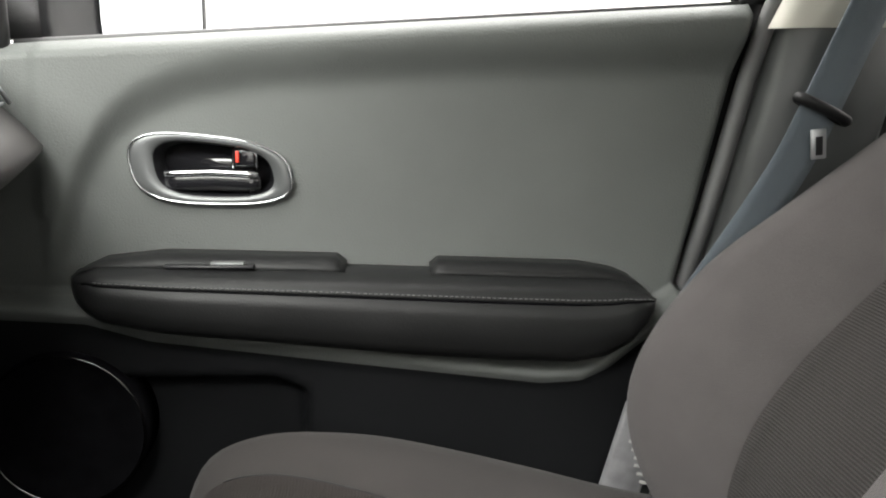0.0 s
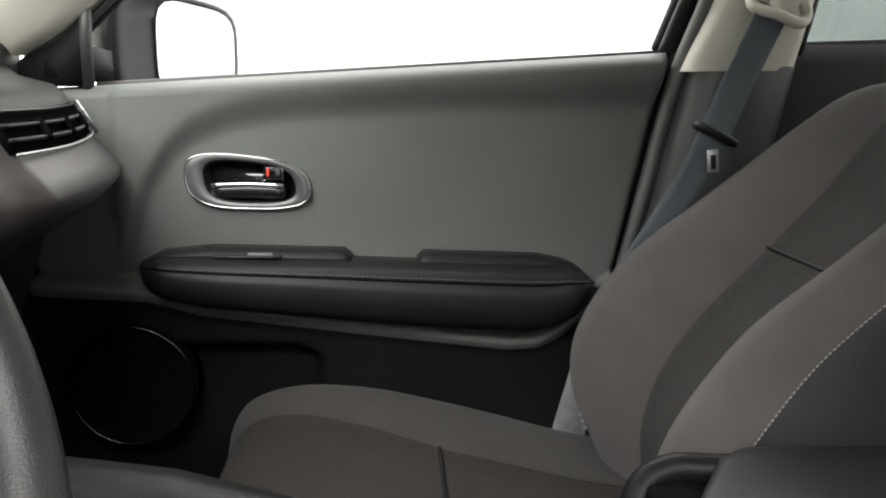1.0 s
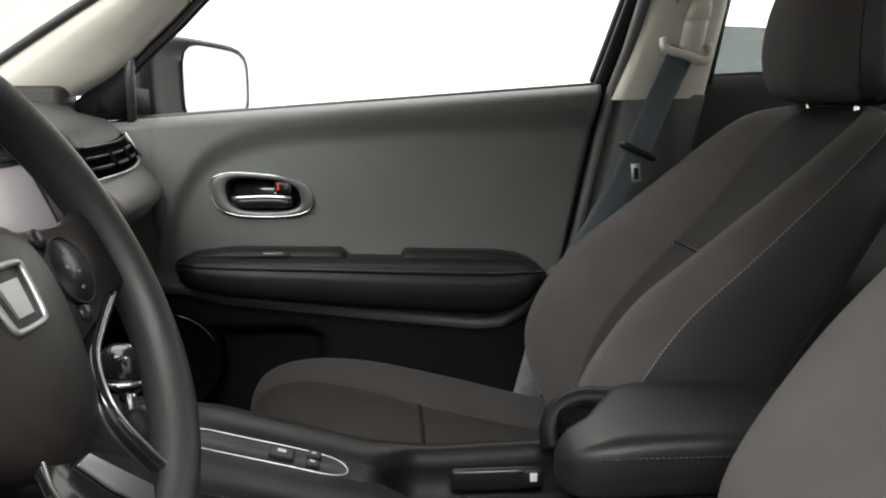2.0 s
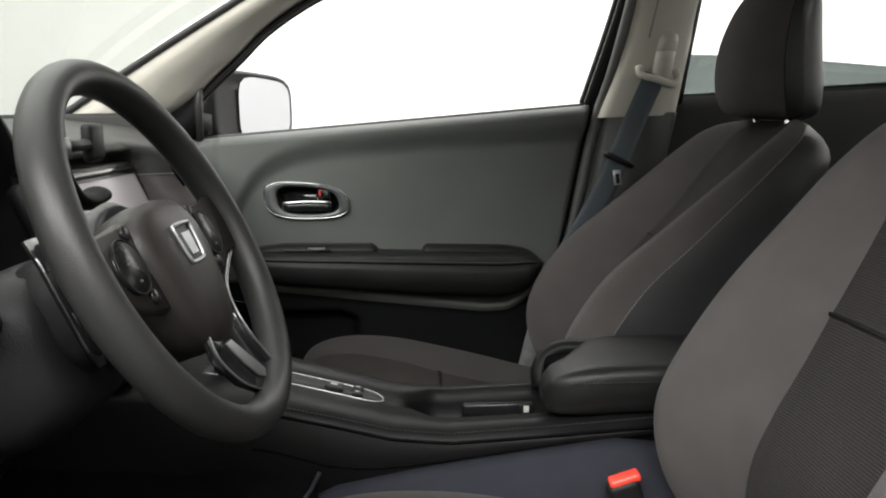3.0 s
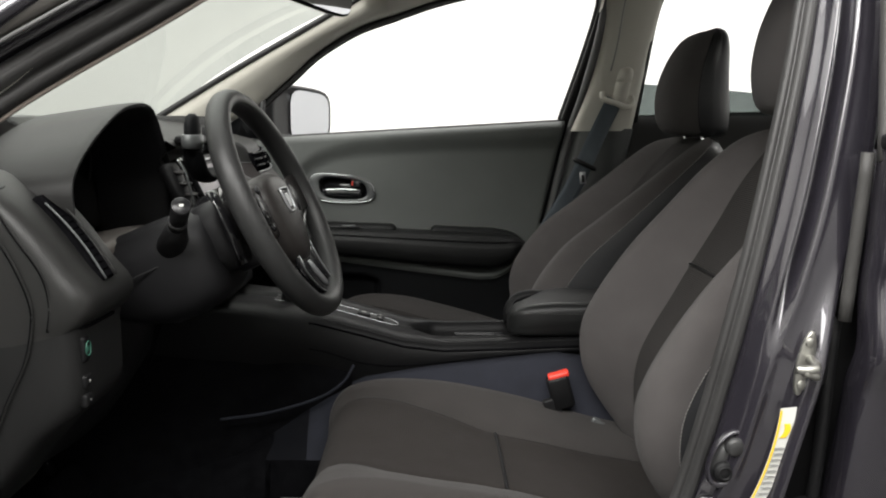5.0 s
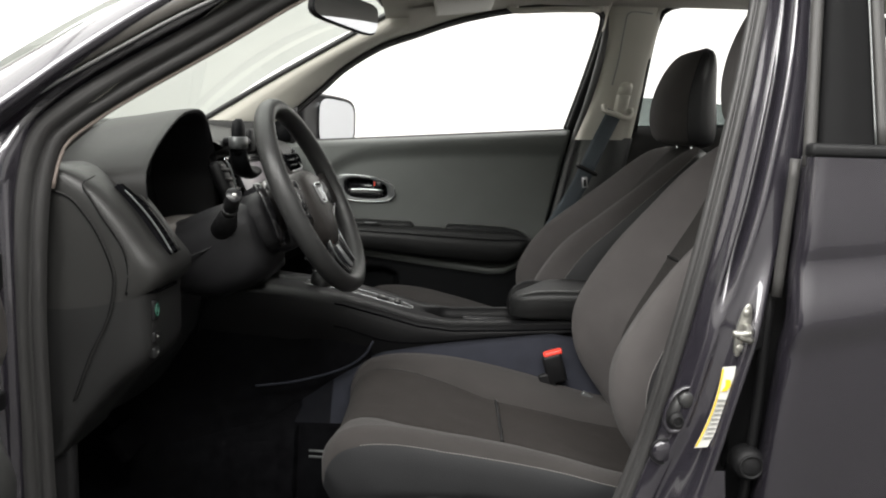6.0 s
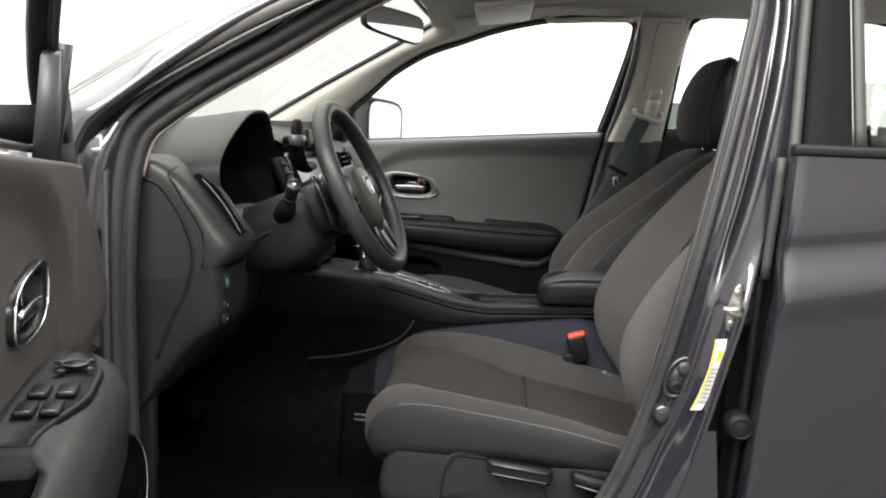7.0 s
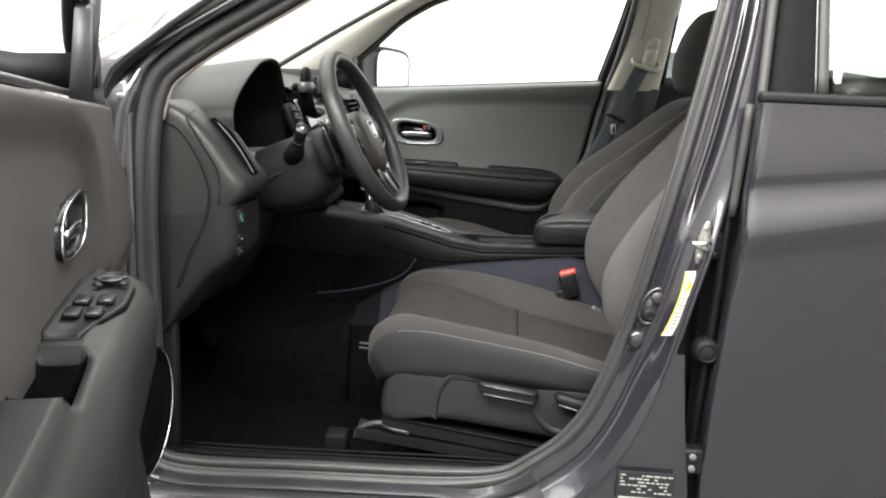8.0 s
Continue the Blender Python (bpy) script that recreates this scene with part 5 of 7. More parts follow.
for f in np.linspace(0.25, 0.95, 10):
    q = a0.lerp(a1, f) + V(0.005, 0, 0.004) * math.sin(math.pi * f)
    part("vent_fin", rbox(q + V(0.004, 0.004, 0.003), (0.010, 0.030, 0.004), 0.001, Euler((0, radians(50), 0)).to_matrix()), M_CARPET, ev)
part("end_crease", tube(spline([V(-0.459, -0.60, 0.814), V(-0.461, -0.68, 0.815), V(-0.47, -0.700, 0.816), V(-0.498, -0.7165, 0.815)], 12), 0.0026, 6), M_CARPET, endm)
for z, mat, w in ((0.785, M_GREEN, 0.012), (0.741, M_GREYPRINT, 0.006), (0.715, M_GREYPRINT, 0.004)):
    b_ = part("switch", rbox((-0.466, -0.685, z), (0.010, 0.022, 0.034 if w > 0.01 else 0.018), 0.003), M_MATTBLACK, endm)
    if mat is M_GREEN:
        part("switch_ring", tube([V(-0.4605, -0.685 + 0.0075 * math.cos(a), z + 0.010 * math.sin(a)) for a in [2 * math.pi * k / 20 for k in range(20)]], 0.0009, 6, True, up=(1, 0, 0)), M_GREEN, b_)
    part("switch_mark", rbox((-0.4605, -0.685, z), (0.001, w * 0.5, w * 0.6), 0.0002), mat, b_)
# knee panel
kn = [[V(x + 0.03 * ((y + 0.36) / 0.22) ** 2 * -1, y, z) for x, z in ((-0.56, 0.860), (-0.535, 0.845), (-0.520, 0.80), (-0.520, 0.72), (-0.535, 0.64), (-0.59, 0.555), (-0.68, 0.52))] for y in np.linspace(-0.57, -0.13, 14)]
part("knee_panel", ribbon(kn), M_COWL, dash, "dark grey knee panel under the column")

# hooded cluster
RIM = spline([V(-0.500, -0.585, 0.86), V(-0.498, -0.600, 0.905), V(-0.500, -0.618, 0.980), V(-0.504, -0.590, 1.016), V(-0.510, -0.500, 1.060), V(-0.518, -0.370, 1.101), V(-0.523, -0.255, 1.112), V(-0.526, -0.188, 1.100), V(-0.526, -0.145, 1.055), V(-0.525, -0.105, 0.99), V(-0.525, -0.098, 0.93), V(-0.525, -0.100, 0.87)], 64)


def hood_ring(dx, top, flare, x=None):
    """The hood's opening line moved forward, flared and lowered."""
    out = []
    for p in RIM:
        q = V(p.x + dx if x is None else x, -0.36 + (p.y + 0.36) * flare, 0.86 + (p.z - 0.86) * (top - 0.86) / (1.112 - 0.86))
        out.append(q)
    return out


hood_outer = [hood_ring(0, 0, 1.30, -0.98), hood_ring(0, 0, 1.26, -0.85), hood_ring(0, 0, 1.2, -0.72), hood_ring(0, 0, 1.12, -0.62), hood_ring(-0.04, 0, 1.05), hood_ring(-0.012, 0, 1.015), hood_ring(-0.003, 0, 1.004), RIM]
for ring, top in zip(hood_outer, (1.036, 1.061, 1.084, 1.100, 1.110, 1.1135, 1.1135, 1.112)):
    for p, q in zip(ring, RIM):
        p.z = 0.86 + (q.z - 0.86) * (top - 0.86) / (1.112 - 0.86)
hood_inner = [hood_ring(0.0, 1.106, 0.985), hood_ring(-0.012, 1.102, 0.97), hood_ring(-0.06, 1.090, 0.93), hood_ring(0, 1.075, 0.88, -0.66)]
hood = part("cluster_hood", ribbon(hood_outer), M_DASH, dash, "dark grey hood over the instruments")
part("hood_lining", ribbon([RIM] + hood_inner), M_MATTBLACK, hood)
part("cluster_panel", rbox((-0.655, -0.385, 0.985), (0.02, 0.38, 0.21), 0.006, Euler((0, radians(-12), 0)).to_matrix()), M_BLACK, dash, "switched-off gloss black instrument panel")
part("cluster_shelf", rbox((-0.60, -0.385, 0.872), (0.16, 0.38, 0.012), 0.004, Euler((0, radians(-6), 0)).to_matrix()), M_MATTBLACK, dash)
for dy in (-0.12, 0.0, 0.12):
    part("gauge_ring", tube([V(-0.640 + 0.2 * dz, -0.385 + dy + 0.052 * math.cos(a), 0.985 + dz) for a, dz in [(2 * math.pi * k / 32, 0.052 * math.sin(2 * math.pi * k / 32)) for k in range(32)]], 0.002, 6, True, up=(1, 0, 0)), M_MATTBLACK, dash)
brow = []
for x, y, z in [tuple(p) for p in spline([V(-0.545, -0.575, 0.850), V(-0.520, -0.550, 0.869), V(-0.502, -0.515, 0.883), V(-0.492, -0.45, 0.891), V(-0.488, -0.37, 0.891), V(-0.49, -0.25, 0.882)], 24)]:
    brow.append([V(x - 0.06, y + 0.03, z + 0.008), V(x - 0.016, y + 0.006, z + 0.010), V(x - 0.004, y, z + 0.006), V(x, y - 0.002, z - 0.002), V(x - 0.001, y - 0.001, z - 0.012), V(x - 0.003, y, z - 0.014), V(x - 0.001, y - 0.002, z - 0.016), V(x - 0.004, y, z - 0.040), V(x - 0.02, y + 0.01, z - 0.052), V(x - 0.05, y + 0.03, z - 0.060)])
part("cluster_brow", ribbon(brow), M_BROW, dash, "brownish padded brow under the instruments")

# steering column cowl and stalks
cow = []
for x, zl, zh, w in ((-0.60, 0.785, 0.865, 0.070), (-0.55, 0.768, 0.880, 0.078), (-0.48, 0.758, 0.903, 0.086), (-0.43, 0.762, 0.925, 0.097), (-0.385, 0.780, 0.942, 0.101), (-0.350, 0.806, 0.945, 0.096), (-0.338, 0.825, 0.935, 0.080)):
    ring = []
    for k in range(32):
        a = 2 * math.pi * k / 32
        c, s = math.cos(a), math.sin(a)
        r = (abs(c) ** 3.2 + abs(s) ** 3.2) ** (-1 / 3.2)
        ring.append(V(x + 0.05 * s * r * -0.4, -0.415 + w * r * c, (zl + zh) / 2 + (zh - zl) / 2 * r * s))
    cow.append(ring)
wheel = thing("steering_wheel", (-0.30, -0.385, 0.75), "black three-spoke steering wheel with silver lower spoke", "steering wheel")
cowl = part("column_cowl", loft(cow), M_COWL, wheel, "dark grey plastic steering column cowl")
part("cowl_seam", tube([V(p[0], p[1], p[2]) for p in spline([(-0.385, -0.500, 0.885), (-0.44, -0.515, 0.855), (-0.52, -0.522, 0.82)], 12)], 0.002, 6), M_MATTBLACK, cowl)
for side, tip in ((-1, V(-0.358, -0.600, 0.967)), (1, V(-0.365, -0.19, 0.955))):
    root = V(-0.405, -0.415 + side * 0.080, 0.893)
    st = part("stalk", cyl(root, root.lerp(tip, 0.52), 0.024, 18, 0.015), M_MATTBLACK, wheel, "black column stalk")
    part("stalk_grip", cyl(root.lerp(tip, 0.50), root.lerp(tip, 0.97), 0.0125, 18, 0.0135), M_MATTBLACK, st)
    part("stalk_collar", cyl(root.lerp(tip, 0.60), root.lerp(tip, 0.66), 0.0145, 18), M_RUBBER, st)
    q = root.lerp(tip, 0.97)
    part("stalk_cap", cyl(q, tip, 0.0138, 18), M_SATINBLACK, st)
    if side < 0:
        dn = (tip - root).normalized()
        part("lamp_mark", rbox(tip + dn * 0.0008, (0.006, 0.004, 0.0012), 0.0003, dn.to_track_quat("Z", "Y").to_matrix()), M_WHITE, st)

# wheel rim, hub, spokes
WC = V(-0.2565, -0.4059, 0.953)
WU, WN, WY = [Matrix.Rotation(radians(-3.8), 3, "Z") @ v for v in (V(-0.436, 0, 0.900), V(0.900, 0, 0.436), V(0, 1, 0))]


def W(y, u, n=0.0):
    return WC + WY * y + WU * u + WN * n


rings = []
for k in range(96):
    a = 2 * math.pi * k / 96
    rad = Vector((0, math.cos(a), math.sin(a)))
    c = W(0.1823 * math.cos(a), 0.1823 * math.sin(a))
    out = WY * math.cos(a) + WU * math.sin(a)
    fat = 1.0 + 0.10 * max(0, math.cos(2 * (abs(a - math.pi / 2) - 0.9))) ** 4
    rings.append([c + out * (0.0165 * fat * math.cos(b)) + WN * (0.0190 * math.sin(b)) for b in [2 * math.pi * j / 16 for j in range(16)]])
bm = loft(rings + [rings[0]], True, False)
bmesh.ops.remove_doubles(bm, verts=bm.verts, dist=1e-6)
rim = part("rim", bm, M_RIM, wheel, "smooth dark grey urethane rim")


def hub_ring(k, n, egg=1.0):
    out = []
    for j in range(40):
        a = 2 * math.pi * j / 40
        c, s = math.cos(a), math.sin(a)
        r = (abs(c) ** 2.8 + abs(s) ** 2.8) ** (-1 / 2.8)
        w = 0.074 * (1.0 + 0.14 * s) if s > 0 else 0.074 * (1.0 + 0.30 * s)
        out.append(W(w * k * r * c, (0.068 if s > 0 else 0.090) * k * r * s - 0.014, n))
    return out


hub = part("airbag_cover", loft([hub_ring(0.96, -0.05), hub_ring(1.0, -0.02), hub_ring(0.99, -0.006), hub_ring(0.94, 0.004), hub_ring(0.80, 0.010), hub_ring(0.5, 0.014), hub_ring(0.05, 0.015)]), M_HUB, wheel, "smooth dark grey airbag cover")
bad = [W(y * 0.92, u * 0.9 + 0.003, 0.0155) for y, u in ((-0.020, 0.018), (0.020, 0.018), (0.024, 0.012), (0.020, -0.020), (0.014, -0.025), (-0.014, -0.025), (-0.020, -0.020), (-0.024, 0.012))]
badge = part("badge", tube(spline(bad, 40, True), 0.0022, 8, True, up=WN), M_SATIN, hub, "plain chrome emblem outline")
part("badge_plate", prism([W(y * 0.60, u * 0.60 + 0.001, 0.0145) for y, u in ((-0.018, 0.016), (0.018, 0.016), (0.014, -0.022), (-0.014, -0.022))], WN * 0.002, 0.0), M_SATIN, badge, "plain satin plate of the emblem", smooth=False)
for sy in (-1, 1):
    sp = part("side_spoke", loft([[W(sy * y, u0 + du * w, n + dn) for du, dn in ((-1, 0.0), (-0.9, 0.008), (0.9, 0.008), (1, 0.0), (0.8, -0.016), (-0.8, -0.016))] for y, u0, w, n in ((0.070, -0.004, 0.046, -0.010), (0.105, -0.002, 0.040, -0.010), (0.135, 0.004, 0.032, -0.010), (0.168, 0.008, 0.036, -0.006))]), M_HUB, wheel, "black side spoke with switches")
    rock = part("switch_pad", cyl(W(sy * (0.1045 - 0.0035 * sy), 0.001, -0.008), W(sy * (0.1045 - 0.0035 * sy), 0.001, 0.003), 0.0255, 28, bev=0.1), M_SATINBLACK, sp, "gloss black thumb switch")
    part("switch_ring", tube([W(sy * (0.1045 - 0.0035 * sy) + 0.0245 * math.cos(a), 0.001 + 0.0255 * math.sin(a), 0.002) for a in [2 * math.pi * k / 28 for k in range(28)]], 0.0011, 6, True, up=WN), M_MATTBLACK, rock)
    for dy, du in ((-0.006, 0.003), (0.006, -0.003), (0.0, 0.014), (0.0, -0.014)):
        part("switch_mark", rbox(W(sy * (0.1045 - 0.0035 * sy) + dy, 0.001 + du, 0.0034), (0.001, 0.004, 0.0024), 0.0002, Euler((0, radians(-23), 0)).to_matrix()), M_GREYBEZEL, rock)
    for y, u in ((0.084, 0.030), (0.092, -0.030)):
        part("button", cyl(W(sy * y, u, -0.006), W(sy * y, u, 0.002), 0.0075, 14), M_SATINBLACK, sp)
    part("paddle", loft([[W(sy * (y + dy), u, n + dn) for dy, dn in ((-0.020, 0.004), (0.020, -0.002), (0.020, -0.007), (-0.020, -0.001))] for y, u, n in ((0.112, 0.058, -0.052), (0.120, 0.035, -0.046), (0.122, 0.0, -0.046), (0.112, -0.040, -0.052), (0.098, -0.062, -0.060))]), M_BLACK, wheel, "gloss black paddle behind the wheel")
blade = [W(y, u, -0.010) for y, u in ((-0.034, -0.080), (-0.040, -0.112), (-0.016, -0.145), (0.026, -0.171), (0.080, -0.169), (0.066, -0.131), (0.053, -0.100), (0.048, -0.078))]
low = part("lower_spoke", prism(blade, WN * 0.010, 0.003), M_BLACK, wheel, "gloss black lower spoke")
part("spoke_insert", prism([W(y, u, 0.0005) for y, u in ((-0.012, -0.104), (0.004, -0.104), (0.022, -0.124), (0.048, -0.152), (0.040, -0.159), (0.024, -0.152), (0.006, -0.132))], WN * 0.003, 0.001), M_SATIN, low, "satin silver spoke insert")
part("spoke_tip", prism([W(y, u, 0.0005) for y, u in ((0.040, -0.164), (0.058, -0.160), (0.066, -0.168), (0.056, -0.174), (0.036, -0.171))], WN * 0.003, 0.001), M_SATIN, low, "satin silver spoke end")
part("spoke_line", tube(spline([W(-0.034, -0.085, 0.0005), W(-0.039, -0.112, 0.0005), W(-0.016, -0.1445, 0.0005), W(0.026, -0.1705, 0.0005)], 20), 0.0013, 6), M_GREYBEZEL, low, "thin chrome edge line")
frame_ = spline([W(0.150, -0.028, -0.006), W(0.112, -0.043, -0.006), W(0.076, -0.062, -0.005), W(0.056, -0.094, -0.001), W(0.066, -0.131, 0.0), W(0.084, -0.165, 0.0)], 30)
sf = part("spoke_frame", tube(frame_, 0.006, 8, up=WN, r2=0.004), M_BLACK, wheel, "gloss black frame of the lower spoke")
part("frame_line", tube([p + WN * 0.0042 for p in frame_], 0.0010, 6), M_SATIN, sf, "thin chrome line")
part("hub_core", cyl(W(0, 0, -0.125), W(0, 0, -0.03), 0.062, 28, 0.070), M_SATINBLACK, wheel, "black collar behind the wheel")
part("switch_module", loft([[W(0.092 * k * c_ * (abs(c_) ** 3 + abs(s_) ** 3) ** (-1 / 3), -0.010 + 0.062 * k * s_ * (abs(c_) ** 3 + abs(s_) ** 3) ** (-1 / 3), n) for c_, s_ in [(math.cos(2 * math.pi * j / 32), math.sin(2 * math.pi * j / 32)) for j in range(32)]] for n, k in ((-0.125, 0.9), (-0.118, 1.0), (-0.082, 1.0), (-0.074, 0.94))]), M_COWL, wheel, "black switch housing on the column")
for sy in (-1, 1):
    part("hub_lobe", loft([[W(sy * (0.052 + 0.030 * k * math.cos(a)), -0.03 + 0.046 * k * math.sin(a), n) for a in [2 * math.pi * j / 20 for j in range(20)]] for n, k in ((-0.090, 0.7), (-0.085, 1.0), (-0.055, 1.0), (-0.045, 0.8))]), M_SATINBLACK, wheel)

# phone holder clamped beside the cluster
ph = thing("phone_holder", (-0.45, -0.31, 1.03), "black clamp phone holder with ball joint on the dash", "phone holder")
PC = V(-0.452, -0.205, 1.052)
part("clamp", loft([[PC + V(0.014 * k * math.cos(a), 0.026 * k * math.sin(a), z) for a in [2 * math.pi * j / 18 for j in range(18)]] for z, k in ((-0.034, 0.35), (-0.030, 0.75), (-0.016, 1.0), (0.022, 1.0), (0.038, 0.8), (0.044, 0.35))]), M_LOWTRIM, ph, "grey oval clamp pad")
part("clamp_band", loft([[PC + V(0.019 * k * math.cos(a), 0.032 * k * math.sin(a), z) for a in [2 * math.pi * j / 20 for j in range(20)]] for z, k in ((-0.020, 0.9), (-0.018, 1.0), (0.004, 1.0), (0.006, 0.9))]), M_GREYBEZEL, ph, "grey ring round the clamp")
part("ball_joint", cyl(PC + V(-0.008, 0.004, -0.006), PC + V(-0.034, 0.024, -0.006), 0.012, 16, 0.010), M_MATTBLACK, ph)
part("arm", tube(spline([PC + V(-0.030, 0.030, -0.008), V(-0.505, -0.110, 1.040), V(-0.535, -0.075, 1.037), V(-0.556, -0.068, 1.041), V(-0.569, -0.068, 1.056), V(-0.580, -0.068, 1.078), V(-0.594, -0.068, 1.090), V(-0.62, -0.068, 1.090)], 32), 0.008, 10), M_MATTBLACK, ph, "black bent arm")
part("suction_foot", cyl((-0.622, -0.068, 1.066), (-0.622, -0.068, 1.094), 0.024, 24), M_MATTBLACK, ph)
part("lower_jaw", tube(spline([PC + V(0.0, -0.003, -0.020), PC + V(0.002, 0.006, -0.044), PC + V(0.004, 0.030, -0.068), PC + V(0.006, 0.072, -0.077), PC + V(0.006, 0.112, -0.072)], 24), 0.020, 14, r2=0.012, taper=None), M_LOWTRIM, ph, "thick black lower jaw")
part("jaw_screw", cyl(PC + V(0.018, 0.085, -0.074), PC + V(0.021, 0.085, -0.074), 0.004, 12), M_GREYBEZEL, ph)
part("rear_pad", rbox((-0.468, -0.035, 1.048), (0.016, 0.052, 0.052), 0.006), M_MATTBLACK, ph)
part("rear_link", tube([PC + V(0, 0.02, -0.006), V(-0.468, -0.06, 1.046)], 0.008, 8), M_MATTBLACK, ph)


# ---- centre console ----
con = thing("center_console", (0.0, 0, 0.3), "black centre console with stitched edges, shifter, tray and armrest", "console")
secs = []
for x in np.linspace(-0.60, 0.40, 70):
    zt = lerp_table(((-0.46, 0.715), (-0.36, 0.705), (-0.24, 0.690), (-0.14, 0.664), (-0.06, 0.642), (0.02, 0.633), (0.15, 0.637), (0.40, 0.648)), x)[0]
    zb = lerp_table(((-0.46, 0.60), (-0.30, 0.615), (-0.22, 0.600), (-0.15, 0.574), (-0.10, 0.570), (0.05, 0.598), (0.20, 0.620), (0.40, 0.630)), x)[0]
    zb = min(zb, zt - 0.012)
    hw = lerp_table(((-0.46, 0.13), (-0.25, 0.125), (-0.1, 0.118), (0.1, 0.112), (0.4, 0.10)), x)[0]
    dip = 0.062 * smooth01(-0.044, -0.020, x) * smooth01(0.235, 0.220, x)
    edge = 0.030 * (1 - smooth01(-0.044, 0.0, x))
    prof = [(-hw + 0.004, zb - 0.03), (-hw, zb), (-hw - 0.003, zb + 0.35 * (zt - zb)), (-hw, zt - 0.012), (-hw + 0.010, zt + 0.001), (-0.086, zt + 0.007), (-0.056 + edge, zt + 0.006), (-0.047 + edge, zt - 0.004 - dip * 0.25), (-0.043 + edge, zt - 0.004 - dip), (0.0, zt - 0.003 - dip), (0.068 - edge, zt - 0.004 - dip), (0.072 - edge, zt - 0.005 - dip * 0.25), (0.078 - edge, zt + 0.001), (0.090, zt + 0.003), (hw - 0.010, zt), (hw, zt - 0.014), (hw, zb), (hw - 0.004, zb - 0.03)]
    secs.append([V(x, y, z) for y, z in prof])
body = part("console_body", ribbon(secs), M_CONSOLE, con, "black leatherette console side and top")
part("stitching", stitches([s[4] + V(0, -0.002, 0.0012) for s in secs[24:68]], 0.0062, 0.004, 0.0006), M_BLACKTHREAD, body)
part("console_seam", tube([s[3] + V(0, -0.0005, 0.003) for s in secs[24:68]], 0.0022, 6), M_CARPET, body)
part("console_joint", tube([s[2] + V(0, -0.0008, -0.006) for s in secs[24:68]], 0.0014, 6), M_CARPET, body)
part("tray_mat", rbox((0.08, 0.012, 0.577), (0.19, 0.10, 0.006), 0.003), M_CARPET, con)
part("tray_box", rbox((0.105, 0.060, 0.604), (0.115, 0.012, 0.030), 0.005), M_SATINBLACK, con, "gloss black socket cover in the tray")
usb = part("socket", rbox((0.150, 0.052, 0.607), (0.024, 0.006, 0.022), 0.002), M_MATTBLACK, con)
part("socket_mark", rbox((0.150, 0.0485, 0.610), (0.009, 0.001, 0.011), 0.0002), M_WHITE, usb)


def con_top(x):
    return lerp_table(((-0.46, 0.715), (-0.36, 0.705), (-0.24, 0.690), (-0.14, 0.664), (-0.06, 0.642), (0.02, 0.633)), x)[0]


gate = [[V(x, y, con_top(x) + 0.004 + dz) for y, dz in ((-0.027, -0.004), (-0.024, 0.0015), (0.018, 0.0015), (0.021, -0.004))] for x in np.linspace(-0.34, -0.078, 18)]
gt = part("shift_gate", ribbon(gate), M_MATTBLACK, con, "gloss black shift panel with chrome edge")
line = [V(-0.34, -0.027, 0), V(-0.16, -0.027, 0), V(-0.100, -0.026, 0), V(-0.080, -0.018, 0), V(-0.076, -0.004, 0), V(-0.085, 0.012, 0), V(-0.110, 0.021, 0), V(-0.20, 0.022, 0), V(-0.34, 0.022, 0)]
part("chrome_edge", tube([V(p.x, p.y, con_top(p.x) + 0.006) for p in spline(line, 60)], 0.0009, 8), M_SATIN, gt, "thin chrome outline")
for x, y, s in ((-0.150, -0.004, 0.028), (-0.115, -0.014, 0.016), (-0.115, 0.008, 0.016)):
    bt = part("console_button", rbox((x, y, con_top(x) + 0.008), (s, s * 0.9, 0.007), 0.002, Euler((0, radians(14), 0)).to_matrix()), M_MATTBLACK, gt)
    part("button_mark", rbox((x, y, con_top(x) + 0.0122), (s * 0.35, s * 0.25, 0.0008), 0.0002, Euler((0, radians(14), 0)).to_matrix()), M_GREYPRINT, bt)
sh = thing("gear_shifter", (-0.31, 0.0, 0.70), "short gear lever with black knob and chrome cap", "gear lever")
part("boot", cyl((-0.300, -0.008, 0.690), (-0.312, -0.005, 0.735), 0.030, 20, 0.016), M_LEATHER, sh)
part("lever", cyl((-0.312, -0.005, 0.72), (-0.320, 0.0, 0.765), 0.010, 14), M_CHROME, sh)
part("knob", loft([[V(-0.320 - 0.12 * z + 0.024 * k * math.cos(a), 0.020 * k * math.sin(a), 0.780 + z) for a in [2 * math.pi * j / 20 for j in range(20)]] for z, k in ((-0.028, 0.5), (-0.020, 0.8), (-0.005, 1.0), (0.012, 1.0), (0.022, 0.8), (0.027, 0.35))]), M_BLACK, sh)
part("knob_trim", tube([V(-0.320 + 0.022 * math.cos(a), 0.021 * math.sin(a), 0.766) for a in [2 * math.pi * j / 20 for j in range(20)]], 0.003, 6, True), M_CHROME, sh)

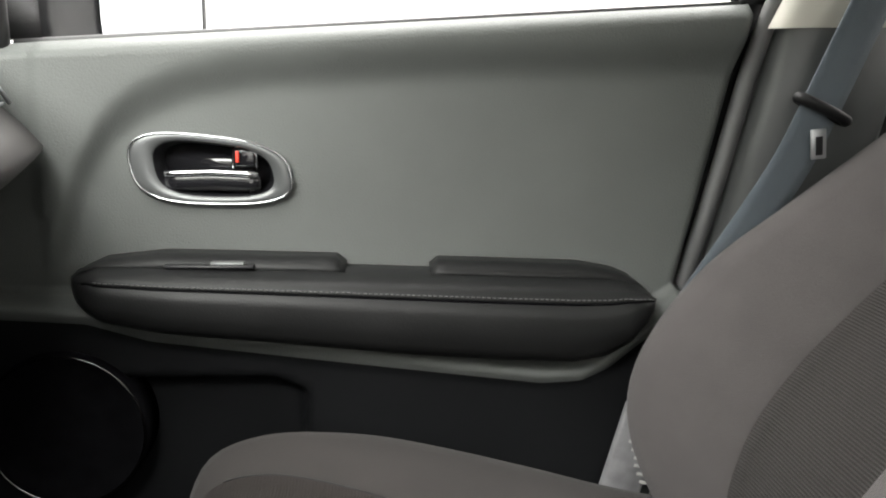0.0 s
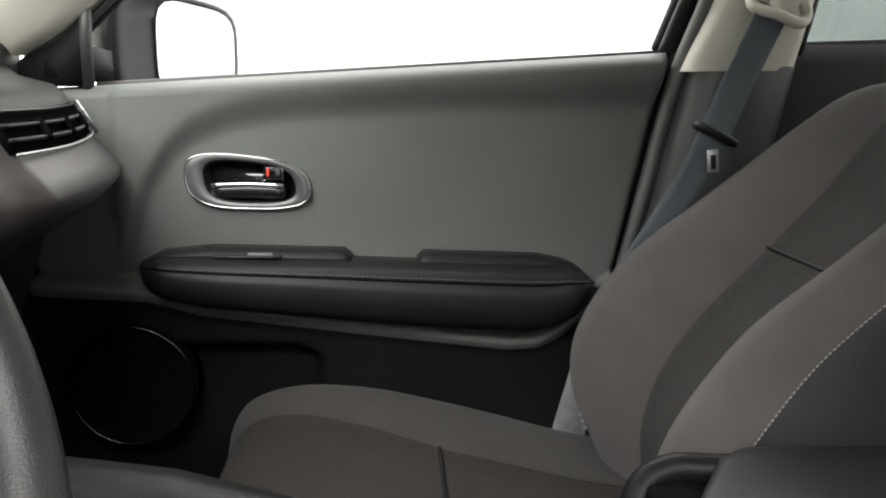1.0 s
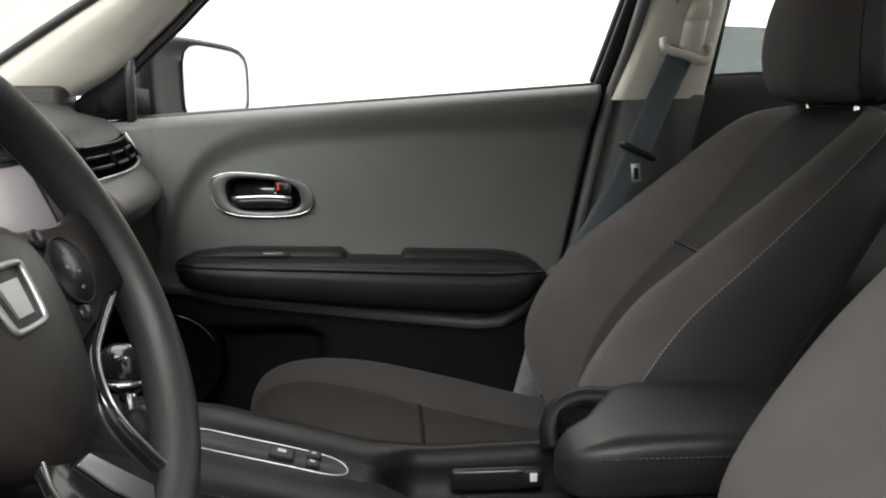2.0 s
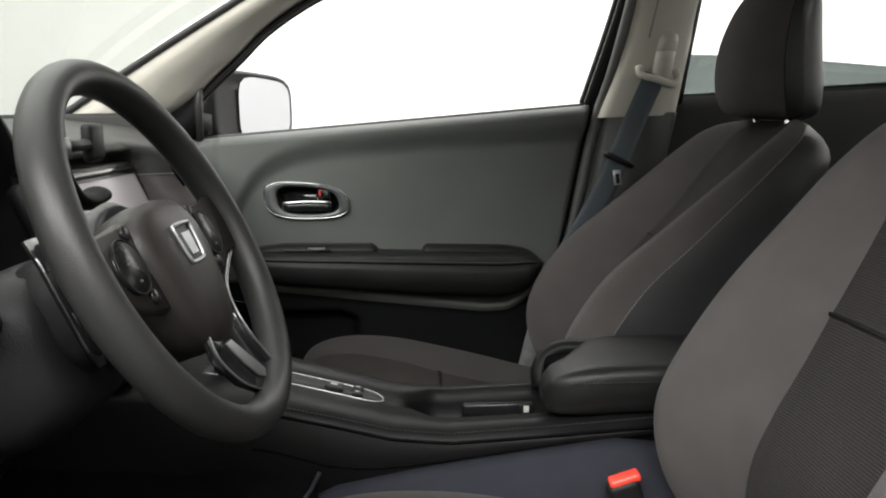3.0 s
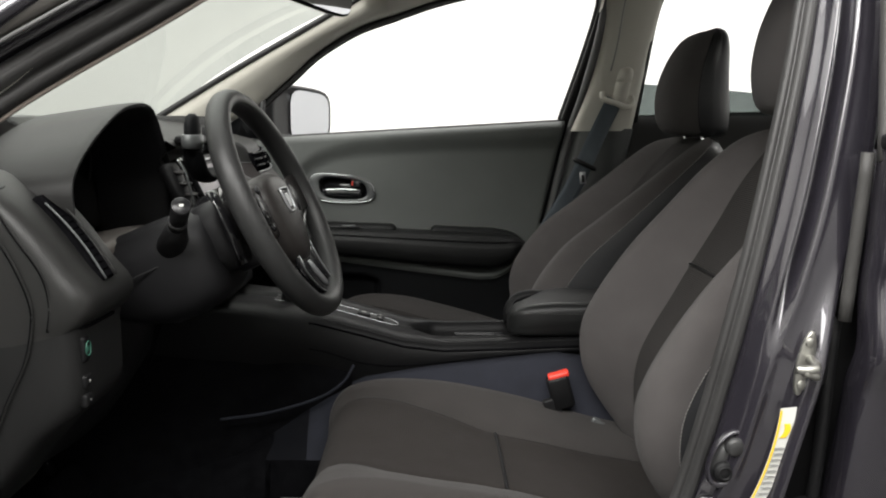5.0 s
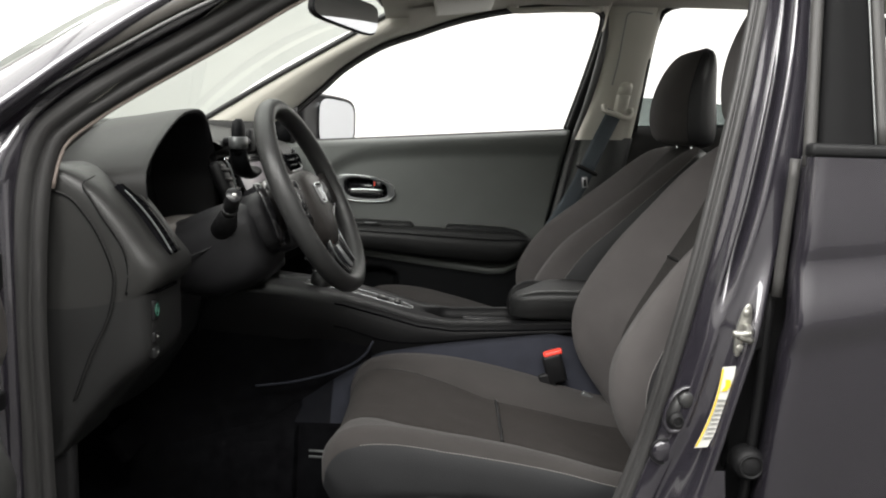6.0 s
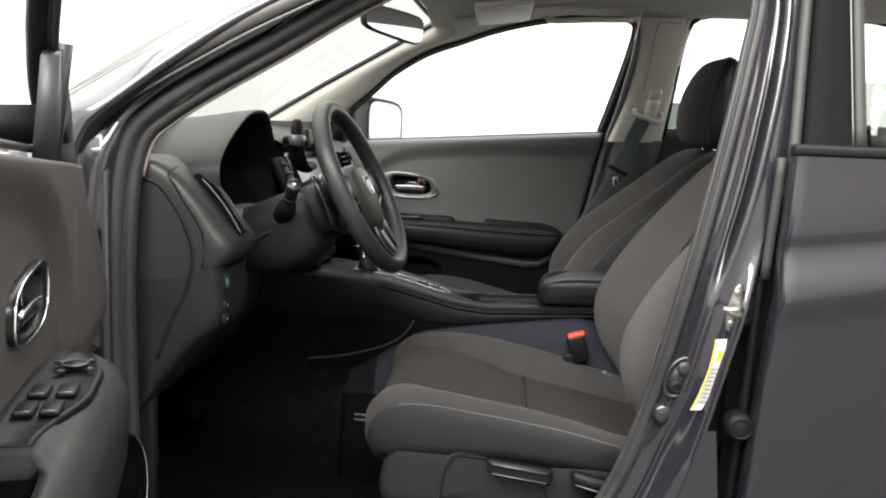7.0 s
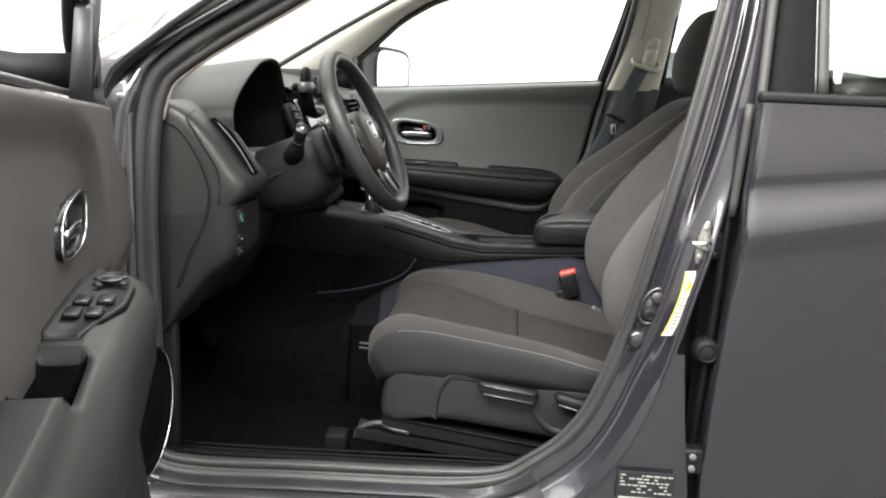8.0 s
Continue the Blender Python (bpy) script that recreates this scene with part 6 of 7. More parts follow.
arm = thing("console_armrest", (0.30, 0, 0.64), "black leatherette console armrest with stitched seam", "armrest")
secs = []
for x, k, zt in ((0.158, 0.35, 0.688), (0.163, 0.68, 0.700), (0.175, 0.88, 0.709), (0.20, 0.97, 0.715), (0.225, 1.0, 0.717), (0.25, 1.0, 0.719), (0.275, 1.0, 0.720), (0.30, 1.0, 0.721), (0.33, 1.0, 0.721), (0.42, 1.0, 0.720), (0.455, 0.96, 0.716), (0.47, 0.8, 0.705)):
    zb = 0.650
    hw = 0.098 * (0.55 + 0.45 * k)
    prof = [(-0.80, 0.0), (-0.97, 0.22), (-1.0, 0.45), (-0.985, 0.66), (-0.97, 0.68), (-0.985, 0.70), (-0.93, 0.90), (-0.80, 0.985), (-0.5, 1.0), (0, 1.0), (0.5, 1.0), (0.80, 0.98), (0.95, 0.86), (1.0, 0.5), (0.97, 0.2), (0.8, 0.0)]
    zc = zb + (zt - zb) * 0.5
    far = lerp_table(((0.158, -0.030), (0.175, -0.018), (0.20, -0.002), (0.225, 0.040), (0.25, 0.080), (0.275, 0.098), (0.33, 0.098)), x)[0]
    secs.append(spline([V(x, -hw + (hw + far) * (y + 1) / 2, zc + (zt - zb) * (0.5 + 0.5 * k) * (z - 0.5)) for y, z in prof], 48, True))
lid = part("pad", loft(secs), M_LEATHER, arm, "padded lid")
sm = [V(x, -0.0975, 0.6995) for x in np.linspace(0.20, 0.45, 30)]
part("stitching", stitches([V(0.172, -0.083, 0.693)] + sm, 0.006, 0.004, 0.0007), M_BLACKTHREAD, lid)
part("hinge_base", rbox((0.34, 0, 0.640), (0.20, 0.17, 0.022), 0.006), M_MATTBLACK, arm)
part("grip_loop", tube(spline([V(0.176, 0.058, 0.642), V(0.174, 0.068, 0.664), V(0.186, 0.079, 0.686), V(0.212, 0.081, 0.6985), V(0.245, 0.074, 0.7005), V(0.29, 0.066, 0.7045)], 30), 0.0150, 16), M_CONSOLE, arm, "curved front grip of the lid")

# solid near-black block that fills the hollow and stands in for its shade
part("grip_shade", rbox((0.225, 0.040, 0.674), (0.090, 0.075, 0.040), 0.012), M_CARPET, arm, "dark block for the shade in the hollow behind the grip")

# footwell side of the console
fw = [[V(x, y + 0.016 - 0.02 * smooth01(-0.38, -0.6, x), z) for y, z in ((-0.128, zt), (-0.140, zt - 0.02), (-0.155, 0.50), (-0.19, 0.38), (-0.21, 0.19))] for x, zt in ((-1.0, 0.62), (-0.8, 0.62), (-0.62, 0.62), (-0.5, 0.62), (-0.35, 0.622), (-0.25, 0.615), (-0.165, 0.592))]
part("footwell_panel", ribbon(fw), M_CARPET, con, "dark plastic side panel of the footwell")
edge_ = spline([V(-0.159, -0.150, 0.603), V(-0.180, -0.160, 0.570), V(-0.228, -0.170, 0.540), V(-0.325, -0.182, 0.513), V(-0.42, -0.188, 0.500)], 24)
part("footwell_line", tube(edge_, 0.003, 6), M_TUNNEL, con)


# ---- seats ----
def back_sections(front, rear, half, yc, dish, inner):
    """Rings of the backrest from the base to the top. front and rear: (x, z) lines; half: half-widths; dish: depth of the middle; inner: half-width of the insert as a share."""
    m = 40
    F = spline([V(x, 0, z) for x, z in front], m)
    R = spline([V(x, 0, z) for x, z in rear], m)
    rings = []
    for k in range(m):
        v = k / (m - 1)
        w = lerp_table(half, v)[0]
        c = lerp_table(dish, v)[0]
        wi_far, wi_near = lerp_table(inner, v)

        def side(wi):
            return [(0.0, c), (wi * 0.5, c), (wi * 0.82, c * 0.97), (wi - 0.02, c * 0.92), (wi, c * 0.96), (wi + 0.02, c * 0.88), (wi * 0.5 + 0.40, c * 0.45), (wi * 0.25 + 0.60, c * 0.12), (0.80, 0.0), (0.88, 0.02), (0.94, 0.11), (0.962, 0.19), (0.975, 0.235), (0.985, 0.28), (1.0, 0.45), (1.0, 0.64), (0.96, 0.85), (0.86, 0.96), (0.6, 1.0), (0.3, 1.01)]

        prof = side(wi_far)
        full = prof + [(0.0, 1.01)] + [(-u, f) for u, f in reversed(side(wi_near)[1:])]
        rings.append([F[k].lerp(R[k], f) + V(0, yc + w * u, 0) for u, f in full])
    return rings, len(prof)


def split_loft(rings, regions):
    """One mesh for each region of (column from, column to, row from, row to); columns wrap round."""
    n = len(rings[0])
    out = []
    for cols, r0, r1 in regions:
        bm = bmesh.new()
        grid = {}
        for j in range(r0, r1 + 1):
            for c in set(cols) | {(k + 1) % n for k in cols}:
                grid[j, c] = bm.verts.new(rings[j][c])
        for j in range(r0, r1):
            for c in cols:
                d = (c + 1) % n
                bm.faces.new((grid[j, c], grid[j, d], grid[j + 1, d], grid[j + 1, c]))
        # cloth coordinates in metres: across and along the panel
        uv = bm.loops.layers.uv.new("cloth")
        place = {}
        run = 0.0
        for j in range(r0, r1 + 1):
            if j > r0:
                run += (rings[j][0] - rings[j - 1][0]).length
            for c in set(cols) | {(k + 1) % n for k in cols}:
                place[grid[j, c]] = (rings[j][c].y, run)
        for face in bm.faces:
            for loop_ in face.loops:
                loop_[uv].uv = place[loop_.vert]
        out.append(bm)
    return out


def outward(bm, centre):
    """Faces turned away from a centre line."""
    bm.normal_update()
    s = sum((f.calc_center_median() - centre).dot(f.normal) * f.calc_area() for f in bm.faces)
    if s < 0:
        bmesh.ops.reverse_faces(bm, faces=bm.faces)
    return bm


def soften_top(rings, k0, pull):
    """Draws the last rings together so that the top is round."""
    m = len(rings)
    for j in range(k0, m):
        t = (j - k0) / (m - 1 - k0)
        c = sum(rings[j], V(0, 0, 0)) / len(rings[j])
        s = 1 - pull * t ** 3
        rings[j] = [c + (p - c) * s for p in rings[j]]
    return rings


def car_seat(name, yc, front, rear, half, dish, cush, headrest, label, inner, shift):
    seat = thing(name, (0.1, yc, 0.22), label, "car seat", group="front seats")
    rings, half_n = back_sections(front, rear, half, yc, dish, inner)
    rings = soften_top(rings, 34, 0.45)
    n = len(rings[0])
    m = len(rings) - 1
    ins = [c % n for c in range(-4, 4)]
    bol_l = list(range(4, 12))
    bol_r = [(n - 12 + k) for k in range(0, 8)]
    side_l = list(range(12, half_n))
    side_r = list(range(half_n, n - 12))
    cut = 22
    cen = V(rings[20][0].x + 0.06, yc, rings[20][0].z)
    a, b, c, d, e = [outward(x, cen) for x in split_loft(rings, [(ins, 0, cut), (ins, cut, m), (bol_l, 0, m), (bol_r, 0, m), (side_l + side_r, 0, m)])]
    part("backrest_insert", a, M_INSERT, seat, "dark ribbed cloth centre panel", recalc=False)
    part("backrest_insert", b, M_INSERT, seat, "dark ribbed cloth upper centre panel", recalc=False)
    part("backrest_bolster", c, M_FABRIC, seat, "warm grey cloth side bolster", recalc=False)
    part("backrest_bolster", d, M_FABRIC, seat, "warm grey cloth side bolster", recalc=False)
    sh_ = part("backrest_shell", e, M_SEATSIDE, seat, "smooth dark grey vinyl seat side", recalc=False)
    cap = bmesh.new()
    cap.faces.new([cap.verts.new(p) for p in rings[-1]])
    part("backrest_top", cap, M_FABRIC, seat)
    seam = [rings[cut][c2 % n].copy() + V(-0.0015, 0, 0.001) for c2 in range(-4, 5)]
    part("cross_seam", tube(seam, 0.0026, 6), M_MATTBLACK, seat)
    for c2 in (4, n - 4):
        part("insert_seam", tube([r[c2] + V(0.002, 0, 0) for r in rings[1:38]], 0.0016, 6), M_MATTBLACK, seat)
    for c2 in (12, n - 12):
        part("stitching", stitches([r[c2] + V(-0.0012, 0.0012 * (1 if r[c2].y > yc else -1), 0.0004) for r in rings[2:38]], 0.0055, 0.0036, 0.0008), M_THREAD, seat, "light contrast stitching")
    # cushion
    m2 = 44
    T = spline([V(x + shift, 0, z) for x, z in cush["top"]], m2)
    B = spline([V(x + shift, 0, z) for x, z in cush["bottom"]], m2)
    crings = []
    for k in range(m2):
        v = k / (m2 - 1)
        w = lerp_table(cush["half"], v)[0]
        dp = lerp_table(cush["dish"], v)[0]
        wi_far, wi_near = lerp_table(cush["insert"], v)

        def half_section(wi):
            return [(0.0, dp), (wi * 0.5, dp), (wi * 0.85, dp * 0.95), (wi * 0.97, dp * 0.90), (wi, dp * 0.96), (wi * 1.03, dp * 0.85), ((wi * 1.03 + 0.83) / 2, dp * 0.40), (0.83, 0.02), (0.88, 0.0), (0.94, 0.05), (0.975, 0.13), (0.985, 0.165), (0.995, 0.22), (1.0, 0.42), (0.99, 0.7), (0.96, 0.95), (0.7, 1.0)]

        prof = half_section(wi_far)
        full = prof + [(0.0, 1.0)] + [(-u, f) for u, f in reversed(half_section(wi_near)[1:])]
        sag = lerp_table(cush["sag"], v)[0]
        crings.append([T[k].lerp(B[k], f) + V(0, yc + w * u, -sag * smooth01(0.1, 0.9, -u) * (1 - f)) for u, f in full])
    hn = len(prof)
    n2 = len(crings[0])
    ins2 = [c % n2 for c in range(-4, 4)]
    cut2 = 23
    cen = V(shift + 0.1, yc, 0.50)
    regs = [(ins2, 0, cut2), (ins2, cut2, m2 - 1), (list(range(4, 11)), 0, m2 - 1), ([n2 - 11 + k for k in range(7)], 0, m2 - 1), (list(range(11, hn)) + list(range(hn, n2 - 11)), 0, m2 - 1)]
    a, b, c, d, e = [outward(x, cen) for x in split_loft(crings, regs)]
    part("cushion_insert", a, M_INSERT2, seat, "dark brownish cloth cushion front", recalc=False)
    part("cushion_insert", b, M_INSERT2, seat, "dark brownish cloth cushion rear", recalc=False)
    part("cushion_bolster", c, M_CUSHION, seat, "warm grey cloth cushion bolster, darkened for shade", recalc=False)
    part("cushion_bolster", d, M_CUSHION, seat, "warm grey cloth cushion bolster, darkened for shade", recalc=False)
    part("cushion_side", e, M_SEATSIDE, seat, "dark vinyl cushion side", recalc=False)
    cap = bmesh.new()
    cap.faces.new([cap.verts.new(p) for p in crings[0]])
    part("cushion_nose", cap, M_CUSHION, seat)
    part("cross_seam", tube([crings[cut2][c2 % n2] + V(0, 0, 0.0012) for c2 in range(-4, 5)], 0.0030, 6), M_MATTBLACK, seat)
    for c2 in (11, n2 - 11):
        part("stitching", stitches([r[c2] + V(0, 0.0010 * (1 if r[c2].y > yc else -1), 0.0012) for r in crings[8:42]], 0.0055, 0.0036, 0.0008), M_THREAD, seat, "light contrast stitching")
    for c2 in (4, n2 - 4):
        part("insert_seam", tube([r[c2] for r in crings[7:42]], 0.0016, 6), M_MATTBLACK, seat)
    # headrest on two posts
    hx0, hz0, hz1, lean = headrest
    hr = []
    for f, w, dep in spline([V(0.0, 0.085, 0.050), V(0.02, 0.108, 0.066), V(0.08, 0.122, 0.078), V(0.25, 0.128, 0.084), V(0.5, 0.125, 0.079), V(0.75, 0.115, 0.066), V(0.90, 0.100, 0.052), V(0.97, 0.084, 0.038), V(1.0, 0.060, 0.022)], 27):
        z = hz0 + (hz1 - hz0) * f
        xc = hx0 + lean * f - 0.018 * math.sin(math.pi * f)
        ring = []
        for j in range(36):
            aa = 2 * math.pi * j / 36
            cc, ss = math.cos(aa), math.sin(aa)
            r = (abs(cc) ** 2.5 + abs(ss) ** 2.5) ** (-1 / 2.5)
            ring.append(V(xc + dep * r * cc - (0.012 * (abs(ss) ** 2) * -1 if cc < 0 else 0), yc + w * r * ss * (1.0 if cc > -0.4 else 0.96), z + 0.012 * (1 if cc < 0 else -0.6) * abs(cc) * (0.5 - f)))
        hr.append(ring)
    nh = 36
    faces_f = [j for j in range(nh) if 11 <= j < 25]
    faces_b = [j for j in range(nh) if not 11 <= j < 25]
    fa, fb = [outward(x, V(hx0, yc, (hz0 + hz1) / 2)) for x in split_loft(hr, [(faces_f, 0, 26), (faces_b, 0, 26)])]
    head_ = part("headrest", fa, M_FABRIC, seat, "grey cloth headrest front", recalc=False)
    part("headrest_back", fb, M_SEATSIDE, head_, "dark vinyl headrest sides and back", recalc=False)
    for ring in (hr[0], hr[-1]):
        cap = bmesh.new()
        cap.faces.new([cap.verts.new(p) for p in ring])
        part("headrest_cap", cap, M_FABRIC, head_)
    for c2 in (11, 25):
        part("headrest_seam", tube([r[c2] for r in hr[2:25]], 0.0018, 6), M_MATTBLACK, head_)
    for dy in (-0.070, 0.070):
        px = hx0 + 0.005
        post = part("headrest_post", cyl((px + 0.012, yc + dy, hz0 - 0.10), (px, yc + dy, hz0 + 0.03), 0.0065, 14), M_CHROME, seat, "chrome headrest post")
        part("post_guide", cyl((px + 0.004, yc + dy, hz0 - 0.022), (px + 0.002, yc + dy, hz0 - 0.008), 0.014, 14), M_MATTBLACK, post)
    return seat, crings


HALF = ((0.0, 0.215), (0.15, 0.245), (0.35, 0.25), (0.6, 0.243), (0.8, 0.236), (0.92, 0.222), (1.0, 0.205))
DISH = ((0.0, 0.30), (0.2, 0.40), (0.45, 0.44), (0.7, 0.42), (0.9, 0.28), (1.0, 0.15))
CUSHION = {"top": ((-0.205, 0.470), (-0.200, 0.525), (-0.170, 0.570), (-0.10, 0.592), (0.0, 0.588), (0.10, 0.567), (0.20, 0.542), (0.30, 0.515), (0.42, 0.49)),
           "bottom": ((-0.175, 0.425), (-0.160, 0.430), (-0.13, 0.435), (-0.07, 0.440), (0.02, 0.445), (0.11, 0.445), (0.20, 0.44), (0.30, 0.43), (0.42, 0.42)),
           "half": ((0.0, 0.225), (0.06, 0.245), (0.15, 0.256), (0.5, 0.262), (1.0, 0.25)),
           "dish": ((0.0, 0.10), (0.2, 0.14), (0.5, 0.26), (0.8, 0.30), (1.0, 0.30)),
           "insert": ((0.0, 0.76, 0.76), (0.25, 0.66, 0.66), (0.50, 0.47, 0.47), (0.58, 0.43, 0.43), (1.0, 0.43, 0.43)),
           "sag": ((0.0, 0.0), (1.0, 0.0))}
# the driver's seat is worn in: a deeper middle and a lower outer edge
DRIVER_CUSHION = dict(CUSHION)
DRIVER_CUSHION["half"] = ((0.0, 0.225), (0.06, 0.245), (0.15, 0.256), (0.5, 0.262), (1.0, 0.25))
DRIVER_CUSHION["dish"] = ((0.0, 0.10), (0.2, 0.16), (0.5, 0.42), (0.8, 0.42), (1.0, 0.40))
DRIVER_CUSHION["insert"] = ((0.0, 0.78, 0.40), (0.14, 0.78, 0.42), (0.27, 0.71, 0.55), (0.34, 0.63, 0.54), (0.41, 0.545, 0.51), (0.48, 0.456, 0.47), (0.55, 0.40, 0.47), (0.65, 0.385, 0.52), (1.0, 0.40, 0.58))
DRIVER_CUSHION["sag"] = ((0.0, -0.010), (0.2, -0.002), (0.4, 0.012), (1.0, 0.004))
DRIVER_CUSHION["top"] = ((-0.205, 0.470), (-0.200, 0.525), (-0.170, 0.566), (-0.10, 0.584), (0.0, 0.582), (0.10, 0.566), (0.20, 0.544), (0.30, 0.515), (0.42, 0.49))
DRIVER_HALF = [(v, w + 0.018) for v, w in HALF]
DRIVER_INNER = ((0.0, 0.60, 0.50), (0.15, 0.53, 0.62), (0.35, 0.45, 0.69), (0.50, 0.47, 0.69), (0.60, 0.51, 0.68), (0.70, 0.58, 0.66), (1.0, 0.58, 0.62))

driver_seat, _ = car_seat("driver_seat", -0.405,
         ((0.384, 0.476), (0.305, 0.590), (0.285, 0.676), (0.303, 0.745), (0.366, 0.847), (0.440, 0.935), (0.511, 1.015), (0.575, 1.072), (0.625, 1.100)),
         ((0.480, 0.44), (0.500, 0.54), (0.520, 0.62), (0.550, 0.70), (0.595, 0.80), (0.640, 0.90), (0.675, 0.98), (0.690, 1.04), (0.695, 1.07)),
         DRIVER_HALF, DISH, DRIVER_CUSHION, (0.606, 1.100, 1.385, 0.03), "driver seat in warm grey cloth with dark ribbed centre", DRIVER_INNER, 0.0)
passenger_seat, _ = car_seat("passenger_seat", 0.365,
         ((0.270, 0.490), (0.226, 0.600), (0.232, 0.690), (0.300, 0.795), (0.400, 0.878), (0.490, 0.950), (0.570, 1.015), (0.622, 1.052), (0.660, 1.066)),
         ((0.420, 0.45), (0.450, 0.54), (0.490, 0.63), (0.540, 0.72), (0.595, 0.81), (0.645, 0.90), (0.685, 0.965), (0.705, 1.01), (0.712, 1.035)),
         HALF, DISH, CUSHION, (0.660, 1.062, 1.326, 0.02), "front passenger seat in warm grey cloth with dark vinyl sides", ((0.0, 0.42, 0.60), (0.5, 0.38, 0.66), (1.0, 0.42, 0.62)), -0.085)

# driver seat base: side shield, lever, rails, front handle
base_ = driver_seat
out_line = [(-0.166, 0.356), (-0.170, 0.395), (-0.160, 0.440), (-0.140, 0.465), (-0.105, 0.476), (-0.02, 0.477), (0.10, 0.468), (0.21, 0.461), (0.33, 0.452), (0.40, 0.44), (0.40, 0.32), (0.25, 0.335), (0.10, 0.350), (-0.05, 0.364), (-0.14, 0.352)]
shape = spline([V(x, -0.632, z) for x, z in out_line], 90, True)
cen = V(0.10, -0.632, 0.41)
part("side_shield", loft([[p + V(0, 0.06, 0) for p in shape], shape, [p.lerp(cen, 0.015) + V(0, -0.010, 0) for p in shape], [p.lerp(cen, 0.05) + V(0, -0.018, 0) for p in shape], [p.lerp(cen, 0.12) + V(0, -0.022, 0) for p in shape], [p.lerp(cen, 0.35) + V(0, -0.023, 0) for p in shape], [p.lerp(cen, 0.9) + V(0, -0.024, 0) for p in shape]]), M_SHIELD, base_, "dark grey plastic seat side shield")
step_in = spline([V(-0.049, 0, 0.366), V(-0.047, 0, 0.400), V(-0.042, 0, 0.430), V(-0.028, 0, 0.454), V(-0.010, 0, 0.464), V(0.05, 0, 0.461), V(0.13, 0, 0.457)], 40)
step_rows = []
for k, p in enumerate(step_in):
    out_ = V(-0.8, 0, 0.25).lerp(V(0.05, 0, 1.0), smooth01(8, 26, k)).normalized()
    step_rows.append([p + out_ * w + V(0, y, 0) for w, y in ((0.010, -0.6535), (0.004, -0.6575), (0.0, -0.6570), (-0.003, -0.6545))])
part("shield_step", ribbon(step_rows), M_SHIELD, base_, "raised edge of the shield")
part("shield_joint", tube([p + V(0.003, -0.656, -0.003) for p in step_in], 0.0016, 6), M_MATTBLACK, base_)
lev = part("height_lever", loft([[V(x, -0.657 - 0.016 * k + dy, zc + dz * k) for dy, dz in ((0.006, -0.016), (-0.010, -0.015), (-0.013, -0.006), (-0.009, 0.0), (-0.013, 0.006), (-0.010, 0.015), (0.006, 0.016))] for x, zc, k in ((0.040, 0.457, 0.25), (0.046, 0.453, 0.75), (0.06, 0.449, 0.95), (0.09, 0.446, 1.0), (0.13, 0.441, 1.0), (0.158, 0.438, 0.95), (0.167, 0.437, 0.5))]), M_MATTBLACK, base_, "black seat height lever")
for dz in (0.010, -0.009):
    part("lever_line", tube([V(0.052, -0.6865, 0.451 + dz), V(0.10, -0.6868, 0.445 + dz), V(0.155, -0.6865, 0.438 + dz)], 0.0016, 6), M_GREYBEZEL, lev)
sweep = spline([V(0.145, 0, 0.428), V(0.155, 0, 0.402), V(0.172, 0, 0.376), V(0.196, 0, 0.357), V(0.23, 0, 0.350), V(0.30, 0, 0.346)], 30)
part("lever_sweep", ribbon([[p + V(0.008, -0.654, 0.012) for p in sweep], [p + V(0.003, -0.660, 0.005) for p in sweep], [p + V(0.0, -0.660, 0.0) for p in sweep], [p + V(-0.003, -0.654, -0.003) for p in sweep]]), M_SHIELD, base_, "curved hollow behind the recline lever")
part("recline_lever", loft([[V(x, -0.658 - 0.012 * k + dy, zc + dz * k) for dy, dz in ((0.006, -0.014), (-0.010, -0.012), (-0.012, 0.0), (-0.010, 0.012), (0.006, 0.014))] for x, zc, k in ((0.203, 0.441, 0.4), (0.212, 0.437, 0.9), (0.25, 0.427, 1.0), (0.32, 0.420, 1.0), (0.35, 0.418, 0.5))]), M_MATTBLACK, base_, "black recline lever")
part("recline_line", tube([V(0.210, -0.681, 0.428), V(0.25, -0.682, 0.418), V(0.32, -0.682, 0.411)], 0.0014, 6), M_GREYBEZEL, base_)
for y in (-0.625, -0.165):
    rl = part("rail", loft([[V(x, y + dy, z + dz) for dy, dz in ((-0.022, -0.014), (0.022, -0.014), (0.022, 0.014), (-0.022, 0.014))] for x, z in ((-0.165, 0.345), (0.10, 0.312), (0.42, 0.272))]), M_MATTBLACK, base_, "black steel seat rail", smooth=False)
    part("rail_edge", tube([V(-0.165, y - 0.024, 0.360), V(0.42, y - 0.024, 0.287)], 0.003, 6), M_LOWTRIM, rl)
    part("lower_rail", loft([[V(x, y + dy, z + dz) for dy, dz in ((-0.028, -0.010), (0.028, -0.010), (0.028, 0.010), (-0.028, 0.010))] for x, z in ((-0.22, 0.318), (0.10, 0.282), (0.42, 0.245))]), M_MATTBLACK, rl, smooth=False)
    part("rail_foot", rbox((-0.265, y - 0.01, 0.275), (0.05, 0.05, 0.075), 0.008), M_LOWTRIM, rl)
    part("rail_bracket", tube(spline([V(-0.225, y - 0.012, 0.300), V(-0.213, y - 0.012, 0.325), V(-0.17, y - 0.014, 0.340), V(-0.145, y - 0.016, 0.330), V(-0.105, y - 0.018, 0.324)], 18), 0.008, 8, r2=0.006), M_RUBBER, rl, "black steel front bracket")
for dz in (0.004, -0.008):
    part("slide_bar", tube([V(-0.17, -0.405, 0.433 + dz), V(-0.262, -0.405, 0.436 + dz)], 0.0028, 8), M_GREYBEZEL, base_, "grey steel slide bar under the cushion")
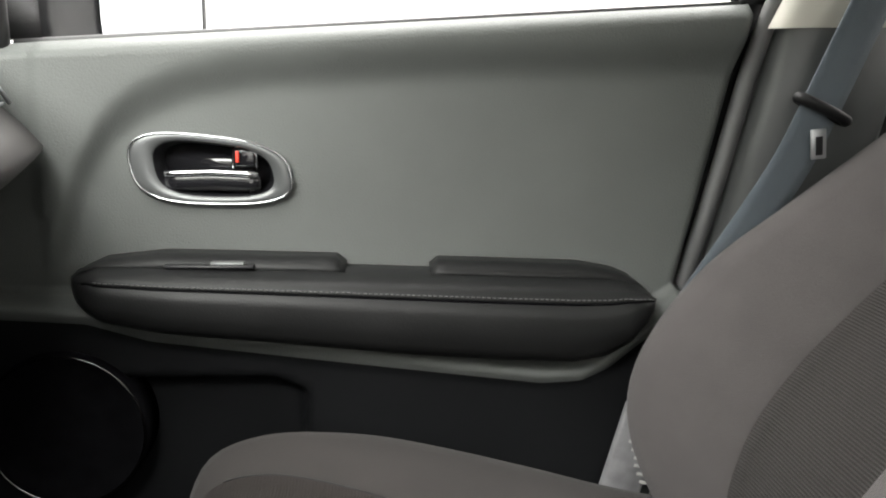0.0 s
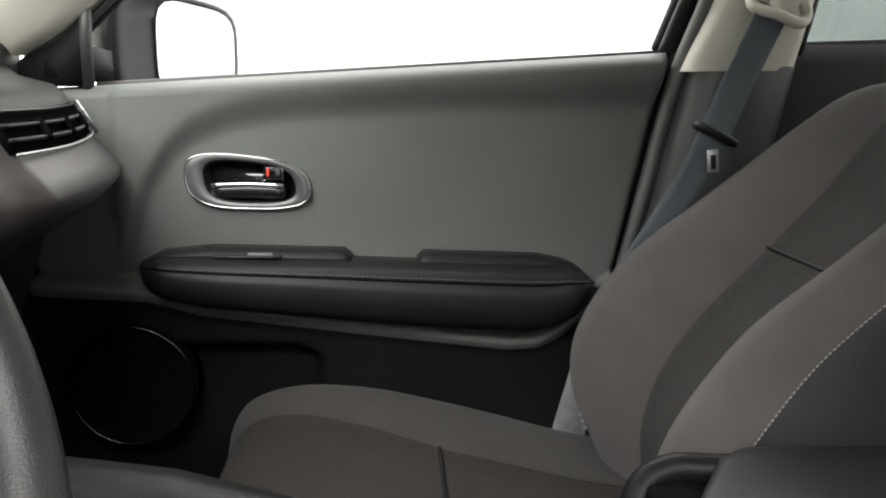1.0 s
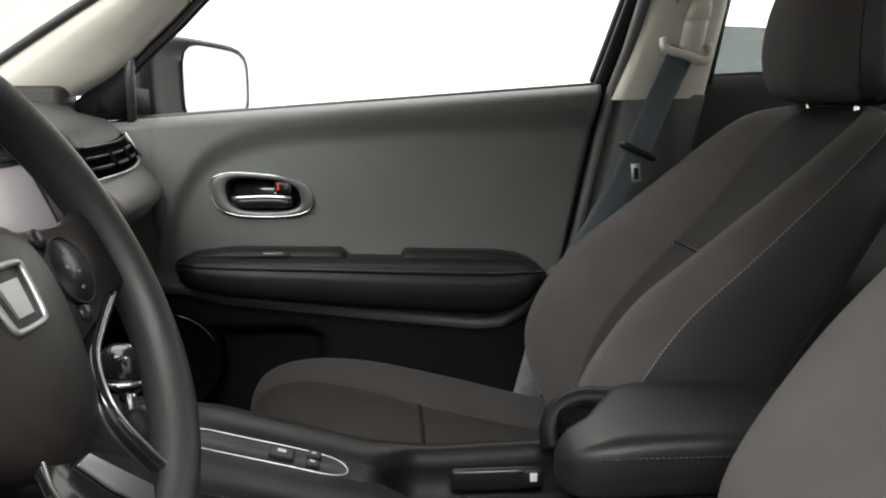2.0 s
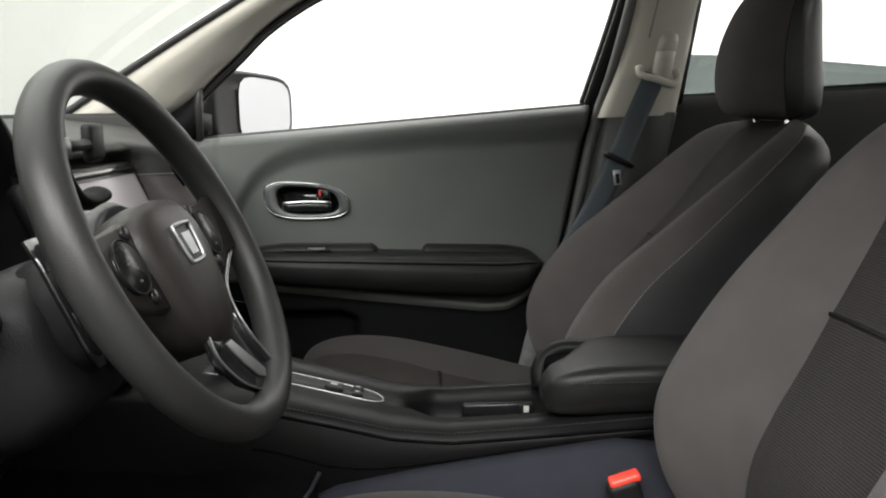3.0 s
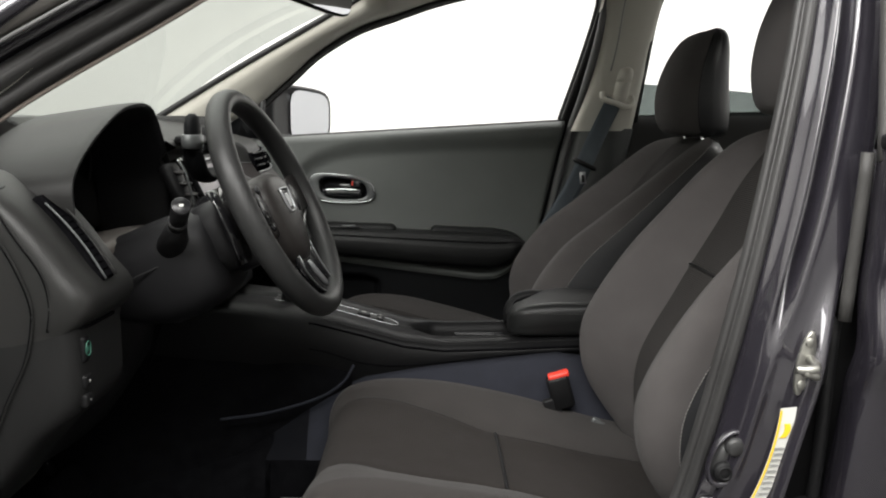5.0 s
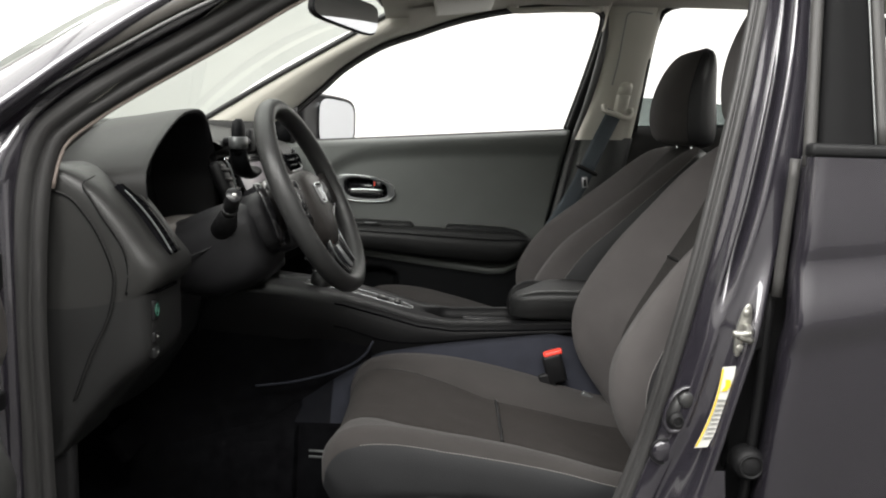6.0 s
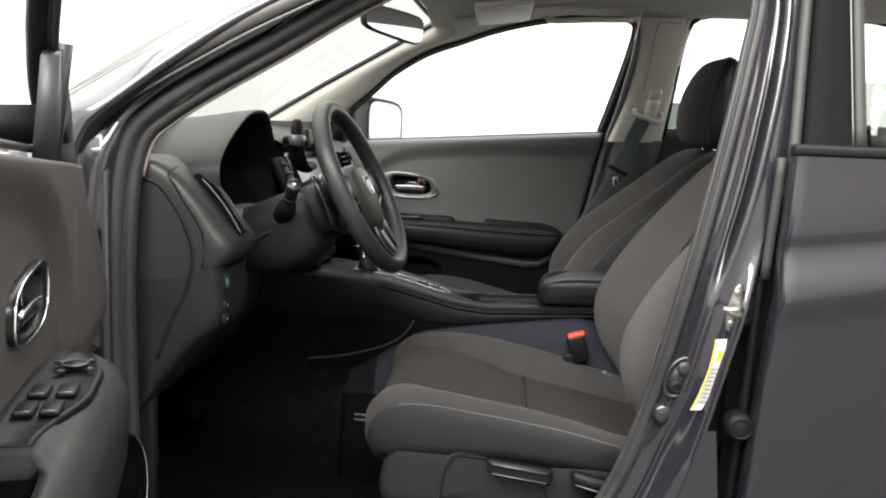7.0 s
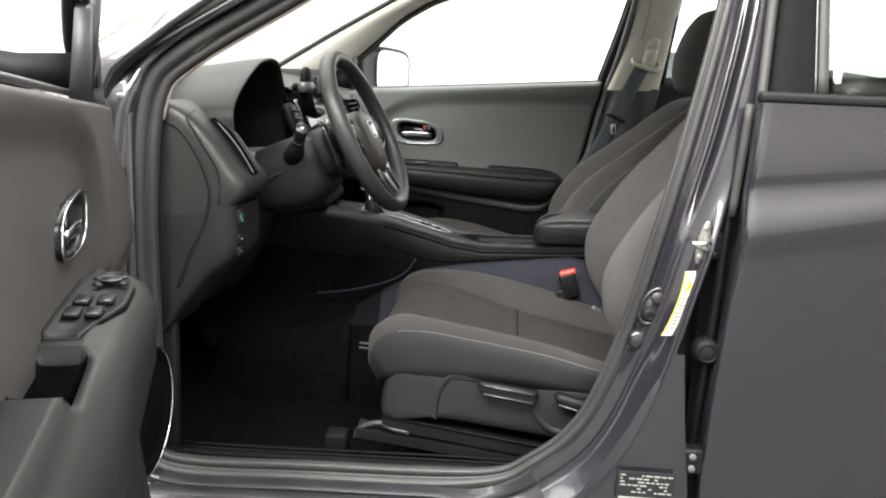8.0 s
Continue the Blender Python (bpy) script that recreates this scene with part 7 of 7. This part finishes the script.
part("pull_tag", tube(spline([V(-0.186, -0.514, 0.43), V(-0.196, -0.520, 0.415), V(-0.196, -0.520, 0.395), V(-0.184, -0.515, 0.385)], 14), 0.005, 8), M_MATTBLACK, base_)
part("base_frame", rbox((0.10, -0.375, 0.37), (0.46, 0.42, 0.10), 0.02), M_MATTBLACK, base_)
pb = passenger_seat
part("base_frame", rbox((0.02, 0.365, 0.33), (0.46, 0.46, 0.22), 0.02), M_MATTBLACK, pb)

# driver buckle
bk = thing("seat_belt_buckle", (0.255, -0.19, 0.50), "black seat belt buckle with red release button", "buckle")
tilt_b = Euler((radians(6), radians(-17), 0)).to_matrix()
part("stem", rbox((0.248, -0.188, 0.50), (0.034, 0.014, 0.11), 0.004, tilt_b), M_MATTBLACK, bk)
part("body", rbox((0.252, -0.190, 0.565), (0.044, 0.026, 0.070), 0.007, tilt_b), M_MATTBLACK, bk)
part("release_button", rbox((0.246, -0.193, 0.600), (0.042, 0.020, 0.012), 0.004, tilt_b), M_RED, bk, "red release button")
part("anchor_plate", rbox((0.333, -0.200, 0.500), (0.045, 0.010, 0.014), 0.004, Euler((0, radians(35), 0)).to_matrix()), M_GREYBEZEL, bk)

# far seat hinge cover with print, beside the passenger cushion
hc = part("recliner_cover", rbox((0.252, 0.628, 0.545), (0.055, 0.012, 0.13), 0.005, Euler((0, radians(14), 0)).to_matrix()), M_BRIGHTPANEL, passenger_seat, "grey plastic recliner cover with a printed tag")
for k in range(6):
    part("print_line", rbox((0.256 + 0.003 * k, 0.6205, 0.56 - 0.011 * k), (0.022 - 0.002 * (k % 3), 0.001, 0.004), 0.0002, Euler((0, radians(14), 0)).to_matrix()), M_GREYPRINT, hc)
part("bolt", cyl((0.285, 0.62, 0.488), (0.285, 0.60, 0.488), 0.011, 14), M_ZINC, hc)

# ---- passenger seat belt ----
sb = thing("seat_belt", (0.45, 0.61, 0.8), "dark blue-grey seat belt hanging from a beige pillar loop", "seat belt")


def strap(points, w, wide):
    c = spline(points, 40)
    rows3 = []
    for k in (-1, -0.5, 0.5, 1):
        rows3.append([p + Vector(wide) * (k * w / 2) for p in c])
    return ribbon(rows3, back=(0, 0.0016, 0))


part("webbing", strap([V(0.514, 0.612, 1.160), V(0.474, 0.604, 1.075), V(0.436, 0.597, 0.988), V(0.404, 0.594, 0.915), V(0.365, 0.596, 0.845), V(0.325, 0.602, 0.775), V(0.29, 0.61, 0.71)], 0.050, V(0.93, 0.10, -0.34)), M_BELT, sb, "dark blue-grey webbing")
part("guide_loop", tube(spline([V(0.480, 0.623, 1.178), V(0.482, 0.614, 1.160), V(0.514, 0.606, 1.150), V(0.549, 0.608, 1.138), V(0.566, 0.620, 1.150), V(0.562, 0.624, 1.170)], 30), 0.0085, 10), M_BEIGE, sb, "beige plastic belt guide loop")
part("slider_cover", loft([[V(xc + 0.020 + 0.022 * k * math.cos(a), 0.623 + oy + 0.014 * k * math.sin(a), z) for a in [2 * math.pi * j / 20 for j in range(20)]] for xc, oy, z, k in ((0.508, -0.004, 1.150, 0.8), (0.510, -0.004, 1.165, 1.0), (0.514, -0.006, 1.19, 1.0), (0.517, -0.007, 1.2085, 1.0), (0.5172, -0.005, 1.2095, 0.93), (0.5174, -0.005, 1.2105, 0.93), (0.5176, -0.007, 1.2115, 1.0), (0.522, -0.009, 1.232, 0.97), (0.524, -0.008, 1.245, 0.8), (0.525, -0.004, 1.250, 0.25))]), M_BEIGE, sb, "beige height adjuster cover")
part("keeper", tube([V(0.431 + 0.031 * c_ * 0.93, 0.592 + 0.011 * s_, 0.976 - 0.036 * c_ * 0.36) for c_, s_ in [(math.cos(2 * math.pi * j / 24), math.sin(2 * math.pi * j / 24)) for j in range(24)]], 0.0068, 8, True), M_MATTBLACK, sb, "black tongue keeper")
tg = part("tongue", rbox((0.426, 0.583, 0.938), (0.018, 0.004, 0.034), 0.002, Euler((0, radians(-6), 0)).to_matrix()), M_SATIN, sb, "bright steel belt tongue")
part("tongue_slot", rbox((0.426, 0.5805, 0.936), (0.008, 0.002, 0.021), 0.001, Euler((0, radians(-6), 0)).to_matrix()), M_MATTBLACK, tg)

# ---- overhead: inside mirror, visor, grab handle ----
rv = thing("rearview_mirror", (-0.25, -0.02, 1.42), "black-backed inside mirror hanging from the windshield", "mirror")
c, d = V(-0.245, -0.03, 1.348), V(0.61, 0.79, -0.10).normalized()
nrm = V(0.79, -0.60, -0.03).normalized()
upv = d.cross(nrm).normalized()
upv = upv if upv.z > 0 else -upv
sec = [[c + nrm * dep + d * (0.108 * k * p.x) + upv * (0.036 * k * p.z) for p in rounded(0, 0, 1, 1, 0, 36, 5.0, 0.0, 0.12)] for dep, k in ((0.0, 0.97), (-0.004, 1.0), (-0.015, 0.98), (-0.03, 0.8), (-0.036, 0.4))]
shell = part("shell", loft(sec), M_MATTBLACK, rv)
part("glass", prism([c + nrm * 0.001 + d * (0.102 * p.x) + upv * (0.032 * p.z) for p in rounded(0, 0, 1, 1, 0, 36, 5.0, 0.0, 0.12)], nrm * 0.002, 0), M_MIRROR, rv, "mirror glass", smooth=False)
part("stem", tube(spline([c - nrm * 0.03, c - nrm * 0.05 + V(0, 0, 0.03), V(-0.33, 0.0, 1.42)], 10), 0.010, 8), M_MATTBLACK, rv)
vs = thing("sun_visor", (0.03, 0.30, 1.44), "beige sun visor folded up with a pale label", "sun visor")
part("panel", rbox((0.030, 0.30, 1.432), (0.165, 0.36, 0.020), 0.009, Euler((0, radians(-7), 0)).to_matrix()), M_BEIGE, vs)
part("tag", rbox((0.085, 0.14, 1.4275), (0.045, 0.05, 0.0015), 0.0005, Euler((0, radians(-7), 0)).to_matrix()), M_WHITE, vs)
gh = thing("grab_handle", (0.30, 0.52, 1.45), "beige folded grab handle over the passenger door", "grab handle")
part("grip", tube(spline([V(0.17, 0.525, 1.448), V(0.19, 0.515, 1.440), V(0.30, 0.512, 1.446), V(0.41, 0.515, 1.450), V(0.43, 0.525, 1.456)], 20), 0.009, 8), M_BEIGE, gh)
for x in (0.175, 0.425):
    part("mount", rbox((x, 0.528, 1.455), (0.035, 0.02, 0.02), 0.005), M_BEIGE, gh)
